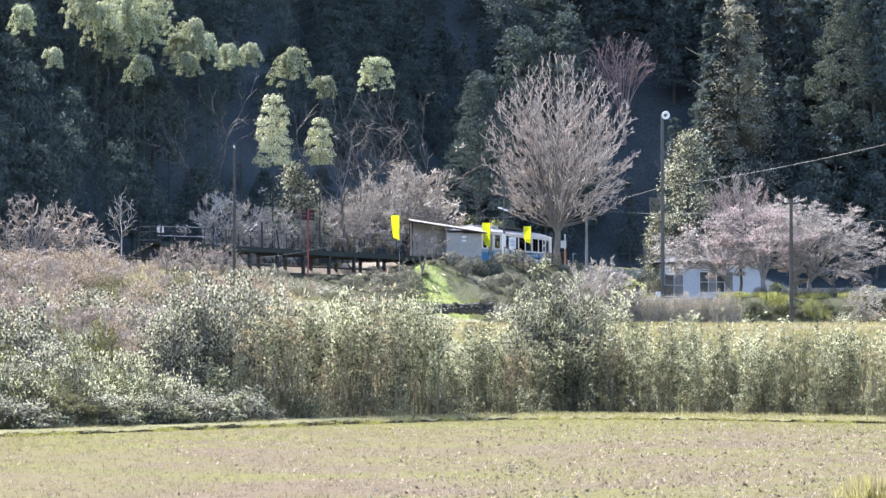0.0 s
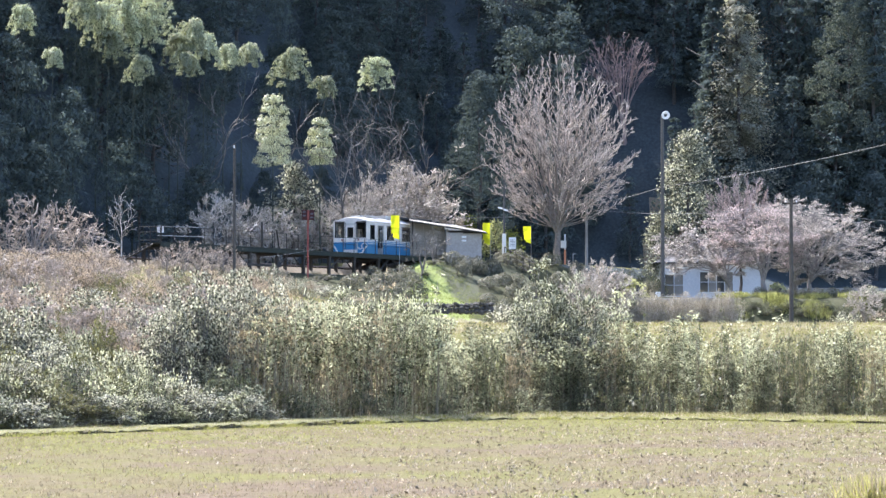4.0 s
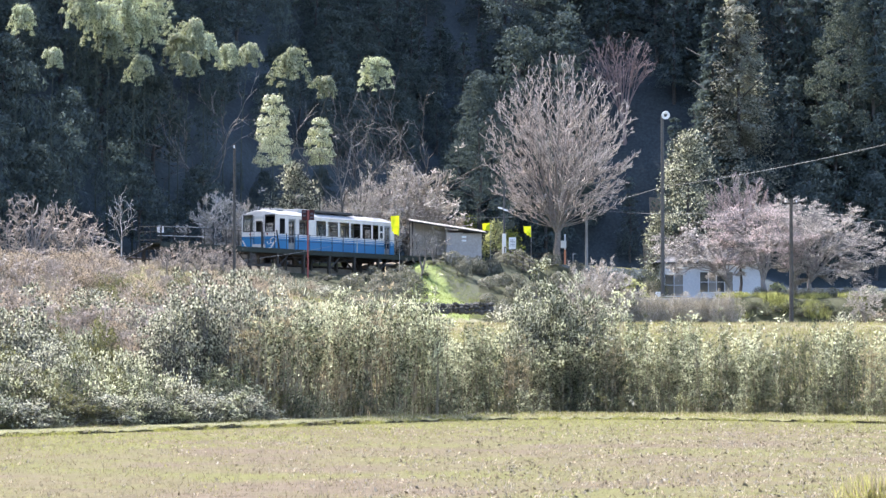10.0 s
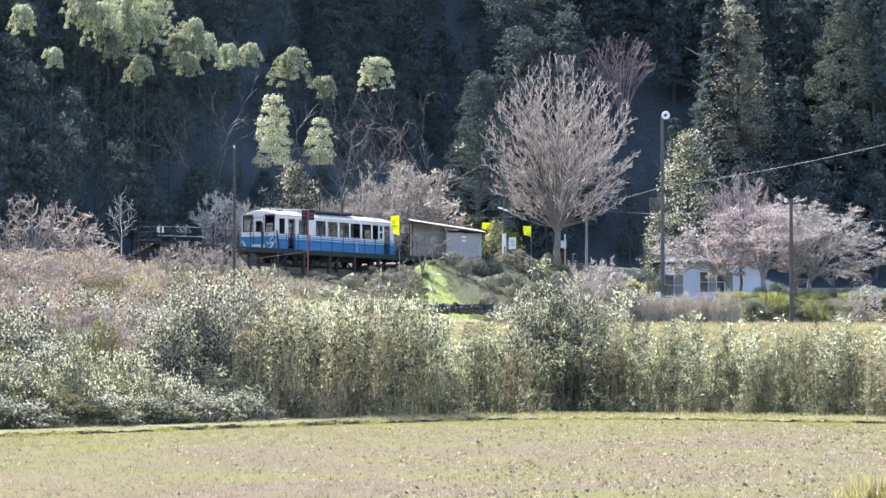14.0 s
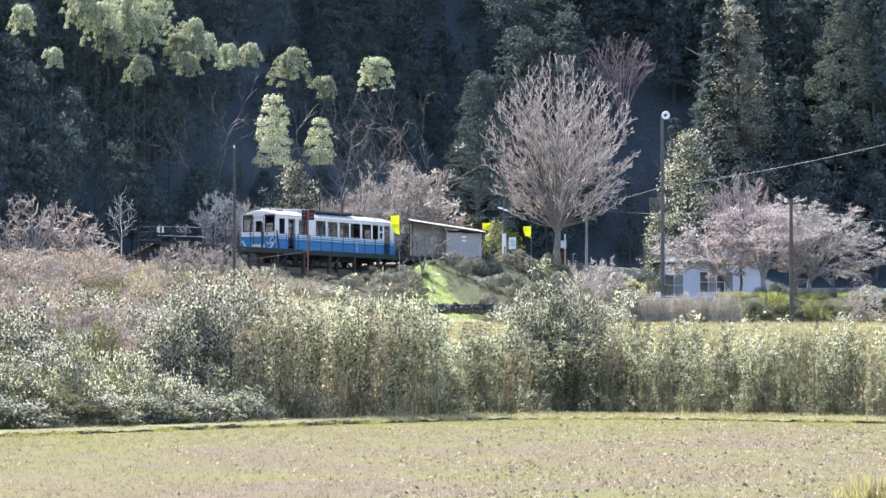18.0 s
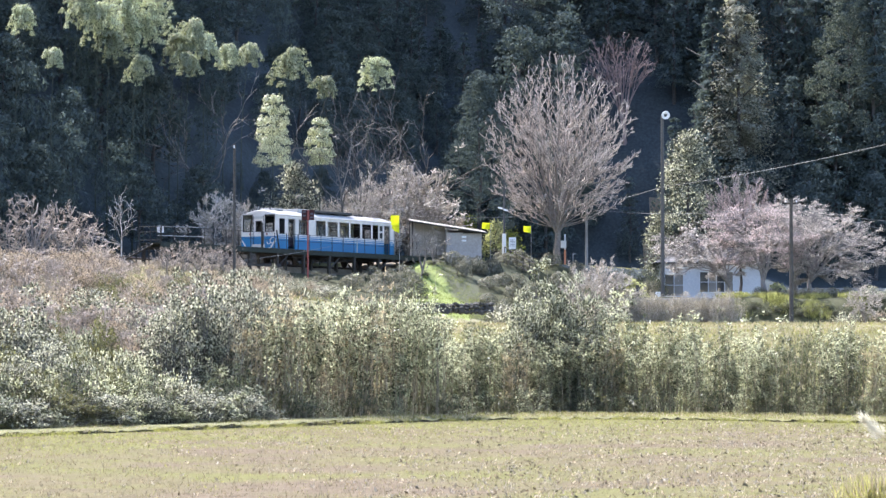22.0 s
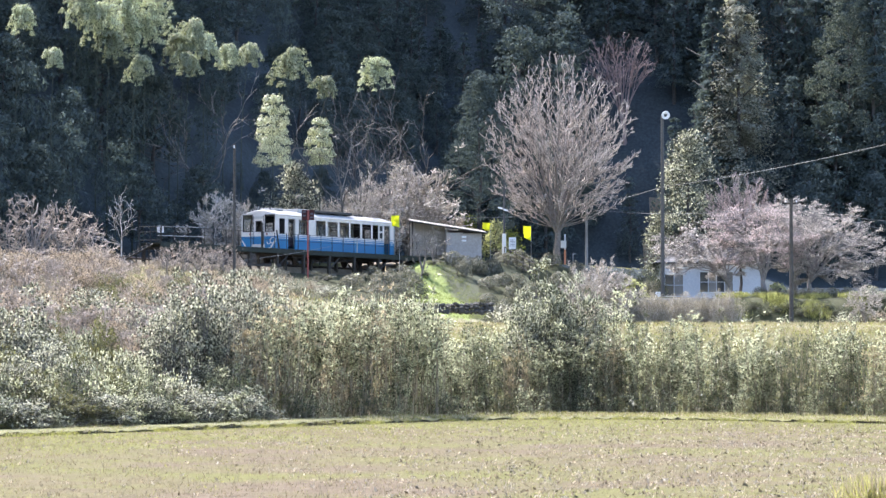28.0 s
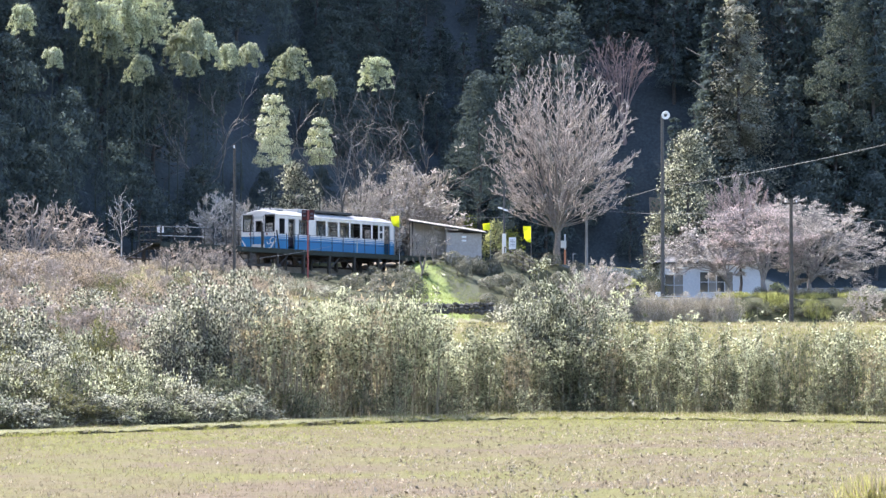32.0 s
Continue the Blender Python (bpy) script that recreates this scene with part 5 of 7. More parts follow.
        bev("pilot_plate", (0.08, 1.0, 0.42), M["interior"], car, (x0 - sg * 0.03, 0, 1.06), 0.02, "pale buffer plate")
        for a, b, z0, z1, kind in wins:
            e = new("end_window")
            e.parent = car
            f, g = Soup(), Soup()
            xa = x0 + sg * 0.05
            for ya, yb, za, zb in ((a, b, z0, z0 + 0.05), (a, b, z1 - 0.05, z1), (a, a + 0.05, z0, z1), (b - 0.05, b, z0, z1)):
                box(f, xa - 0.05, xa + 0.05, ya, yb, za, zb)
            solid("window_frame", f, M["rubber"], e)
            box(g, xa - 0.005, xa + 0.005, a, b, z0, z1)
            solid("pane", g, M["glass"], e).visible_shadow = False
            if kind == "front":
                rod("wiper", (x0 - sg * 0.02, (a + b) / 2, z0), (x0 - sg * 0.02, (a + b) / 2 + 0.25, z0 + 0.5), 0.012, 0.01, M["rubber"], e, 4)
        dl = Soup()
        for ya in (-0.40, 0.37):
            box(dl, *sorted((x0 - sg * 0.015, x0)), ya, ya + 0.03, 1.0, 3.2)
        solid("gangway_door_seam", dl, M["rubber"], car)
        bev("destination_box", (0.06, 0.7, 0.16), M["interior"], car, (x0 + sg * 0.0, 0, 3.06), 0.01, "pale destination indicator")
        # cab bulkhead with doorway
        cb = Soup()
        xb = x0 + sg * 1.35
        for ya, yb, za, zb in ((-y + 0.08, -0.30, FLOOR, 3.2), (0.30, y - 0.08, FLOOR, 3.2), (-0.30, 0.30, 2.75, 3.2)):
            box(cb, xb - 0.02, xb + 0.02, ya, yb, za, zb)
        # Black partition colour stands for the dimness inside the cab.
        solid("cab_bulkhead", cb, M["under"], car, "cab partition in black, standing for the dim cab")
        bev("driving_desk", (0.5, 0.9, 0.35), M["under"], car, (x0 + sg * 0.5, -sg * 0.8, 1.75), 0.04)
    # roof gear
    bev("roof_cooler", (5.2, 1.7, 0.16), M["roof_dark"], car, (8.4, -0.1, CROWN + 0.07), 0.04, "long dark roof cooling unit")
    bev("roof_vent", (1.0, 1.3, 0.14), M["roof_white"], car, (1.7, 0, CROWN + 0.04), 0.04, "white roof vent cover")
    bev("roof_unit", (1.5, 1.5, 0.24), M["roof_white"], car, (4.7, 0, CROWN + 0.05), 0.05, "white roof unit")
    for x in (11.6, 13.2):
        bev("roof_vent", (0.5, 0.5, 0.12), M["roof_dark"], car, (x, -0.2, CROWN + 0.05), 0.03)
    rod("horn", (0.9, -0.5, CROWN + 0.02), (0.6, -0.5, CROWN + 0.06), 0.03, 0.07, M["steel"], car, 8)
    # long seats and grab rails
    for sd in (-1, 1):
        bev("bench_seat", (8.4, 0.5, 0.2), M["seat"], car, (9.3, sd * 1.0, FLOOR + 0.52), 0.05)
        bev("bench_back", (8.4, 0.12, 0.5), M["seat"], car, (9.3, sd * 1.2, FLOOR + 0.85), 0.04)
        rod("grab_rail", (3.2, sd * 0.75, 2.85), (14.0, sd * 0.75, 2.85), 0.02, 0.02, M["steel"], car, 6)
    for x in (4.6, 8.0, 11.5, 14.1):
        for sd in (-1, 1):
            rod("stanchion", (x, sd * 0.72, FLOOR + 0.1), (x, sd * 0.72, 3.2), 0.02, 0.02, M["steel"], car, 6)
    # underframe
    for x, l in ((5.0, 1.6), (7.4, 2.2), (10.0, 1.8)):
        bev("engine_box", (l, 2.1, 0.45), M["under"], car, (x, 0, 0.58), 0.04)
    wheels = []
    for bx in (2.9, 13.4):
        bg = bev("bogie_frame", (2.6, 1.9, 0.22), M["under"], car, (bx, 0, 0.55), 0.04)
        for wx in (-0.9, 0.9):
            w = new("wheelset")
            w.parent = car
            w.location = (bx + wx, 0, 0.38)
            rod("axle", (0, -0.7, 0), (0, 0.7, 0), 0.07, 0.07, M["rail"], w, 10)
            for sd in (-1, 1):
                rod("wheel", (0, sd * 0.56 - 0.06, 0), (0, sd * 0.56 + 0.06, 0), 0.38, 0.38, M["rail"], w, 24)
                rod("hub", (0, sd * 0.64, 0), (0, sd * 0.66 + 0.02 * sd, 0), 0.14, 0.12, M["under"], w, 6)
            wheels.append((w, bx + wx))
    return car, doors, wheels


railcar, train_doors, train_wheels = build_train()


# ---------- white house with tiled roof ----------
def build_house():
    D = 227.0
    a, b = (16.31, 227.00, 6.27), (23.63, 227.00, 6.27)
    cx, z0 = (a[0] + b[0]) / 2, a[2] - 0.1
    W = b[0] - a[0]
    H = 8.87 - z0
    e = group_of("house", pose(cx, D, z0), "low white house with grey tiled hipped roof", "house")
    dep = 6.0
    wins = [(16.52 - cx, 17.87 - cx, 6.43 - z0, 8.03 - z0, 2),
            (19.13 - cx, 21.57 - cx, 6.73 - z0, 8.20 - z0, 4)]
    # clapboard front wall, board by board round the openings
    wall = Soup()
    nb = 14
    for k in range(nb):
        za, zb = -0.3 + (H + 0.3) * k / nb, -0.3 + (H + 0.3) * (k + 1) / nb
        cuts, last = [], -W / 2
        for x0, x1, wz0, wz1, _ in wins:
            if zb > wz0 + 0.02 and za < wz1 - 0.02:
                cuts.append((last, x0))
                last = x1
        cuts.append((last, W / 2))
        for c0, c1 in cuts:
            if c1 - c0 > 0.01:
                box(wall, c0, c1, -0.006 * (k % 2) - 0.01, 0.14, za, zb)
    solid("front_wall", wall, M["white_wall"], e)
    bev("back_wall", (W, 0.15, H + 0.3), M["white_wall"], e, (0, dep, H / 2 - 0.15), 0.01)
    for sx in (-1, 1):
        bev("side_wall", (0.15, dep - 0.2, H + 0.3), M["white_wall"], e, (sx * (W / 2 - 0.08), dep / 2, H / 2 - 0.15), 0.01)
    bev("plinth", (W + 0.1, 0.3, 0.25), M["concrete"], e, (0, -0.06, -0.02), 0.02)
    bev("eaves_board", (W + 1.0, 0.06, 0.14), M["wood_dark"], e, (0, -0.5, H + 0.02), 0.01)
    for x0, x1, wz0, wz1, n in wins:
        w = new("window")
        w.parent = e
        f = Soup()
        t = 0.05
        for xa, xb, za, zb in ((x0 - t, x1 + t, wz0 - t, wz0), (x0 - t, x1 + t, wz1, wz1 + t), (x0 - t, x0, wz0, wz1), (x1, x1 + t, wz0, wz1)):
            box(f, xa, xb, -0.05, 0.03, za, zb)
        for k in range(1, n):
            xm = x0 + (x1 - x0) * k / n
            box(f, xm - 0.025, xm + 0.025, -0.03, 0.03, wz0, wz1)
        zm = wz0 + (wz1 - wz0) * 0.5
        box(f, x0, x1, -0.02, 0.02, zm - 0.02, zm + 0.02)
        solid("window_frame", f, M["white_sign"], w)
        for k in range(n):
            g = Soup()
            xa, xb = x0 + (x1 - x0) * k / n, x0 + (x1 - x0) * (k + 1) / n
            box(g, xa, xb, 0.035, 0.045, wz0, wz1)
            solid("pane", g, M["dark_glass"] if k % 2 == 0 else M["curtain"], w)
    # hipped roof laid in tile courses
    rb, top = H + 0.05, H + 1.55
    ov = 0.55
    s = Soup()
    n = 12
    for k in range(n):
        t0, t1 = k / n, (k + 1) / n
        for tt0, tt1, lift in ((t0, t1 + 0.02, 0.03),):
            def ringpt(t, dz):
                hx = (W / 2 + ov) - (dep / 2 + ov - 0.05) * t * 0.95
                y0, y1 = -ov + (dep / 2 + ov) * t, dep + ov - (dep / 2 + ov) * t
                z = rb + (top - rb) * t + dz
                return [(-hx, y0, z), (hx, y0, z), (hx, y1, z), (-hx, y1, z)]
            v = ringpt(tt0, lift) + ringpt(min(1, tt1), 0.0) + ringpt(tt0, -0.02)
            q = [(i, (i + 1) % 4, (i + 1) % 4 + 4, i + 4) for i in range(4)] + [(i + 8, (i + 1) % 4 + 8, (i + 1) % 4, i) for i in range(4)]
            s.add(v, q)
    for k in range(40):
        x = -(W / 2 + ov) + (W + 2 * ov) * (k + 0.5) / 40
        t = min(1.0, max(0.02, ((W / 2 + ov) - abs(x)) / (dep / 2 + ov)))
        tubes(s, [(x, -ov, rb + 0.04)], [(x, -ov + (dep / 2 + ov) * t, rb + (top - rb) * t + 0.04)], 0.05, 0.05, 4)
    solid("roof", s, M["roof_tile"], e)
    bev("ridge", (W - dep + 0.9, 0.3, 0.25), M["roof_tile"], e, (0, dep / 2, top + 0.08), 0.06)
    bev("downpipe", (0.08, 0.08, H), M["white_sign"], e, (-W / 2 + 0.05, -0.06, H / 2), 0.02)


build_house()


def build_yard():
    """Retaining wall of the house yard, roadside wall and the stone edge of the grass bank."""
    rng = random.Random(4)
    a, b = (11.75, 204.00, 5.23), (19.49, 204.00, 5.23)
    e = group_of("yard_wall", pose(a[0], 204.2, 4.0), "low weathered concrete retaining wall of the yard", "wall", kind="structure")
    L = b[0] - a[0]
    n = 6
    for k in range(n):
        bev("wall_panel", (L / n - 0.02, 0.3, 1.75), M["concrete"], e, (L / n * (k + 0.5), 0, 0.85), 0.02)
        bev("coping", (L / n - 0.01, 0.9, 0.14), M["concrete"], e, (L / n * (k + 0.5), 0.28, 1.80), 0.02)
    a, b = (26.25, 232.00, 7.04), (36.78, 232.00, 6.87)
    e = group_of("road_wall", pose(a[0], 232.0, float(ground(a[0] + 3, 232.0))), "pale concrete road edge with low parapet", "wall", kind="structure")
    L = b[0] - a[0]
    hz = a[2] - float(ground(a[0] + 3, 232.0))
    for k in range(5):
        bev("parapet", (L / 5 - 0.02, 0.3, 0.35), M["concrete"], e, (L / 5 * (k + 0.5), 0, hz - 0.1), 0.02)
        bev("wall_panel", (L / 5, 0.25, hz + 0.5), M["stone"], e, (L / 5 * (k + 0.5), 0.06, (hz - 0.5) / 2), 0.02)
    a, b = (-2.57, 193.00, 4.79), (3.14, 193.00, 4.79)
    e = group_of("stone_edging", pose(a[0], 193.2, a[2]), "dark rough stone edging below the grass bank", "wall", kind="structure")
    x = 0.0
    L = b[0] - a[0]
    while x < L:
        w = rng.uniform(0.2, 0.4)
        for row in range(3):
            bm = bmesh.new()
            bmesh.ops.create_icosphere(bm, subdivisions=1, radius=0.5)
            for v in bm.verts:
                v.co *= rng.uniform(0.72, 1.25)
            me = bpy.data.meshes.new("stone")
            bmesh.ops.scale(bm, vec=(w * 1.5, 0.5, 0.34), verts=bm.verts)
            bm.to_mesh(me)
            bm.free()
            me.materials.append(M["stone"])
            piece("stone", me, e, m=pose(x + w / 2, rng.uniform(-0.1, 0.1) + row * 0.12, rng.uniform(0.0, 0.1) + row * 0.2, rng.uniform(-25, 25), rng.uniform(-25, 25), rng.uniform(-40, 40)))
        x += w


build_yard()


# ---------- the great bare fan-shaped tree ----------
def build_fan_tree():
    x, y = 8.55, 228.0
    g = float(ground(x, y))
    t, tw, ends, limbs = radiate(11, (0, 0, 11.0 - g), (0.1, 0, 17.5 - g), (5.95, 5.4, 7.1), 160, ("bark_limb", "bark_fan"), low=-0.72, bow=0.05, sec=15, ter=3, spur=2, thick=0.085, fine=0.0135, rise=0.28, ratio=0.18, stems=13, wob=0.03, stem_low=-0.7, stem_out=0.5, slant=(0.3, 0.9), reach=0.88, bole=1.5)
    plant_pair("bare_tree", x, y, (t, tw), "great leafless fan-shaped tree with pale twigs", "tree", limbs=limbs)


build_fan_tree()


# ---------- cherry trees in blossom ----------
def build_cherries():
    # foot, fork height, middle of the crown from the foot, its radii, petals
    spots = [((20.15, 213.0), 1.0, (-1.6, 0, 3.3), (4.3, 3.4, 2.2), "blossom", 5, 30), ((22.3, 212.0), 1.3, (-0.3, 0, 4.4), (4.2, 3.6, 2.8), "blossom_pink", 6, 32),
             ((25.65, 214.0), 1.2, (1.3, 0, 3.6), (4.4, 3.6, 3.4), "blossom", 19, 40), ((25.0, 216.5), 2.4, (0.0, 0, 5.4), (2.8, 2.8, 2.2), "blossom", 23, 18)]
    for (x, y), fork, mid, rad, mat, seed, limbs in spots:
        t, tw, ends, lm = radiate(seed, (mid[0] * 0.1, 0, fork), mid, rad, limbs, ("bark_cherry", "bark_cherry"), low=-0.88, bow=-0.06, sec=15, ter=5, spur=2, thick=0.095, fine=0.012, rise=0.02, ratio=0.42, flat=0.42, wob=0.11)
        rng = np.random.default_rng(seed)
        s = Soup()
        keep = ends[rng.uniform(size=len(ends)) < 0.5]
        p = np.repeat(keep, 3, 0)
        p = p + rng.normal(size=p.shape) * np.array([0.08, 0.08, 0.04])
        leaves(s, p, rng.normal(size=p.shape), 0.07, 0.9, rng)
        plant_pair("cherry_tree", x, y, (t, tw, s.mesh("blossom", M[mat])), "spreading cherry tree in pale pink blossom", "tree", parts=("trunk", "twig", "blossom"), limbs=lm)
    # a leafless tree with a reddish brush of twigs behind them
    x, y = 21.35, 219.0
    g = float(ground(x, y))
    t, tw, ends, lm = radiate(29, (0, 0, 9.3 - g), (0.2, 0, 11.9 - g), (3.1, 2.4, 3.3), 38, ("bark_trunk", "bark_rose"), low=0.0, bow=0.04, sec=14, ter=4, spur=2, thick=0.05, fine=0.011, rise=0.5, ratio=0.3)
    plant_pair("bare_tree", x, y, (t, tw), "leafless tree with a reddish brush of twigs behind the cherries", "tree", limbs=lm)


build_cherries()


# ---------- the wooded hillside ----------
def build_forest():
    rng = np.random.default_rng(21)
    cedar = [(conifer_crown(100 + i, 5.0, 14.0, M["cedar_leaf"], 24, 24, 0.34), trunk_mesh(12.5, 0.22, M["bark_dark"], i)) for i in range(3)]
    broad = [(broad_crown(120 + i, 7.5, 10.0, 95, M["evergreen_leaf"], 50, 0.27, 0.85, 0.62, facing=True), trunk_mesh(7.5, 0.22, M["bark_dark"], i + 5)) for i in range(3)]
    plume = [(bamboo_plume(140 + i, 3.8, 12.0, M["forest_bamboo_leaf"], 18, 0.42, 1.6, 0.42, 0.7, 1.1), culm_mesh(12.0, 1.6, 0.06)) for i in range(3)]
    k = 0
    for gx in np.arange(-60, 62, 3.8):
        for gy in np.arange(190, 300, 3.8):
            x, y = gx + rng.uniform(-1.5, 1.5), gy + rng.uniform(-1.5, 1.5)
            q = (x - C0[0]) * ACROSS[0] + (y - C0[1]) * ACROSS[1]
            up = max(-q - 9.5, y - 262)
            ratio = x / y
            # Beyond x 8 the rows above 27 are hidden trees, added to cast shade.
            if up < 1.2 or up > (40 if x > 8 else 27) or abs(ratio) > 0.165:
                continue
            if abs(ratio * 5400 - 318) < 72 and y < 280:
                if y > 269:
                    continue  # a gap in front of the reddish tree
            r = rng.uniform()
            sc = rng.uniform(0.8, 1.2)
            if abs(ratio * 5400 - 318) < 72 and y <= 269:
                sc *= 0.5
            if -0.078 < ratio < 0.005 and up < 7.5:
                sc *= 0.36
            g = float(ground(x, y))
            if ratio < 0.02:
                lit = -0.078 < ratio < 0.005  # the shrubs below stand in the sun
                sc = min(sc, max(0.3 if lit else 0.55, ((16.6 if lit else 20) + 1.43 * (-12 - q) - g - 0.8) / 13.0))
            if ratio < -0.045 and r < 0.5:
                me, name, lab, parts = plume[k % 3], "giant_bamboo", "tall giant bamboo with feathery drooping head", ("foliage", "culm")
            elif r < 0.5:
                me, name, lab, parts = cedar[k % 3], "cedar_tree", "dark green cedar on the shaded hillside", ("crown", "trunk")
            else:
                me, name, lab, parts = broad[k % 3], "evergreen_tree", "dark broadleaved evergreen on the shaded hillside", ("crown", "trunk")
            plant_pair(name, x, y, me, lab, "tree", sc, rng.uniform(0, 360), "hillside wood", parts)
            k += 1


build_forest()


def solo(kind, spot, ztop, w, seed, mat=None, label="", name="", **kw):
    x, y, _ = spot
    g = float(ground(x, y))
    H = ztop - g
    if kind == "plume":
        kw["low"] = 1 - kw.pop("head") / H
        me = (bamboo_plume(seed, w, H, M[mat or "sunlit_bamboo_leaf"], **kw), culm_mesh(H, kw.get("arch", 0.5), 0.07))
        return plant_pair(name or "giant_bamboo", x, y, me, label or "sunlit giant bamboo with feathery head", "bamboo", parts=("foliage", "culm"))
    if kind == "fountain":
        me = (fountain(seed, w, H, M[mat or "sunlit_bamboo_leaf"], **kw), culm_mesh(H, kw.get("arch", 0.5), 0.07))
        return plant_pair(name or "giant_bamboo", x, y, me, label or "sunlit giant bamboo with feathery arching head", "bamboo", parts=("foliage", "culm"))
    if kind == "conifer":
        me = (conifer_crown(seed, w, H, M[mat or "cedar_leaf"], **kw), trunk_mesh(H * 0.9, 0.28, M["bark_dark"], seed))
        return plant_pair(name or "cedar_tree", x, y, me, label or "tall cedar with browned foliage", "tree", parts=("crown", "trunk"))
    me = (broad_crown(seed, w, H, kw.pop("n", 90), M[mat or "evergreen_leaf"], **kw), trunk_mesh(H * 0.8, 0.2, M["bark_dark"], seed))
    return plant_pair(name or "evergreen_tree", x, y, me, label or "dense evergreen tree behind the station", "tree", parts=("crown", "trunk"))


def build_marked_trees():
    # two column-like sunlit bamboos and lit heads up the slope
    solo("plume", (-12.11, 217.00, 14.46), 20.80, 2.5, 31, "sunlit_column_leaf", head=4.7, per=110, leaf=0.16, arch=0.1, lobe=0.40, step=0.66)
    solo("plume", (-8.93, 221.00, 14.69), 19.45, 2.1, 32, "sunlit_column_leaf", head=3.3, per=110, leaf=0.16, arch=0.1, lobe=0.38, step=0.6)
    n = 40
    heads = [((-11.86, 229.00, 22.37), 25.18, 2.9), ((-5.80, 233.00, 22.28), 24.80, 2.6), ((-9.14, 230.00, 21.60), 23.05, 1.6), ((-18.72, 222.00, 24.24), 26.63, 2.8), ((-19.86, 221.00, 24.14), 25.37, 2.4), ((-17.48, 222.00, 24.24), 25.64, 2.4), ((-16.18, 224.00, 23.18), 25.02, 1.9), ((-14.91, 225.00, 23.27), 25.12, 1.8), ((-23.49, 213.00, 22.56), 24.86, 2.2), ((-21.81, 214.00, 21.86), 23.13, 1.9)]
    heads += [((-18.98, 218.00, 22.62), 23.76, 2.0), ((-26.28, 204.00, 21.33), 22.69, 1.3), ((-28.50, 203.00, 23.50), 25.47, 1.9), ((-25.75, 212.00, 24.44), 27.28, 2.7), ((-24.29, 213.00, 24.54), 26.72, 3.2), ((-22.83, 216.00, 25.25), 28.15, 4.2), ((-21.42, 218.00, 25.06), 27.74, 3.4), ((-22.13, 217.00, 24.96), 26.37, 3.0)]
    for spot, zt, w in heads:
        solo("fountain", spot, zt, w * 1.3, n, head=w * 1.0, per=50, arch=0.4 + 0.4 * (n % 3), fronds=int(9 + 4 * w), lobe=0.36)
        n += 1
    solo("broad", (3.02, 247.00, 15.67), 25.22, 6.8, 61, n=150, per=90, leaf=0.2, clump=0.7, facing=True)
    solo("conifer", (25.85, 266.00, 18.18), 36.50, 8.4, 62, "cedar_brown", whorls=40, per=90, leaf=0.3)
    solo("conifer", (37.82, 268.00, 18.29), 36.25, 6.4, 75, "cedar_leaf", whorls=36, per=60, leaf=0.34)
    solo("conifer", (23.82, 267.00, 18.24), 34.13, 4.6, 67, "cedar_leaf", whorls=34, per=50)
    solo("broad", (35.72, 269.00, 18.35), 35.37, 8.5, 63, "lit_evergreen", n=190, per=80, leaf=0.22, clump=0.8, facing=True, label="large evergreen beside tall cedars")
    solo("broad", (18.74, 232.00, 10.99), 19.52, 5.2, 64, "sunlit_evergreen", n=80, per=90, leaf=0.22, label="glossy evergreen tree behind the house")
    solo("broad", (16.52, 231.00, 10.10), 13.01, 2.6, 65, "sunlit_evergreen", n=50, per=80, leaf=0.2, label="glossy evergreen bush behind the pole")
    solo("broad", (-10.9, 222.00, 13.92), 16.4, 4.6, 66, n=70, per=80, leaf=0.22, mat="sunlit_evergreen", label="glossy evergreen bush on the slope")
    solo("broad", (4.28, 246.00, 10.60), 12.97, 2.6, 68, "yellow_leaf", n=36, per=60, leaf=0.18, clump=0.6, low=0.05, name="yellow_shrub", label="bright yellow-green shrub behind the railway")
    solo("broad", (5.68, 247.00, 10.63), 12.37, 2.2, 69, "green_leaf", n=30, per=60, leaf=0.18, clump=0.6, low=0.05, name="green_shrub", label="pale green shrub behind the railway")
    solo("broad", (2.11, 248.00, 12.51), 13.66, 3.0, 70, "green_leaf", n=36, per=60, leaf=0.2, clump=0.6, low=0.05, name="green_shrub", label="pale green shrub behind the shelter roof")
    solo("broad", (13.24, 214.00, 6.36), 7.55, 2.4, 73, "yellow_leaf", n=24, per=60, leaf=0.16, clump=0.5, low=0.0, name="yellow_shrub", label="sunlit yellow-green shrub beside the yard")
    solo("broad", (23.13, 211.00, 6.11), 7.13, 1.3, 76, "yellow_leaf", n=18, per=50, leaf=0.18, clump=0.4, low=0.0, name="yellow_shrub", label="yellow-green shrub beside the house corner")
    solo("broad", (14.64, 216.00, 6.40), 7.40, 1.6, 74, "azalea_leaf", n=20, per=60, leaf=0.12, clump=0.45, low=0.0, name="dark_shrub", label="dark shrub beside the white house")
    # reddish and grey leafless trees in the wood
    x, y = 16.3, 274.0
    g = float(ground(x, y))
    t, tw, _, lm = radiate(71, (0, 0, 22.2 - g), (-0.5, 0, 27.2 - g), (3.9, 3.2, 4.0), 30, ("bark_red", "bark_red"), low=0.05, bow=-0.03, sec=10, ter=4, spur=1, thick=0.08, fine=0.013, rise=0.25, ratio=0.28)
    plant_pair("bare_tree", x, y, (t, tw), "reddish leafless tree on the shaded slope", "tree", limbs=lm)
    spec2 = dict(kids=[3, 3, 3], spread=0.55, ratio=0.6, thin=0.5, wobble=0.2, rise=0.03, limbs=5, elev=(0.5, 1.4), limb=2.4, limb_r=0.45)
    spec2["from"] = 0.6
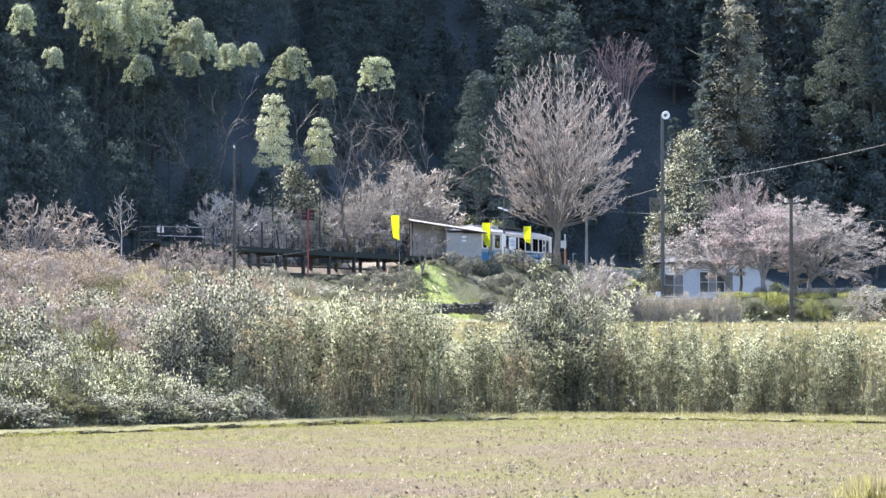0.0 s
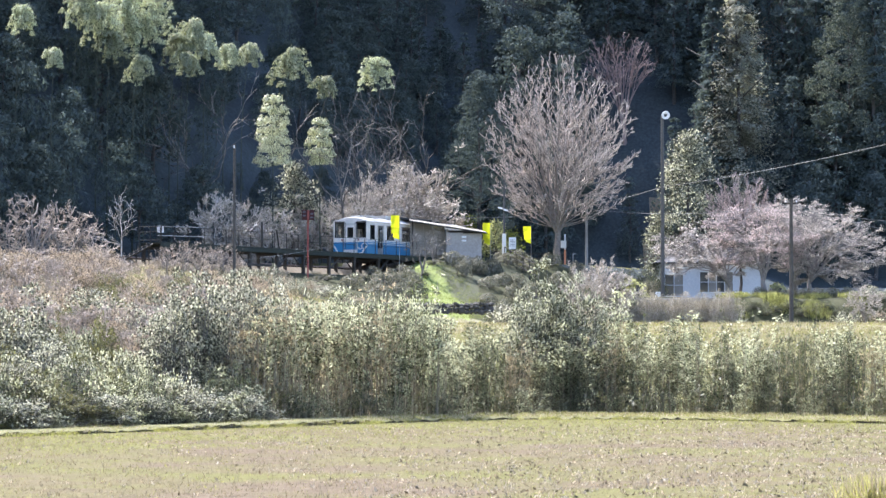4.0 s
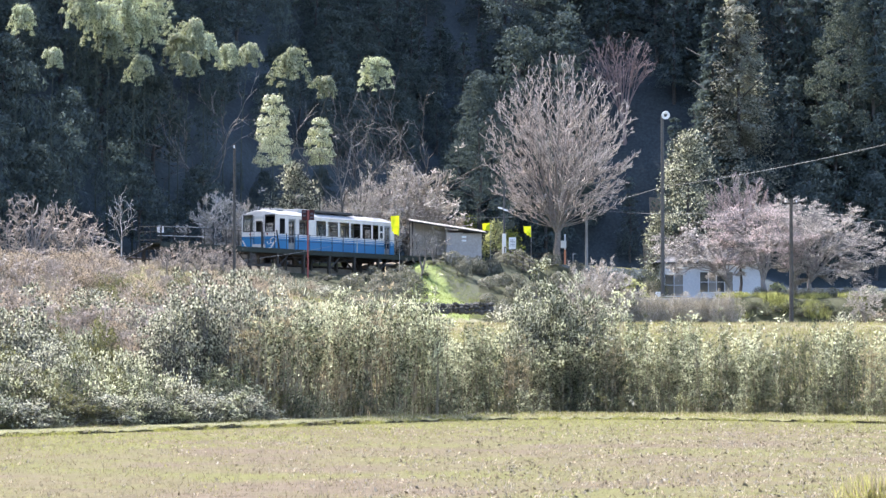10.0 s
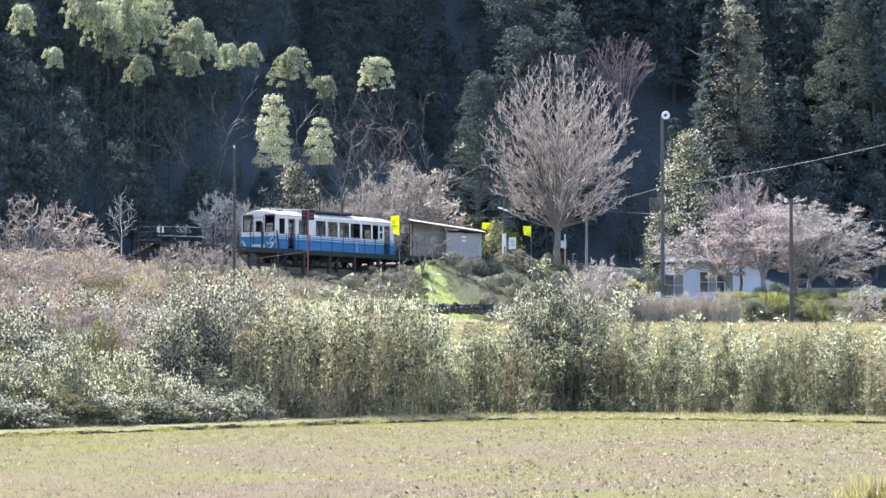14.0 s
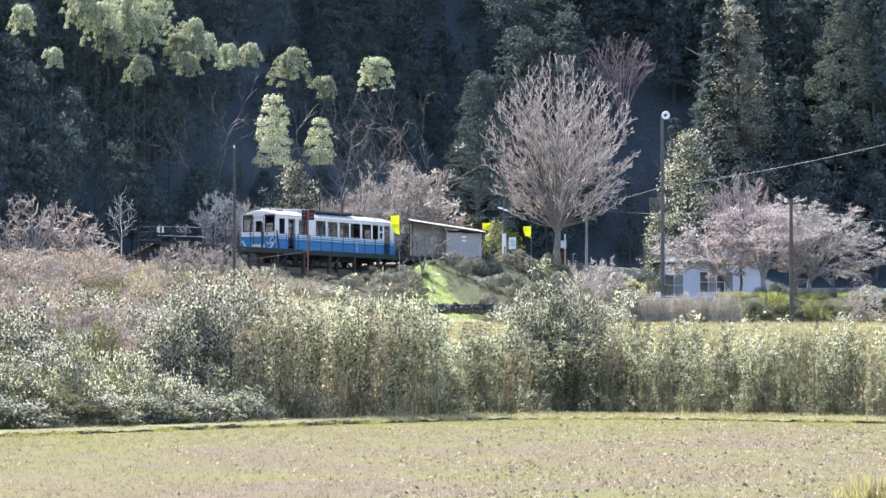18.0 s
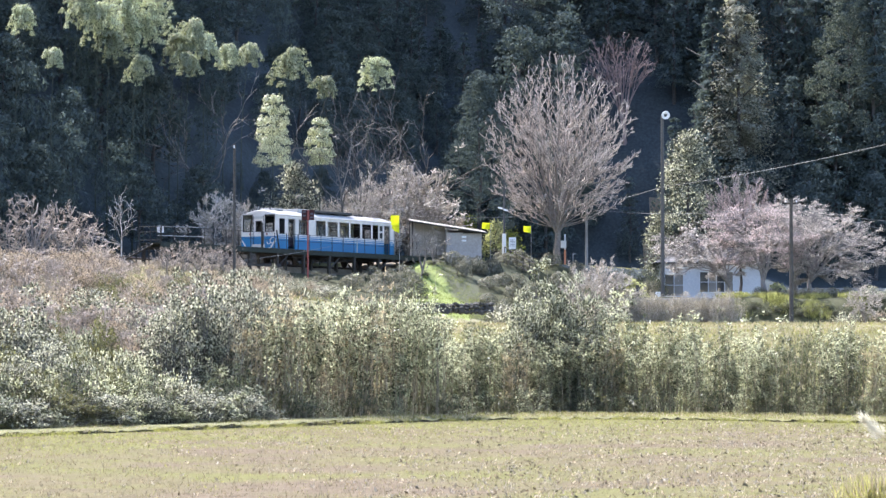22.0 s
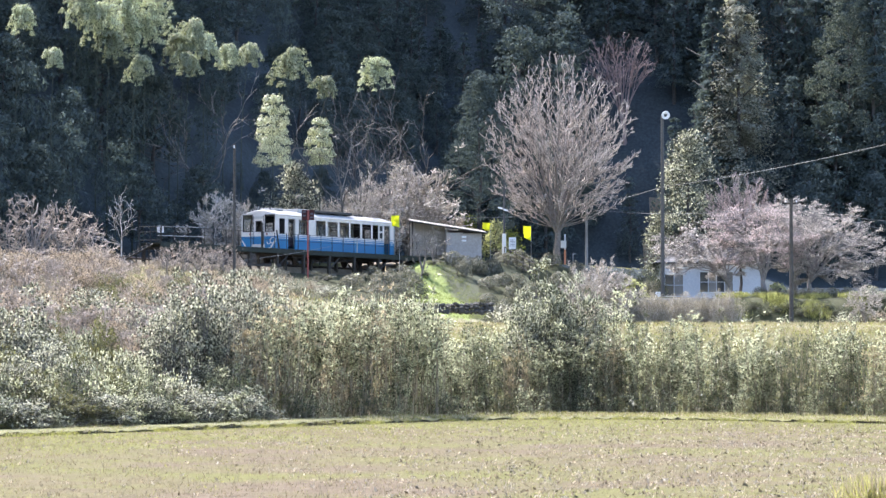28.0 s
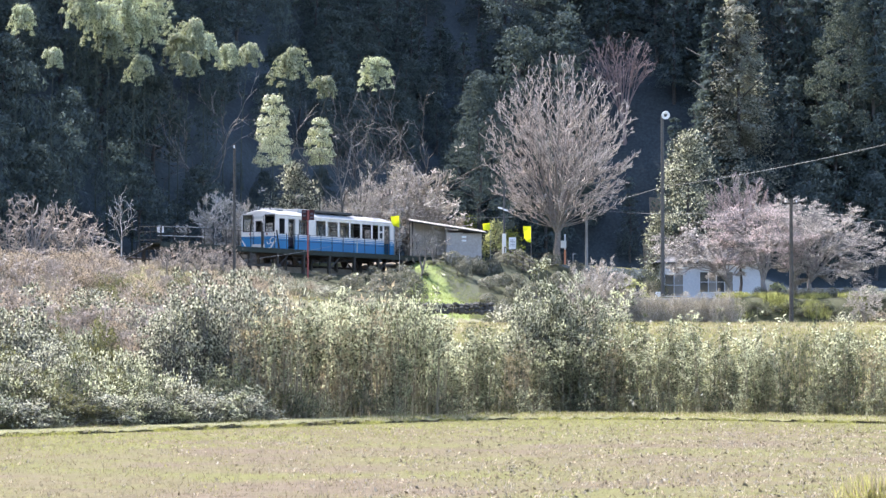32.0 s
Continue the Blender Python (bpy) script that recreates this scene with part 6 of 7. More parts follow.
    for i, (spot, zt) in enumerate((((-17.54, 222.00, 15.15), 21.55), ((-20.98, 199.00, 9.03), 12.65), ((-4.10, 235.00, 18.52), 22.80), ((-1.60, 240.00, 18.86), 23.77), ((-7.23, 224.00, 17.77), 21.31), ((-6.09, 228.00, 16.35), 19.52))):
        t, tw, _, _ = bare_meshes(80 + i, spec2, 3.2, 0.055, 3, mats=("bark_beige", "bark_beige") if i == 1 else ("bark_grey", "bark_grey"), fine=0.018 if i == 1 else 0.011)
        x, y, _z = spot
        g = float(ground(x, y))
        plant_pair("bare_tree", x, y, (t, tw), "small crooked leafless tree in the wood", "tree", (zt - g) / 6.6, 50 * i)


build_marked_trees()


# ---------- bare shrubs and small trees round the platform ----------
def build_bare_shrubs():
    var = []
    for i in range(4):
        t, tw, ends, lm = radiate(200 + i, (0, 0, 0.35), (0, 0, 1.75), (1.75, 1.75, 1.75), 24, ("bark_limb", "bark_beige"), low=-0.65, bow=-0.04, sec=11, ter=4, spur=2, thick=0.06, fine=0.0135, rise=0.12, ratio=0.36, wob=0.16, stems=6)
        rng = np.random.default_rng(i)
        s = Soup()
        p = ends
        leaves(s, p + rng.normal(size=p.shape) * 0.05, rng.normal(size=p.shape), 0.05, 0.6, rng)
        var.append((t, tw, s.mesh("foliage", M["beige_leaf"]), lm))
    t, tw, ends, lm = radiate(210, (0, 0, 0.35), (0, 0, 1.75), (1.75, 1.75, 1.75), 13, ("bark_limb", "bark_pale"), low=-0.5, bow=-0.04, sec=7, ter=3, spur=1, thick=0.05, fine=0.011, rise=0.12, ratio=0.36, wob=0.16, stems=4)
    thin = (t, tw)
    dry = []
    for i in range(3):
        t, tw, ends, lm_ = radiate(220 + i, (0, 0, 0.3), (0, 0, 1.7), (1.8, 1.8, 1.8), 22, ("bark_limb", "bark_tan"), low=-0.65, bow=-0.06, sec=8, ter=3, spur=1, thick=0.055, fine=0.0115, rise=0.05, ratio=0.4, wob=0.2, stems=6)
        rng = np.random.default_rng(20 + i)
        s = Soup()
        p = ends[::5]
        leaves(s, p + rng.normal(size=p.shape) * 0.05, rng.normal(size=p.shape), 0.05, 0.6, rng)
        dry.append((t, tw, s.mesh("foliage", M["brown_leaf"]), lm_))
    H0 = 3.6
    spots = [((-15.43, 212.40, 9.48), 13.81), ((-14.27, 214.60, 9.55), 13.33), ((-7.74, 226.90, 9.96), 14.38), ((-5.32, 231.50, 10.12), 15.61), ((-9.30, 224.00, 9.87), 13.81), ((-2.72, 236.60, 10.29), 17.53),
             ((-1.15, 239.50, 10.38), 15.72), ((-4.07, 233.80, 10.19), 16.70)]
    spots += [((-13.2, 217.0, 9.6), 12.4), ((-12.1, 219.0, 9.7), 12.9), ((-11.0, 221.0, 9.7), 12.6), ((-10.05, 222.5, 9.8), 13.2), ((-6.9, 226.0, 9.9), 13.6), ((-15.65, 184.00, 7.51), 9.22), ((-16.49, 182.00, 7.45), 8.87), ((-14.89, 186.00, 7.57), 9.12), ((-13.76, 191.00, 7.70), 9.30), ((-14.32, 189.00, 7.65), 8.98), ((-13.09, 193.00, 7.76), 8.65),
             ((-25.53, 190.30, 8.74), 12.63), ((-24.24, 192.70, 8.82), 12.22), ((-23.29, 195.20, 8.91), 11.37), ((-26.64, 188.20, 8.67), 11.05), ((10.67, 205.00, 6.57), 8.63), ((9.44, 203.00, 6.16), 8.19), ((11.37, 204.00, 6.36), 8.07), ((27.76, 201.00, 4.82), 6.86), ((-6.13, 229.90, 10.06), 14.75), ((-1.94, 237.50, 10.32), 16.49)]
    for i, ((x, y, _), zt) in enumerate(spots):
        g = float(ground(x, y))
        brown = x < -12.9 and y < 200
        kind = dry[i % 3] if brown else var[i % 4]
        plant_pair("bare_shrub", x, y, kind[:3], "tangled brown leafless shrub on the dry bank" if brown else "tangled grey leafless shrub with small buds", "shrub", (zt - g) / H0, 77 * i, "leafless shrubs", ("trunk", "twig", "foliage"), limbs=kind[3][-6:])
    for i, (x, y, zt) in enumerate(((-1.45, 214.3, 11.0), (-0.7, 216.6, 11.5))):
        plant_pair("bare_shrub", x, y, thin, "thin leafless shrub before the shelter", "shrub", (zt - float(ground(x, y))) / H0, 140 * i, "leafless shrubs", ("trunk", "twig"), limbs=lm[-4:])


build_bare_shrubs()


# ---------- trimmed azaleas on the bank ----------
def clipped_dome(seed, w, h, mat, n=1500, leaf=0.10):
    """Clipped bush: short stems and a close, slightly lumpy dome of small leaves."""
    rng = np.random.default_rng(seed)
    d = unit(rng.normal(size=(n, 3)))
    d[:, 2] = np.abs(d[:, 2]) * 1.15 - 0.12
    d = unit(d)
    lump = 1 + 0.10 * np.sin(d[:, 0] * 5 + seed) * np.cos(d[:, 1] * 4 + 1) + 0.07 * np.sin(d[:, 2] * 7 + d[:, 0] * 6)
    p = d * (lump * rng.uniform(0.86, 1.04, n))[:, None] * np.array([w / 2, w / 2, h * 0.9]) + np.array([0, 0, h * 0.1])
    s = Soup()
    shingles(s, p, d, rng.normal(size=(n, 3)) + np.array([0, 0, 0.3]), leaf, 0.55, rng, 0.5)
    st = Soup()
    a = rng.uniform(0, 6.28, 12)
    B = np.stack([np.cos(a) * w * 0.3, np.sin(a) * w * 0.3, np.full(12, h * 0.6)], 1)
    tubes(st, B * np.array([0.15, 0.15, 0]) - np.array([0, 0, 0.1]), B, 0.025, 0.012, 4)
    return st.mesh("stems", M["bark_grey"]), s.mesh("leaves", M[mat])


def build_azaleas():
    rng = np.random.default_rng(44)
    spots = [(798, 217.6, 1.6, 1.0), (820, 217.8, 1.7, 0.9), (845, 218.2, 1.6, 1.1), (715, 213.5, 1.9, 1.0), (736, 205.0, 1.7, 1.5), (690, 209.0, 1.4, 1.1), (880, 203.0, 1.8, 1.3), (700, 207.0, 1.7, 1.2), (672, 206.0, 1.6, 1.1), (725, 211.0, 1.8, 1.2), (660, 210.0, 1.2, 0.9)]
    # clipped bushes over the slope, but for the open grass and the shelter's footing
    for q in np.arange(4.8, 13.5, 2.0):
        for s in np.arange(1.0, 27.0, 2.5):
            x, y = C0 + ALONG * (s + rng.uniform(-0.4, 0.4)) + ACROSS * (q + rng.uniform(-0.35, 0.35))
            v = 784 + 5400 * x / y
            if not (792 + (q - 5) * 12 < v < 1030 or 560 < v < 715 and q > 6) or abs(x - 1.5) < 1.9 and abs(y - 221) < 3.2:
                continue
            spots.append((v, y, rng.uniform(1.1, 1.8), rng.uniform(0.7, 1.15)))
    spots += [(px, 209.0 + (px % 3) * 0.5, 1.2, 0.7) for px in range(1345, 1520, 26)]
    var = [clipped_dome(300 + i, 1.6, 1.1, "azalea_leaf") for i in range(3)]
    for i, (px, d, w, h) in enumerate(spots):
        x, y = (px - 784) / 5400 * d, d
        st, lf = var[i % 3]
        plant_pair("azalea_bush", x, y, (st, lf), "rounded trimmed azalea bush on the grass bank", "bush", w / 1.6, 63 * i, "trimmed azaleas", ("stem", "foliage"), scale_z=h / 1.1)


build_azaleas()


# ---------- thicket between field and terrace ----------
sway = []


def build_thicket():
    rng = np.random.default_rng(9)
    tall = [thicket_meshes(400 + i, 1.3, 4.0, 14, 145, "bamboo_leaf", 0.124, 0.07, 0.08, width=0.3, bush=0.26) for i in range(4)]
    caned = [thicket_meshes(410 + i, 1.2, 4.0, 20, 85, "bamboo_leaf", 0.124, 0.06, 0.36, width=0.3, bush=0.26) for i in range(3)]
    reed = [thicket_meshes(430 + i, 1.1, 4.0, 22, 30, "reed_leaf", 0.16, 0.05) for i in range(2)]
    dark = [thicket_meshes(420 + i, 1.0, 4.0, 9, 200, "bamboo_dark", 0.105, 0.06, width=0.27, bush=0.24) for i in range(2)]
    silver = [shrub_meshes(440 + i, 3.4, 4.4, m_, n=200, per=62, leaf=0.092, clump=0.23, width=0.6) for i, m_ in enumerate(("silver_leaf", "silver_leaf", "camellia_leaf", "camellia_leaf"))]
    k = 0
    profile_x = [-200, 0, 120, 250, 270, 330, 430, 450, 520, 590, 640, 700, 745, 800, 880, 950, 1040, 1120, 1250, 1400, 1568, 1800]
    profile_y = [640, 640, 625, 620, 625, 620, 575, 530, 515, 506, 502, 508, 545, 570, 575, 580, 575, 560, 570, 576, 568, 568]
    for row in range(2):
        for px in (np.arange(-30, 1600, 23) if row == 0 else np.concatenate([np.arange(-30, 450, 44), np.arange(450, 730, 74), np.arange(730, 890, 20), np.arange(890, 1600, 34)])):
            u = (px + rng.uniform(-13, 13) - 784) / 5400
            y = 100.0
            for _ in range(8):
                y = float(berm_y(u * y)) + (3.5 + row * 3.2) * float(berm_k(u * y))
            y += rng.uniform(-0.4, 0.4)
            x = u * y
            g = float(ground(x, y))
            top = np.interp(px, profile_x, profile_y) + rng.normal() * 22 + 4 + (14 if row == 0 else 0)
            zt = 2.4 + (620 - top) / 5400 * y
            h = max(1.2, (zt - g) * 1.14)
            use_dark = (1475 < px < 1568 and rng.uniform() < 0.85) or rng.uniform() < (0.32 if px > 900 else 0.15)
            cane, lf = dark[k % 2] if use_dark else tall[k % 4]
            if rng.uniform() < (0.38 if 450 < px < 720 else 0.12):
                cane, lf = reed[k % 2]
            if row == 0 and not use_dark and rng.uniform() < (0.6 if 470 < px < 770 else 0.4):
                cane, lf = caned[k % 3]
            turn = rng.uniform(0, 360)
            if px < 470 and k % 3:
                k += 1
                continue
            e = plant_pair("dwarf_bamboo", x, y, (cane, lf), "tall clump of grey-green dwarf bamboo swaying in the wind", "bamboo", max(0.8, min(1.15, h / 3.6)), turn, "bamboo thicket", ("cane", "foliage"), scale_z=h / 4.0)
            sway.append((e, x, y, g, turn, rng.uniform(0, 6.28)))
            k += 1
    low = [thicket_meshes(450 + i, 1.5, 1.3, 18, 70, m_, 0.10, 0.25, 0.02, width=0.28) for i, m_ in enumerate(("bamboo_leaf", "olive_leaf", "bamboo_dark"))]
    for px in np.concatenate([np.arange(-30, 450, 48), np.arange(450, 1600, 41)]):
        u = (px + rng.uniform(-9, 9) - 784) / 5400
        y = 100.0
        for _ in range(8):
            y = float(berm_y(u * y)) + 2.8 * float(berm_k(u * y))
        y += rng.uniform(-0.3, 0.4)
        k += 1
        plant_pair("bamboo_grass", u * y, y, low[k % 3], "low grey-green bamboo grass at the thicket foot", "bamboo", rng.uniform(0.6, 1.1), rng.uniform(0, 360), "bamboo thicket", ("cane", "foliage"), scale_z=rng.uniform(0.6, 1.1) * (1.7 if px < 460 else 1.0))
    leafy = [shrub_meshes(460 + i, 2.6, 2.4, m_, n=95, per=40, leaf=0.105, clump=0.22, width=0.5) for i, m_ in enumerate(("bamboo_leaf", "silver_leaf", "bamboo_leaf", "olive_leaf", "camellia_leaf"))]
    for row, (dd, lo, hi, st_) in enumerate(((2.2, 680, 722, 19), (3.2, 640, 690, 24), (5.2, 590, 650, 31), (8.5, 550, 610, 38), (13.0, 505, 570, 40))):
        for px in np.arange(-20, (470, 450, 262, 230, 190)[row], st_):
            u = (px + rng.uniform(-9, 9) - 784) / 5400
            y = 100.0
            for _ in range(8):
                y = float(berm_y(u * y)) + dd * float(berm_k(u * y))
            x = u * y
            g = float(ground(x, y))
            h = max(0.5, 2.4 + (620 - rng.uniform(lo, hi)) / 5400 * y - g)
            st, lf = leafy[int(rng.choice((1, 3, 3, 4) if px < 170 else (0, 2, 1) if row < 2 else (0, 1, 3, 4)))]
            plant_pair("leafy_shrub", x, y, (st, lf), "tangled grey-green leafy shrub on the thicket bank", "shrub", rng.uniform(0.6, 1.0), rng.uniform(0, 360), "bank shrubs", ("stem", "foliage"), scale_z=h / 2.4)
    for px in np.arange(395, 745, 19):
        u = (px + rng.uniform(-8, 8) - 784) / 5400
        y = 100.0
        for _ in range(8):
            y = float(berm_y(u * y)) + rng.uniform(8.2, 10.0) * float(berm_k(u * y))
        x = u * y
        g = float(ground(x, y))
        h = max(0.9, 2.4 + (620 - rng.uniform(494, 520)) / 5400 * y - g)
        st, lf = leafy[1 if px < 540 else 0]
        plant_pair("leafy_shrub", x, y, (st, lf), "tangled grey-green leafy shrub on the thicket bank", "shrub", rng.uniform(0.7, 0.95), rng.uniform(0, 360), "bank shrubs", ("stem", "foliage"), scale_z=h / 2.4)
    for px, top, w, dd in ((335, 494, 3.6, 5.4), (290, 540, 2.6, 5.0), (385, 503, 3.0, 5.8), (430, 500, 2.6, 6.2), (465, 490, 2.4, 7.2), (375, 555, 2.6, 4.8), (970, 495, 3.2, 5.8), (930, 530, 2.6, 5.2), (1020, 515, 2.8, 5.8), (1050, 545, 2.2, 5.2), (985, 560, 2.6, 4.8), (130, 640, 2.0, 3.4), (20, 520, 3.6, 8.0), (30, 640, 2.4, 3.6), (75, 600, 2.6, 5.4)):
        u = (px - 784) / 5400
        y = 100.0
        for _ in range(8):
            y = float(berm_y(u * y)) + dd * float(berm_k(u * y))
        x = u * y
        g = float(ground(x, y))
        h = 1.2 * (2.4 + (620 - top) / 5400 * y - g)
        st, lf = silver[k % 2 + (2 if px > 900 else 0)]
        plant_pair("evergreen_shrub", x, y, (st, lf), "large glossy silver-green evergreen shrub", "shrub", w / 3.4, 50 * k, "", ("stem", "foliage"), scale_z=h / 4.4)
        k += 1


build_thicket()


# ---------- dry brush on the left bank ----------
def build_brush():
    rng = np.random.default_rng(17)
    brown = [shrub_meshes(500 + i, 2.4, 1.8, "brown_leaf", n=34, per=34, leaf=0.18, clump=0.36, width=0.25) for i in range(2)]
    dusky = [shrub_meshes(530 + i, 2.4, 1.8, "silver_leaf", n=40, per=44, leaf=0.14, clump=0.38, width=0.4) for i in range(2)]
    olive = [shrub_meshes(510 + i, 2.4, 1.8, "olive_leaf", n=40, per=42, leaf=0.14, clump=0.36, width=0.3) for i in range(2)]
    twig = [twig_shrub_meshes(520 + i, 2.2, 2.0, ("bark_tan", "bark_tan"))[:2] for i in range(2)]
    for i in range(290):
        y = rng.uniform(122, 190)
        px = rng.uniform(-30, 470)
        x = (px - 784) / 5400 * y
        q = (x - C0[0]) * ACROSS[0] + (y - C0[1]) * ACROSS[1]
        if q < 4.5:
            continue
        small = 0.5 if 235 < px < 430 and q < 14 else 1.0
        r = rng.uniform()
        me, name, lab, cat, parts = ((brown[i % 2], "dry_shrub", "withered brown shrub on the dry bank", "shrub", ("stem", "foliage")) if r < 0.42 else
                                     (twig[i % 2], "bare_shrub", "tangled pale leafless shrub on the dry bank", "shrub", ("stem", "twig")) if r < 0.9 else
                                     (olive[i % 2], "green_shrub", "olive green shrub on the dry bank", "shrub", ("stem", "foliage")))
        plant_pair(name, x, y, me, lab, cat, small * rng.uniform(0.5, 1.0), rng.uniform(0, 360), "bank brush", parts)
    spots = [(px, 185 + (px * 7) % 9, 0.75, 0.4) for px in range(405, 700, 14)]
    spots += [(px, 136 + (px * 5) % 14, 1.15, 1.0) for px in range(150, 245, 20)]
    spots += [(px, 190 + (px - 900) / 20, 1.15, 0.85) for px in range(900, 1100, 36)]
    spots += [(px, 202.3 + (px % 5), 1.0, 0.6) for px in range(1500, 1568, 22)]
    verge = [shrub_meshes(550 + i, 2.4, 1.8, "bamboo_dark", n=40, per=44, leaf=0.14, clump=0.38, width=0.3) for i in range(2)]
    # Dark growth added for the shadow band at the verge foot.
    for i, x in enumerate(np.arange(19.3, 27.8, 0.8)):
        plant_pair("dark_shrub", x, 204.9 + 0.3 * (i % 3), verge[i % 2], "low dark growth in place of the shadow at the verge foot", "shrub", 0.55, 80 * i, "bank brush", ("stem", "foliage"), scale_z=rng.uniform(0.3, 0.45))
    # Dark shrubs added in place of the wood's shade behind the yard.
    for i, px in enumerate(range(1078, 1180, 13)):
        x, y = (px - 784) / 5400 * 219.5, 219.5 + 0.4 * (i % 3)
        plant_pair("dark_shrub", x, y, verge[i % 2], "dark shrub standing in for shade behind the yard", "shrub", 0.6, 80 * i, "bank brush", ("stem", "foliage"), scale_z=(rng.uniform(7.9, 8.4) - float(ground(x, y))) / 1.6)
    pale = [shrub_meshes(560 + i, 2.0, 1.6, "beige_leaf", "bark_beige", n=80, per=34, leaf=0.085, clump=0.26, width=0.35) for i in range(2)]
    for i, x in enumerate(np.arange(11.2, 19.4, 0.5)):
        plant_pair("bare_shrub", x, 203.4 - 0.35 * (i % 3), pale[i % 2], "low grey leafless brush below the yard wall", "shrub", rng.uniform(0.75, 1.0), 70 * i, "bank brush", ("stem", "foliage"), scale_z=(rng.uniform(5.35, 5.7) - float(ground(x, 203.0))) / 1.05)
    for i, (px, d, w, h) in enumerate(spots):
        x = (px - 784) / 5400 * d
        r = i % 5
        me, name, lab = ((dusky[i % 2], "dark_shrub", "dark evergreen shrub below the station") if r in (0, 2, 3) else (brown[i % 2], "dry_shrub", "withered brown shrub below the station") if r == 1 else (olive[i % 2], "green_shrub", "olive green shrub below the station"))
        plant_pair(name, x, float(d), me, lab, "shrub", w, 61 * i, "bank brush", ("stem", "foliage"), scale_z=h)


build_brush()


def build_under_platform():
    """Dark scrub growing between the platform posts."""
    rng = np.random.default_rng(31)
    me = [shrub_meshes(540 + i, 1.5, 1.2, "azalea_leaf", n=22, per=32, leaf=0.105, clump=0.27, width=0.5) for i in range(2)]
    for i, s in enumerate(np.arange(PLAT0 + 1.0, PLAT1 + 2, 2.7)):
        for q in (4.6 + 0.8 * (i % 2),):
            p = C0 + ALONG * (s + rng.uniform(-0.4, 0.4)) + ACROSS * (q + rng.uniform(-0.2, 0.2))
            room = DECK - 0.55 - float(ground(p[0], p[1]))
            plant_pair("dark_shrub", p[0], p[1], me[i % 2], "dark scrub growing among the platform posts", "shrub", 1.0, rng.uniform(0, 360), "platform scrub", ("stem", "foliage"), scale_z=min(0.7, max(0.3, room / 2.4)) * rng.uniform(0.6, 1.0))


build_under_platform()


# ---------- grass and stubble ----------
def tuft_field(name, label, pts, h, mat, blades, rng, width=0.05, spread=0.12, lean=0.5, lift=0.0):
    s = Soup()
    n = len(pts)
    P = np.repeat(pts, blades, 0) + rng.normal(size=(n * blades, 3)) * np.array([spread, spread, 0.0])
    P[:, 2] = ground(P[:, 0], P[:, 1]) - 0.01 + lift
    d = rng.normal(size=P.shape) * lean
    d[:, 2] = 1.0
    leaves(s, P, d, h, width, rng)
    ob = new(name, s.mesh(name, M[mat]))
    return tagged(ob, label, "grass", kind="stuff")


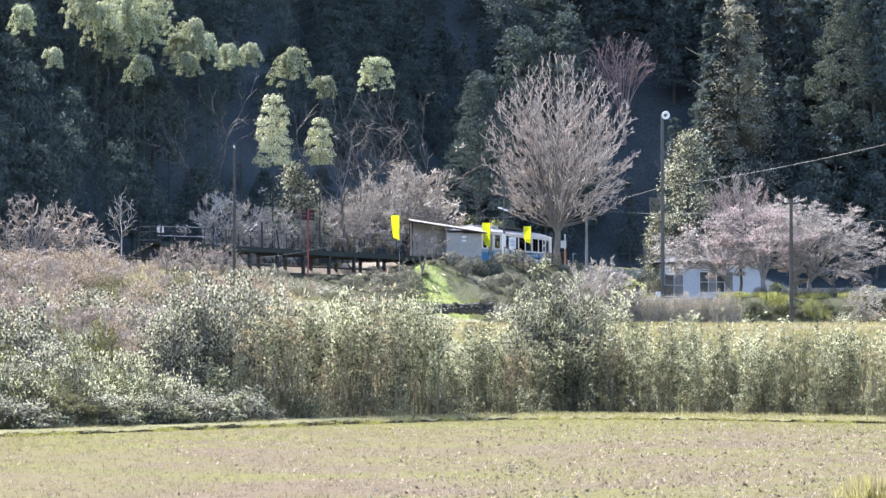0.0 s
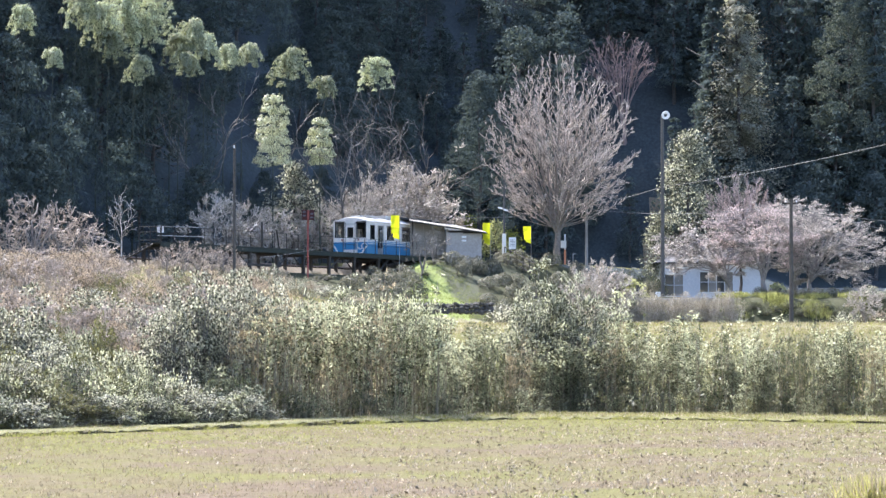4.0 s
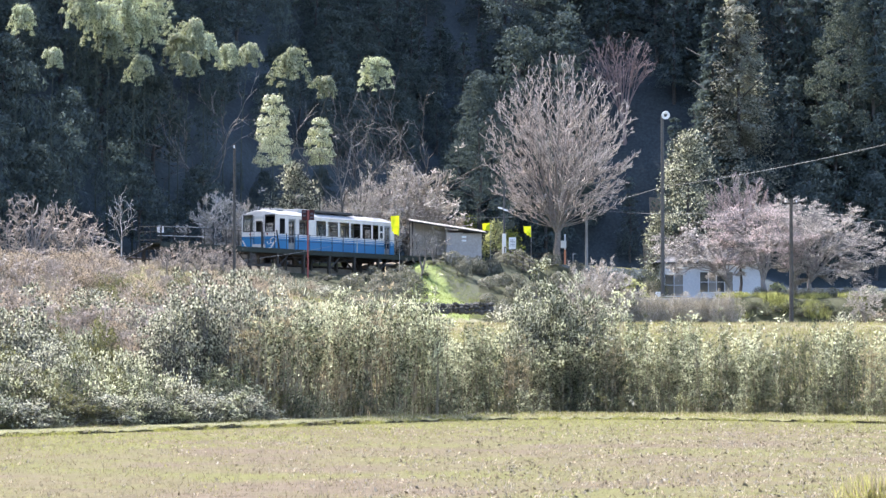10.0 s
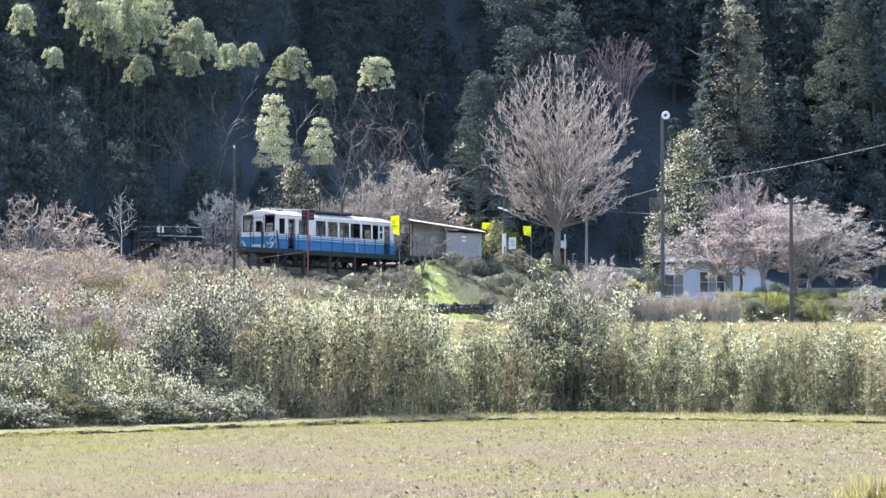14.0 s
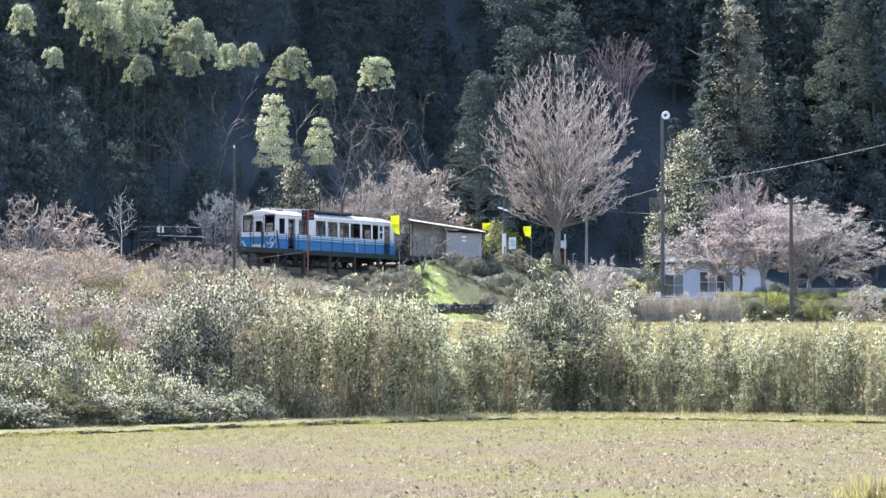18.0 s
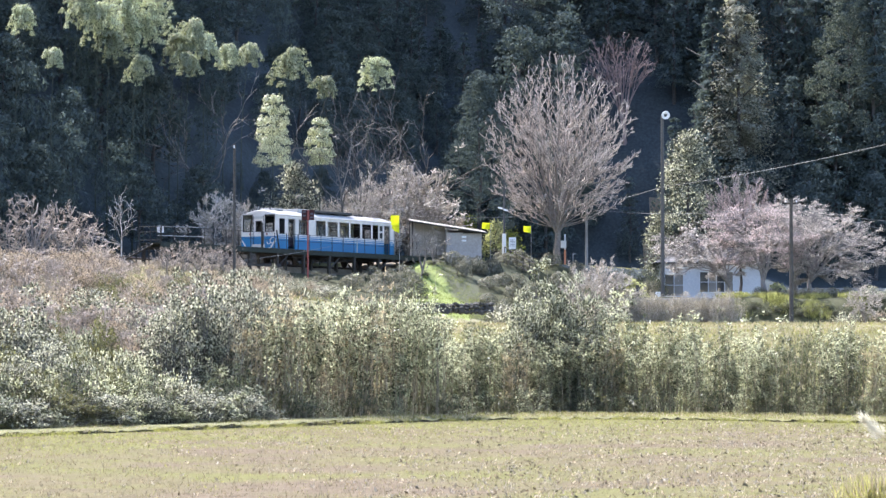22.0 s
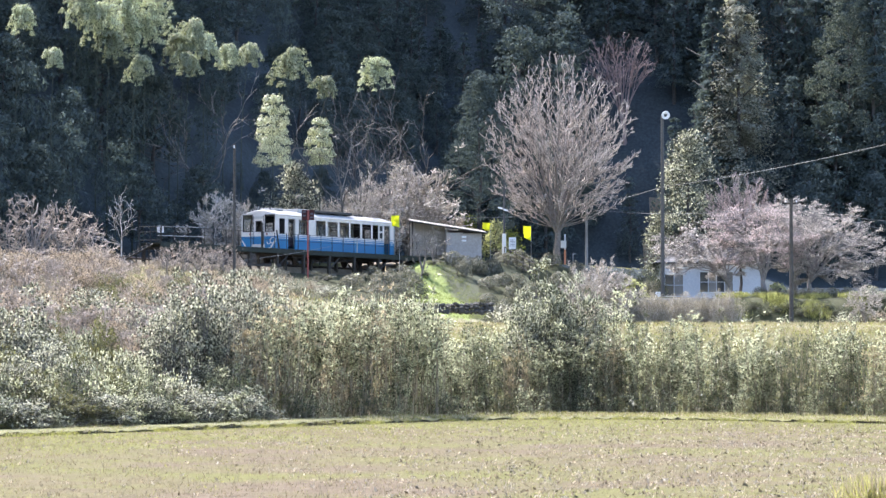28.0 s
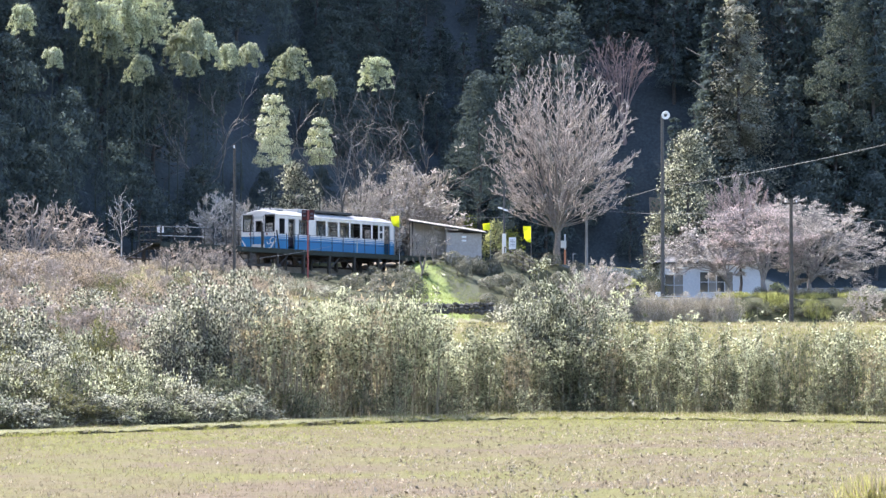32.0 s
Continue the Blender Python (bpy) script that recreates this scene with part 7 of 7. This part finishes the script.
def build_grass():
    rng = np.random.default_rng(3)
    # rice stubble in loose rows
    n = 26000
    y = 44 + (114 - 44) * rng.uniform(0, 1, n)
    x = (rng.uniform(-0.16, 0.16, n)) * y
    keep = y < berm_y(x) - 0.4
    pts = np.stack([x, y, 0 * x], 1)[keep]
    tuft_field("stubble", "pale cut rice stubble over the field", pts[::2], 0.09, "stubble_leaf", 4, rng, 0.12, 0.06, 0.9)
    near = (berm_y(pts[:, 0]) - pts[:, 1] < rng.uniform(2, 24, len(pts))) | (rng.uniform(size=len(pts)) < 0.07)
    tuft_field("field_grass", "short green grass between the stubble", pts[near], 0.08, "grass_blade", 5, rng, 0.12, 0.08, 0.8)
    # short stubs and bits of straw, thick where the soil was turned, thin on the new grass
    n = 9500
    y = 46 + 62 * rng.uniform(0, 1, n)
    x = rng.uniform(-0.16, 0.16, n) * y
    thick = 0.40 + 0.28 * np.sin(x * 0.45 + 0.8) * np.cos(y * 0.12 + 0.15 * x) + 0.2 * np.sin(x * 1.3 + y * 0.4) + 0.05 * x
    thick = np.clip(thick, 0.05, 0.95) * np.where(y < berm_y(x) - 7 - 3 * np.sin(x * 0.5) + 2 * rng.normal(size=n), 1.0, 0.12)
    keep = (rng.uniform(size=n) < thick) & (y < berm_y(x) - 1.0)
    P = np.stack([x, y, np.full(n, 0.0)], 1)[keep]
    part_ = np.arange(len(P)) % 6 == 0
    for name, mat, label, pick, size in (("straw_litter", "litter", "bleached bits of straw lying on the turned soil", ~part_, 0.068), ("stub_litter", "stub_dark", "brown rotted stubs on the turned soil", part_, 0.06)):
        Q = np.repeat(P[pick], 3, 0) + rng.normal(size=(3 * pick.sum(), 3)) * np.array([0.03, 0.05, 0.004])
        s = Soup()
        d = rng.normal(size=Q.shape) * 0.8
        d[:, 2] = np.abs(d[:, 2]) + 0.3
        leaves(s, Q, d, size * rng.uniform(0.6, 1.4, len(Q)), 0.5, rng, 0.2)
        tagged(new(name, s.mesh(name, M[mat])), label, "straw", kind="stuff")
    n = 2200
    y = 47 + 66 * rng.uniform(0, 1, n)
    x = rng.uniform(-0.155, 0.155, n) * y
    keep = (y < berm_y(x) - 4) & (np.sin(x * 0.5 + 0.6) + np.cos(y * 0.21 + x * 0.3) + 0.16 * x + rng.normal(size=n) * 0.8 > 0.9)
    P = np.stack([x, y, np.zeros(n)], 1)[keep]
    n = len(P)
    r = (0.011 + 0.026 * rng.uniform(0, 1, n) ** 3)[:, None, None]
    ring = np.array([(1, 0, 0), (0, 1, 0), (-1, 0, 0), (0, -1, 0), (0.45, 0.1, 0.8), (0, 0.5, 0.8), (-0.45, 0, 0.8), (0, -0.45, 0.8)], float)
    V = P[:, None] + (ring[None] * (1 + 0.35 * rng.normal(size=(n, 8, 3)))) * r * np.array([1.4, 1.0, 1.0])
    q = np.array([(0, 1, 5, 4), (1, 2, 6, 5), (2, 3, 7, 6), (3, 0, 4, 7), (4, 5, 6, 7)])
    s = Soup()
    s.add(V, np.arange(n)[:, None, None] * 8 + q[None])
    tagged(new("soil_clod", s.mesh("soil_clod", M["soil"])), "dark clods of soil turned up in the field", "soil", kind="stuff")
    # grass on the field edge
    x = rng.uniform(-20, 22, 9000)
    pts = np.stack([x, berm_y(x) + 1.95 * berm_k(x) * rng.uniform(0, 1, 9000) ** 1.5 - 0.02, 0 * x], 1)
    lift = np.interp((pts[:, 1] - berm_y(pts[:, 0])) / berm_k(pts[:, 0]), [0, 0.1, 0.9, 2.0], [0.08, 0.11, 0.16, 0.18]) * berm_k(pts[:, 0]) ** -0.8
    tuft_field("edge_grass", "sunlit grass along the raised field edge", pts[::2], 0.10, "grass_blade", 6, rng, 0.1, 0.06, 0.6, np.repeat(lift[::2], 6))
    tuft_field("edge_straw", "dry straw along the raised field edge", pts[::2], 0.11, "litter", 4, rng, 0.09, 0.06, 0.7, np.repeat(lift[::2], 4))
    x = rng.uniform(-20, 22, 7000)
    x = x[(np.sin(x * 2.1) + np.sin(x * 5.3 + 1) + rng.normal(size=len(x)) * 0.7) > 0.9]
    tuft_field("bank_foot_grass", "grass growing at the foot of the field bank", np.stack([x, berm_y(x) - rng.uniform(0.02, 0.5, len(x)), 0 * x], 1), 0.12, "grass_blade", 6, rng, 0.12, 0.05, 0.6)
    # dry grass on the bank and terrace
    m = 16000
    y = rng.uniform(126, 200, m)
    x = rng.uniform(-0.15, 0.15, m) * y
    q = (x - C0[0]) * ACROSS[0] + (y - C0[1]) * ACROSS[1]
    left = (x / y < -0.05) & (q > 3.2)
    tuft_field("dry_grass", "dry blond grass on the left bank", np.stack([x, y, 0 * x], 1)[left], 0.45, "dry_leaf", 6, rng, 0.06, 0.25, 0.6)
    right = (x / y >= -0.05) & (q > 12)
    tuft_field("terrace_grass", "low yellow-green grass on the terrace", np.stack([x, y, 0 * x], 1)[right][::2], 0.22, "grass_blade", 5, rng, 0.08, 0.2, 0.6)
    tuft_field("terrace_straw", "bleached dry grass on the terrace", np.stack([x, y, 0 * x], 1)[right & (x > -2)][1::2], 0.24, "straw", 6, rng, 0.07, 0.2, 0.6)
    m = 5000
    s_ = rng.uniform(2, 24, m)
    qq = rng.uniform(3, 14, m)
    P = C0[None] + ALONG[None] * s_[:, None] + ACROSS[None] * qq[:, None]
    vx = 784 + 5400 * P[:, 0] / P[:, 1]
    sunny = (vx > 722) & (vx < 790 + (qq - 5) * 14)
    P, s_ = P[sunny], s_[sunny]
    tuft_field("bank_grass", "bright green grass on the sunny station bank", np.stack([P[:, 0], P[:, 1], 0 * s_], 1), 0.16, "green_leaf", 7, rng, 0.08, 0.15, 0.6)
    # long grass on the verge under the cherries
    m = 4200
    x = rng.uniform(18.8, 28.6, m)
    y = rng.uniform(204.6, 210.5, m)
    keep = np.sin(x * 2.3) + np.cos(y * 1.9 + x) + rng.normal(size=m) * 0.3 > 0.5
    tuft_field("verge_grass", "long green grass on the verge under the cherry trees", np.stack([x, y, 0 * x], 1)[keep], 0.40, "verge_leaf", 9, rng, 0.07, 0.16, 0.55)
    # the tall tuft at the near corner of the field
    c = (6.73, 48.31)
    m = 260
    pts = np.stack([c[0] + 0.22 + rng.normal(size=m) * 0.3, c[1] + rng.normal(size=m) * 0.34, np.zeros(m)], 1)
    s = Soup()
    P = np.repeat(pts, 7, 0)
    d = rng.normal(size=P.shape) * 0.22
    d[:, 2] = 1.0
    tall = 0.26 + 0.16 * rng.uniform(0, 1, len(P))
    leaves(s, P, d, tall, 0.028, rng)
    e = group_of("grass_tuft", pose(0, 0, 0), "tall yellow-green grass tuft in the field", "grass")
    piece("blade", s.mesh("blade", M["tuft_leaf"]), e)["kind"] = "stuff"
    s = Soup()
    leaves(s, P[::2] + np.array([0, 0, 0.03]), d[::2] * np.array([1.9, 1.9, 1]), 0.42, 0.028, rng)
    piece("dry_blade", s.mesh("dry_blade", M["straw"]), e)["kind"] = "stuff"


build_grass()


# ---------- yellow banners on poles ----------
flags = []


def build_flag(spot, zfoot, ztop, w, h, seed):
    x, y, _ = spot
    g = float(ground(x, y)) - 0.1
    e = group_of("banner_flag", pose(x, y, g), "bright yellow banner fluttering on a thin pale pole", "flag", "station banners")
    H = ztop - g
    rod("pole", (0, 0, 0), (0, 0, H + 0.05), 0.022, 0.018, M["steel"], e, 8)
    n = 4
    hs = h / n
    segs = []
    for k in range(n):
        s = Soup()
        m = 7
        xs = np.linspace(0, -w * (1.0, 0.97, 0.9, 0.72)[k], m)
        wave = 0.035 * np.sin(xs * 8 + k * 0.9)
        wave2 = 0.035 * np.sin(xs * 8 + k * 0.9 + 0.9)
        hem = (0.0 if k < 3 else 0.4) * np.abs(xs)
        rows = [np.stack([xs, w_ + o, z + (hem if z < 0 else 0 * xs)], 1) for w_, o, z in ((wave, -0.003, 0.0), (wave2, -0.003, -hs * 1.03), (wave2, 0.003, -hs * 1.03), (wave, 0.003, 0.0))]
        i = np.arange(m - 1)
        s.add(np.concatenate(rows), np.concatenate([np.stack([i + r * m, i + 1 + r * m, i + 1 + (r + 1) % 4 * m, i + (r + 1) % 4 * m], 1) for r in range(4)]))
        c = piece("cloth", s.mesh("cloth", M["flag"]), e, m=pose(0, 0, H - k * hs))
        segs.append(c)
    flags.append((e, segs, H, hs, seed, w))


build_flag((-3.05, 214.00, 8.74), 0, 11.84, 0.62, 1.72, 1)
build_flag((3.44, 221.00, 9.77), 0, 11.61, 0.60, 1.75, 2)
build_flag((6.45, 223.00, 9.21), 0, 11.45, 0.58, 1.35, 3)


# ---------- pampas plume that nods into view ----------
def build_pampas():
    b = (7.62, 46.00, -0.02)
    g = float(ground(b[0], b[1]))
    e = group_of("pampas_grass", pose(b[0], b[1], g), "pale pampas grass plume nodding in the wind", "grass")
    H = 1.84 - g
    rod("stem", (0, 0, 0), (0, 0, H * 0.85), 0.006, 0.004, M["straw"], e, 6)
    rng = np.random.default_rng(5)
    s = Soup()
    n = 800
    u = rng.uniform(0, 1, n)
    p = np.stack([0 * u, 0 * u, H * 0.8 + u * 0.42], 1) + rng.normal(size=(n, 3)) * np.array([0.06, 0.06, 0.01]) * (1.1 - u)[:, None]
    d = rng.normal(size=(n, 3)) * 0.4
    d[:, 2] = 1
    leaves(s, p, d, 0.14, 0.028, rng)
    piece("plume", s.mesh("plume", M["plume"]), e)
    s = Soup()
    m = 30
    a = rng.uniform(0, 6.28, m)
    leaves(s, np.zeros((m, 3)), np.stack([np.cos(a) * 0.5, np.sin(a) * 0.5, np.ones(m)], 1), 0.6, 0.03, rng)
    piece("blade", s.mesh("blade", M["green_leaf"]), e)["kind"] = "stuff"
    return e, b, g, H


pampas = build_pampas()


# ---------- what moves ----------
def train_pose(s):
    a, b = track(s + 2.9), track(s + 13.4)
    d = b - a
    ang = math.degrees(math.atan2(d[1], d[0]))
    f = a - d / np.linalg.norm(d) * 2.9
    return pose(f[0], f[1], RAIL, 0, 0, ang)


RUN = [(0.0, 30.8), (0.5, 28.4), (1.0, 26.0), (1.5, 23.5), (2.0, 21.1), (2.5, 18.8), (3.0, 16.6), (3.5, 14.4), (4.0, 12.25), (4.5, 10.2), (5.0, 8.35), (5.5, 6.85), (6.0, 5.55), (6.5, 4.3), (7.0, 3.2),
       (7.5, 2.3), (8.0, 1.54), (8.5, 0.92), (9.0, 0.5), (9.5, 0.2), (10.0, 0.04), (10.5, 0.0), (32.0, 0.0)]


# visible share of each banner's length as the wind rolls it up its pole
ROLL = [[(0, 1.0), (6, 0.97), (8, 0.9), (9, 0.82), (17, 0.80), (19, 0.70), (25, 0.68), (28, 0.45), (32, 0.45)],
        [(0, 1.0), (3.5, 1.0), (5.7, 0.62), (6.2, 0.55), (7.2, 0.30), (14, 0.28), (19, 0.24), (32, 0.24)],
        [(0, 0.95), (6, 0.92), (7, 0.80), (9, 0.78), (10, 0.58), (14, 0.56), (17, 0.68), (19, 0.56), (21, 0.36), (25, 0.36), (27.5, 0.7), (29, 0.86), (32, 0.88)]]


def gust(t):
    """Strength of the wind, easing and rising."""
    return 0.55 + 0.45 * math.sin(t * 0.41 + 0.6) * math.sin(t * 0.17 + 1.0) + 0.35 * math.exp(-((t - 18.0) / 3.0) ** 2)


def motions():
    walk(railcar, [(t, train_pose(s)) for t, s in RUN])
    for w, x in train_wheels:
        rows, last = [], None
        t = 0.0
        while t <= 10.6:
            s = float(np.interp(t, [r[0] for r in RUN], [r[1] for r in RUN]))
            rows.append((t, pose(x, 0, 0.38, 0, math.degrees(s / 0.38), 0)))
            t += 0.1
        rows.append((32.0, rows[-1][1]))
        walk(w, rows)
    for d, a in train_doors:
        y = d.location.y
        walk(d, [(0.0, pose(a, y, 0)), (10.9, pose(a, y, 0)), (11.1, pose(a, y, 0)), (12.0, pose(a + 0.88, y + 0.03, 0)), (32.0, pose(a + 0.88, y + 0.03, 0))])
    times = [i * 0.25 for i in range(129)]
    for e, segs, H, hs, seed, w in flags:
        roll = ROLL[seed - 1]
        for k, c in enumerate(segs):
            rows = []
            for t in times:
                f = float(np.interp(t, [r[0] for r in roll], [r[1] for r in roll]))
                swing = 16 * math.sin(t * 2.1 + seed * 1.7) + 9 * math.sin(t * 3.7 + seed)
                yaw = swing + k * (4 + 24 * (1 - f)) * math.sin(t * 1.9 + seed - k * 0.5)
                drop = k * hs * max(f * 1.25 - 0.25, 0.0) + (0.03 * math.sin(t * 2.7 + k) * (1 - f) if k else 0)
                rows.append((t, pose(0, 0, H - drop, 5 * (1 - f) * math.sin(t * 2.9 + k), 6 * (1 - f) * math.sin(t * 2.3 + k * 0.8) + 2 * math.sin(t * 1.7 + seed), yaw)))
            walk(c, rows)
    for e, x, y, g, turn, ph in sway:
        rows = []
        for i in range(81):
            t = i * 0.4
            a = gust(t) * (1.3 + 1.9 * math.sin(t * 2.0 + ph * 0.25 - x * 0.35) + 0.8 * math.sin(t * 3.9 + ph))
            b = gust(t) * 1.0 * math.sin(t * 1.6 + ph)
            rows.append((t, pose(x, y, g, b, a, 0) @ pose(0, 0, 0, 0, 0, turn)))
        walk(e, rows)
    e, b, g, H = pampas
    rows = []
    nod = [(0, -18), (14, -16), (17, -20), (18.5, -28), (18.9, -33.5), (19.2, -35), (19.5, -42), (19.8, -39), (20.1, -28), (20.5, -42), (20.8, -29), (21.1, -34.5), (21.5, -46.5), (21.9, -43), (22.3, -44), (22.7, -37.5), (23.2, -38.5), (23.7, -36), (24.3, -28), (25.5, -20), (28, -16), (32, -18)]
    walk(e, [(t, pose(b[0], b[1], g, 0, a, 0)) for t, a in nod])


motions()
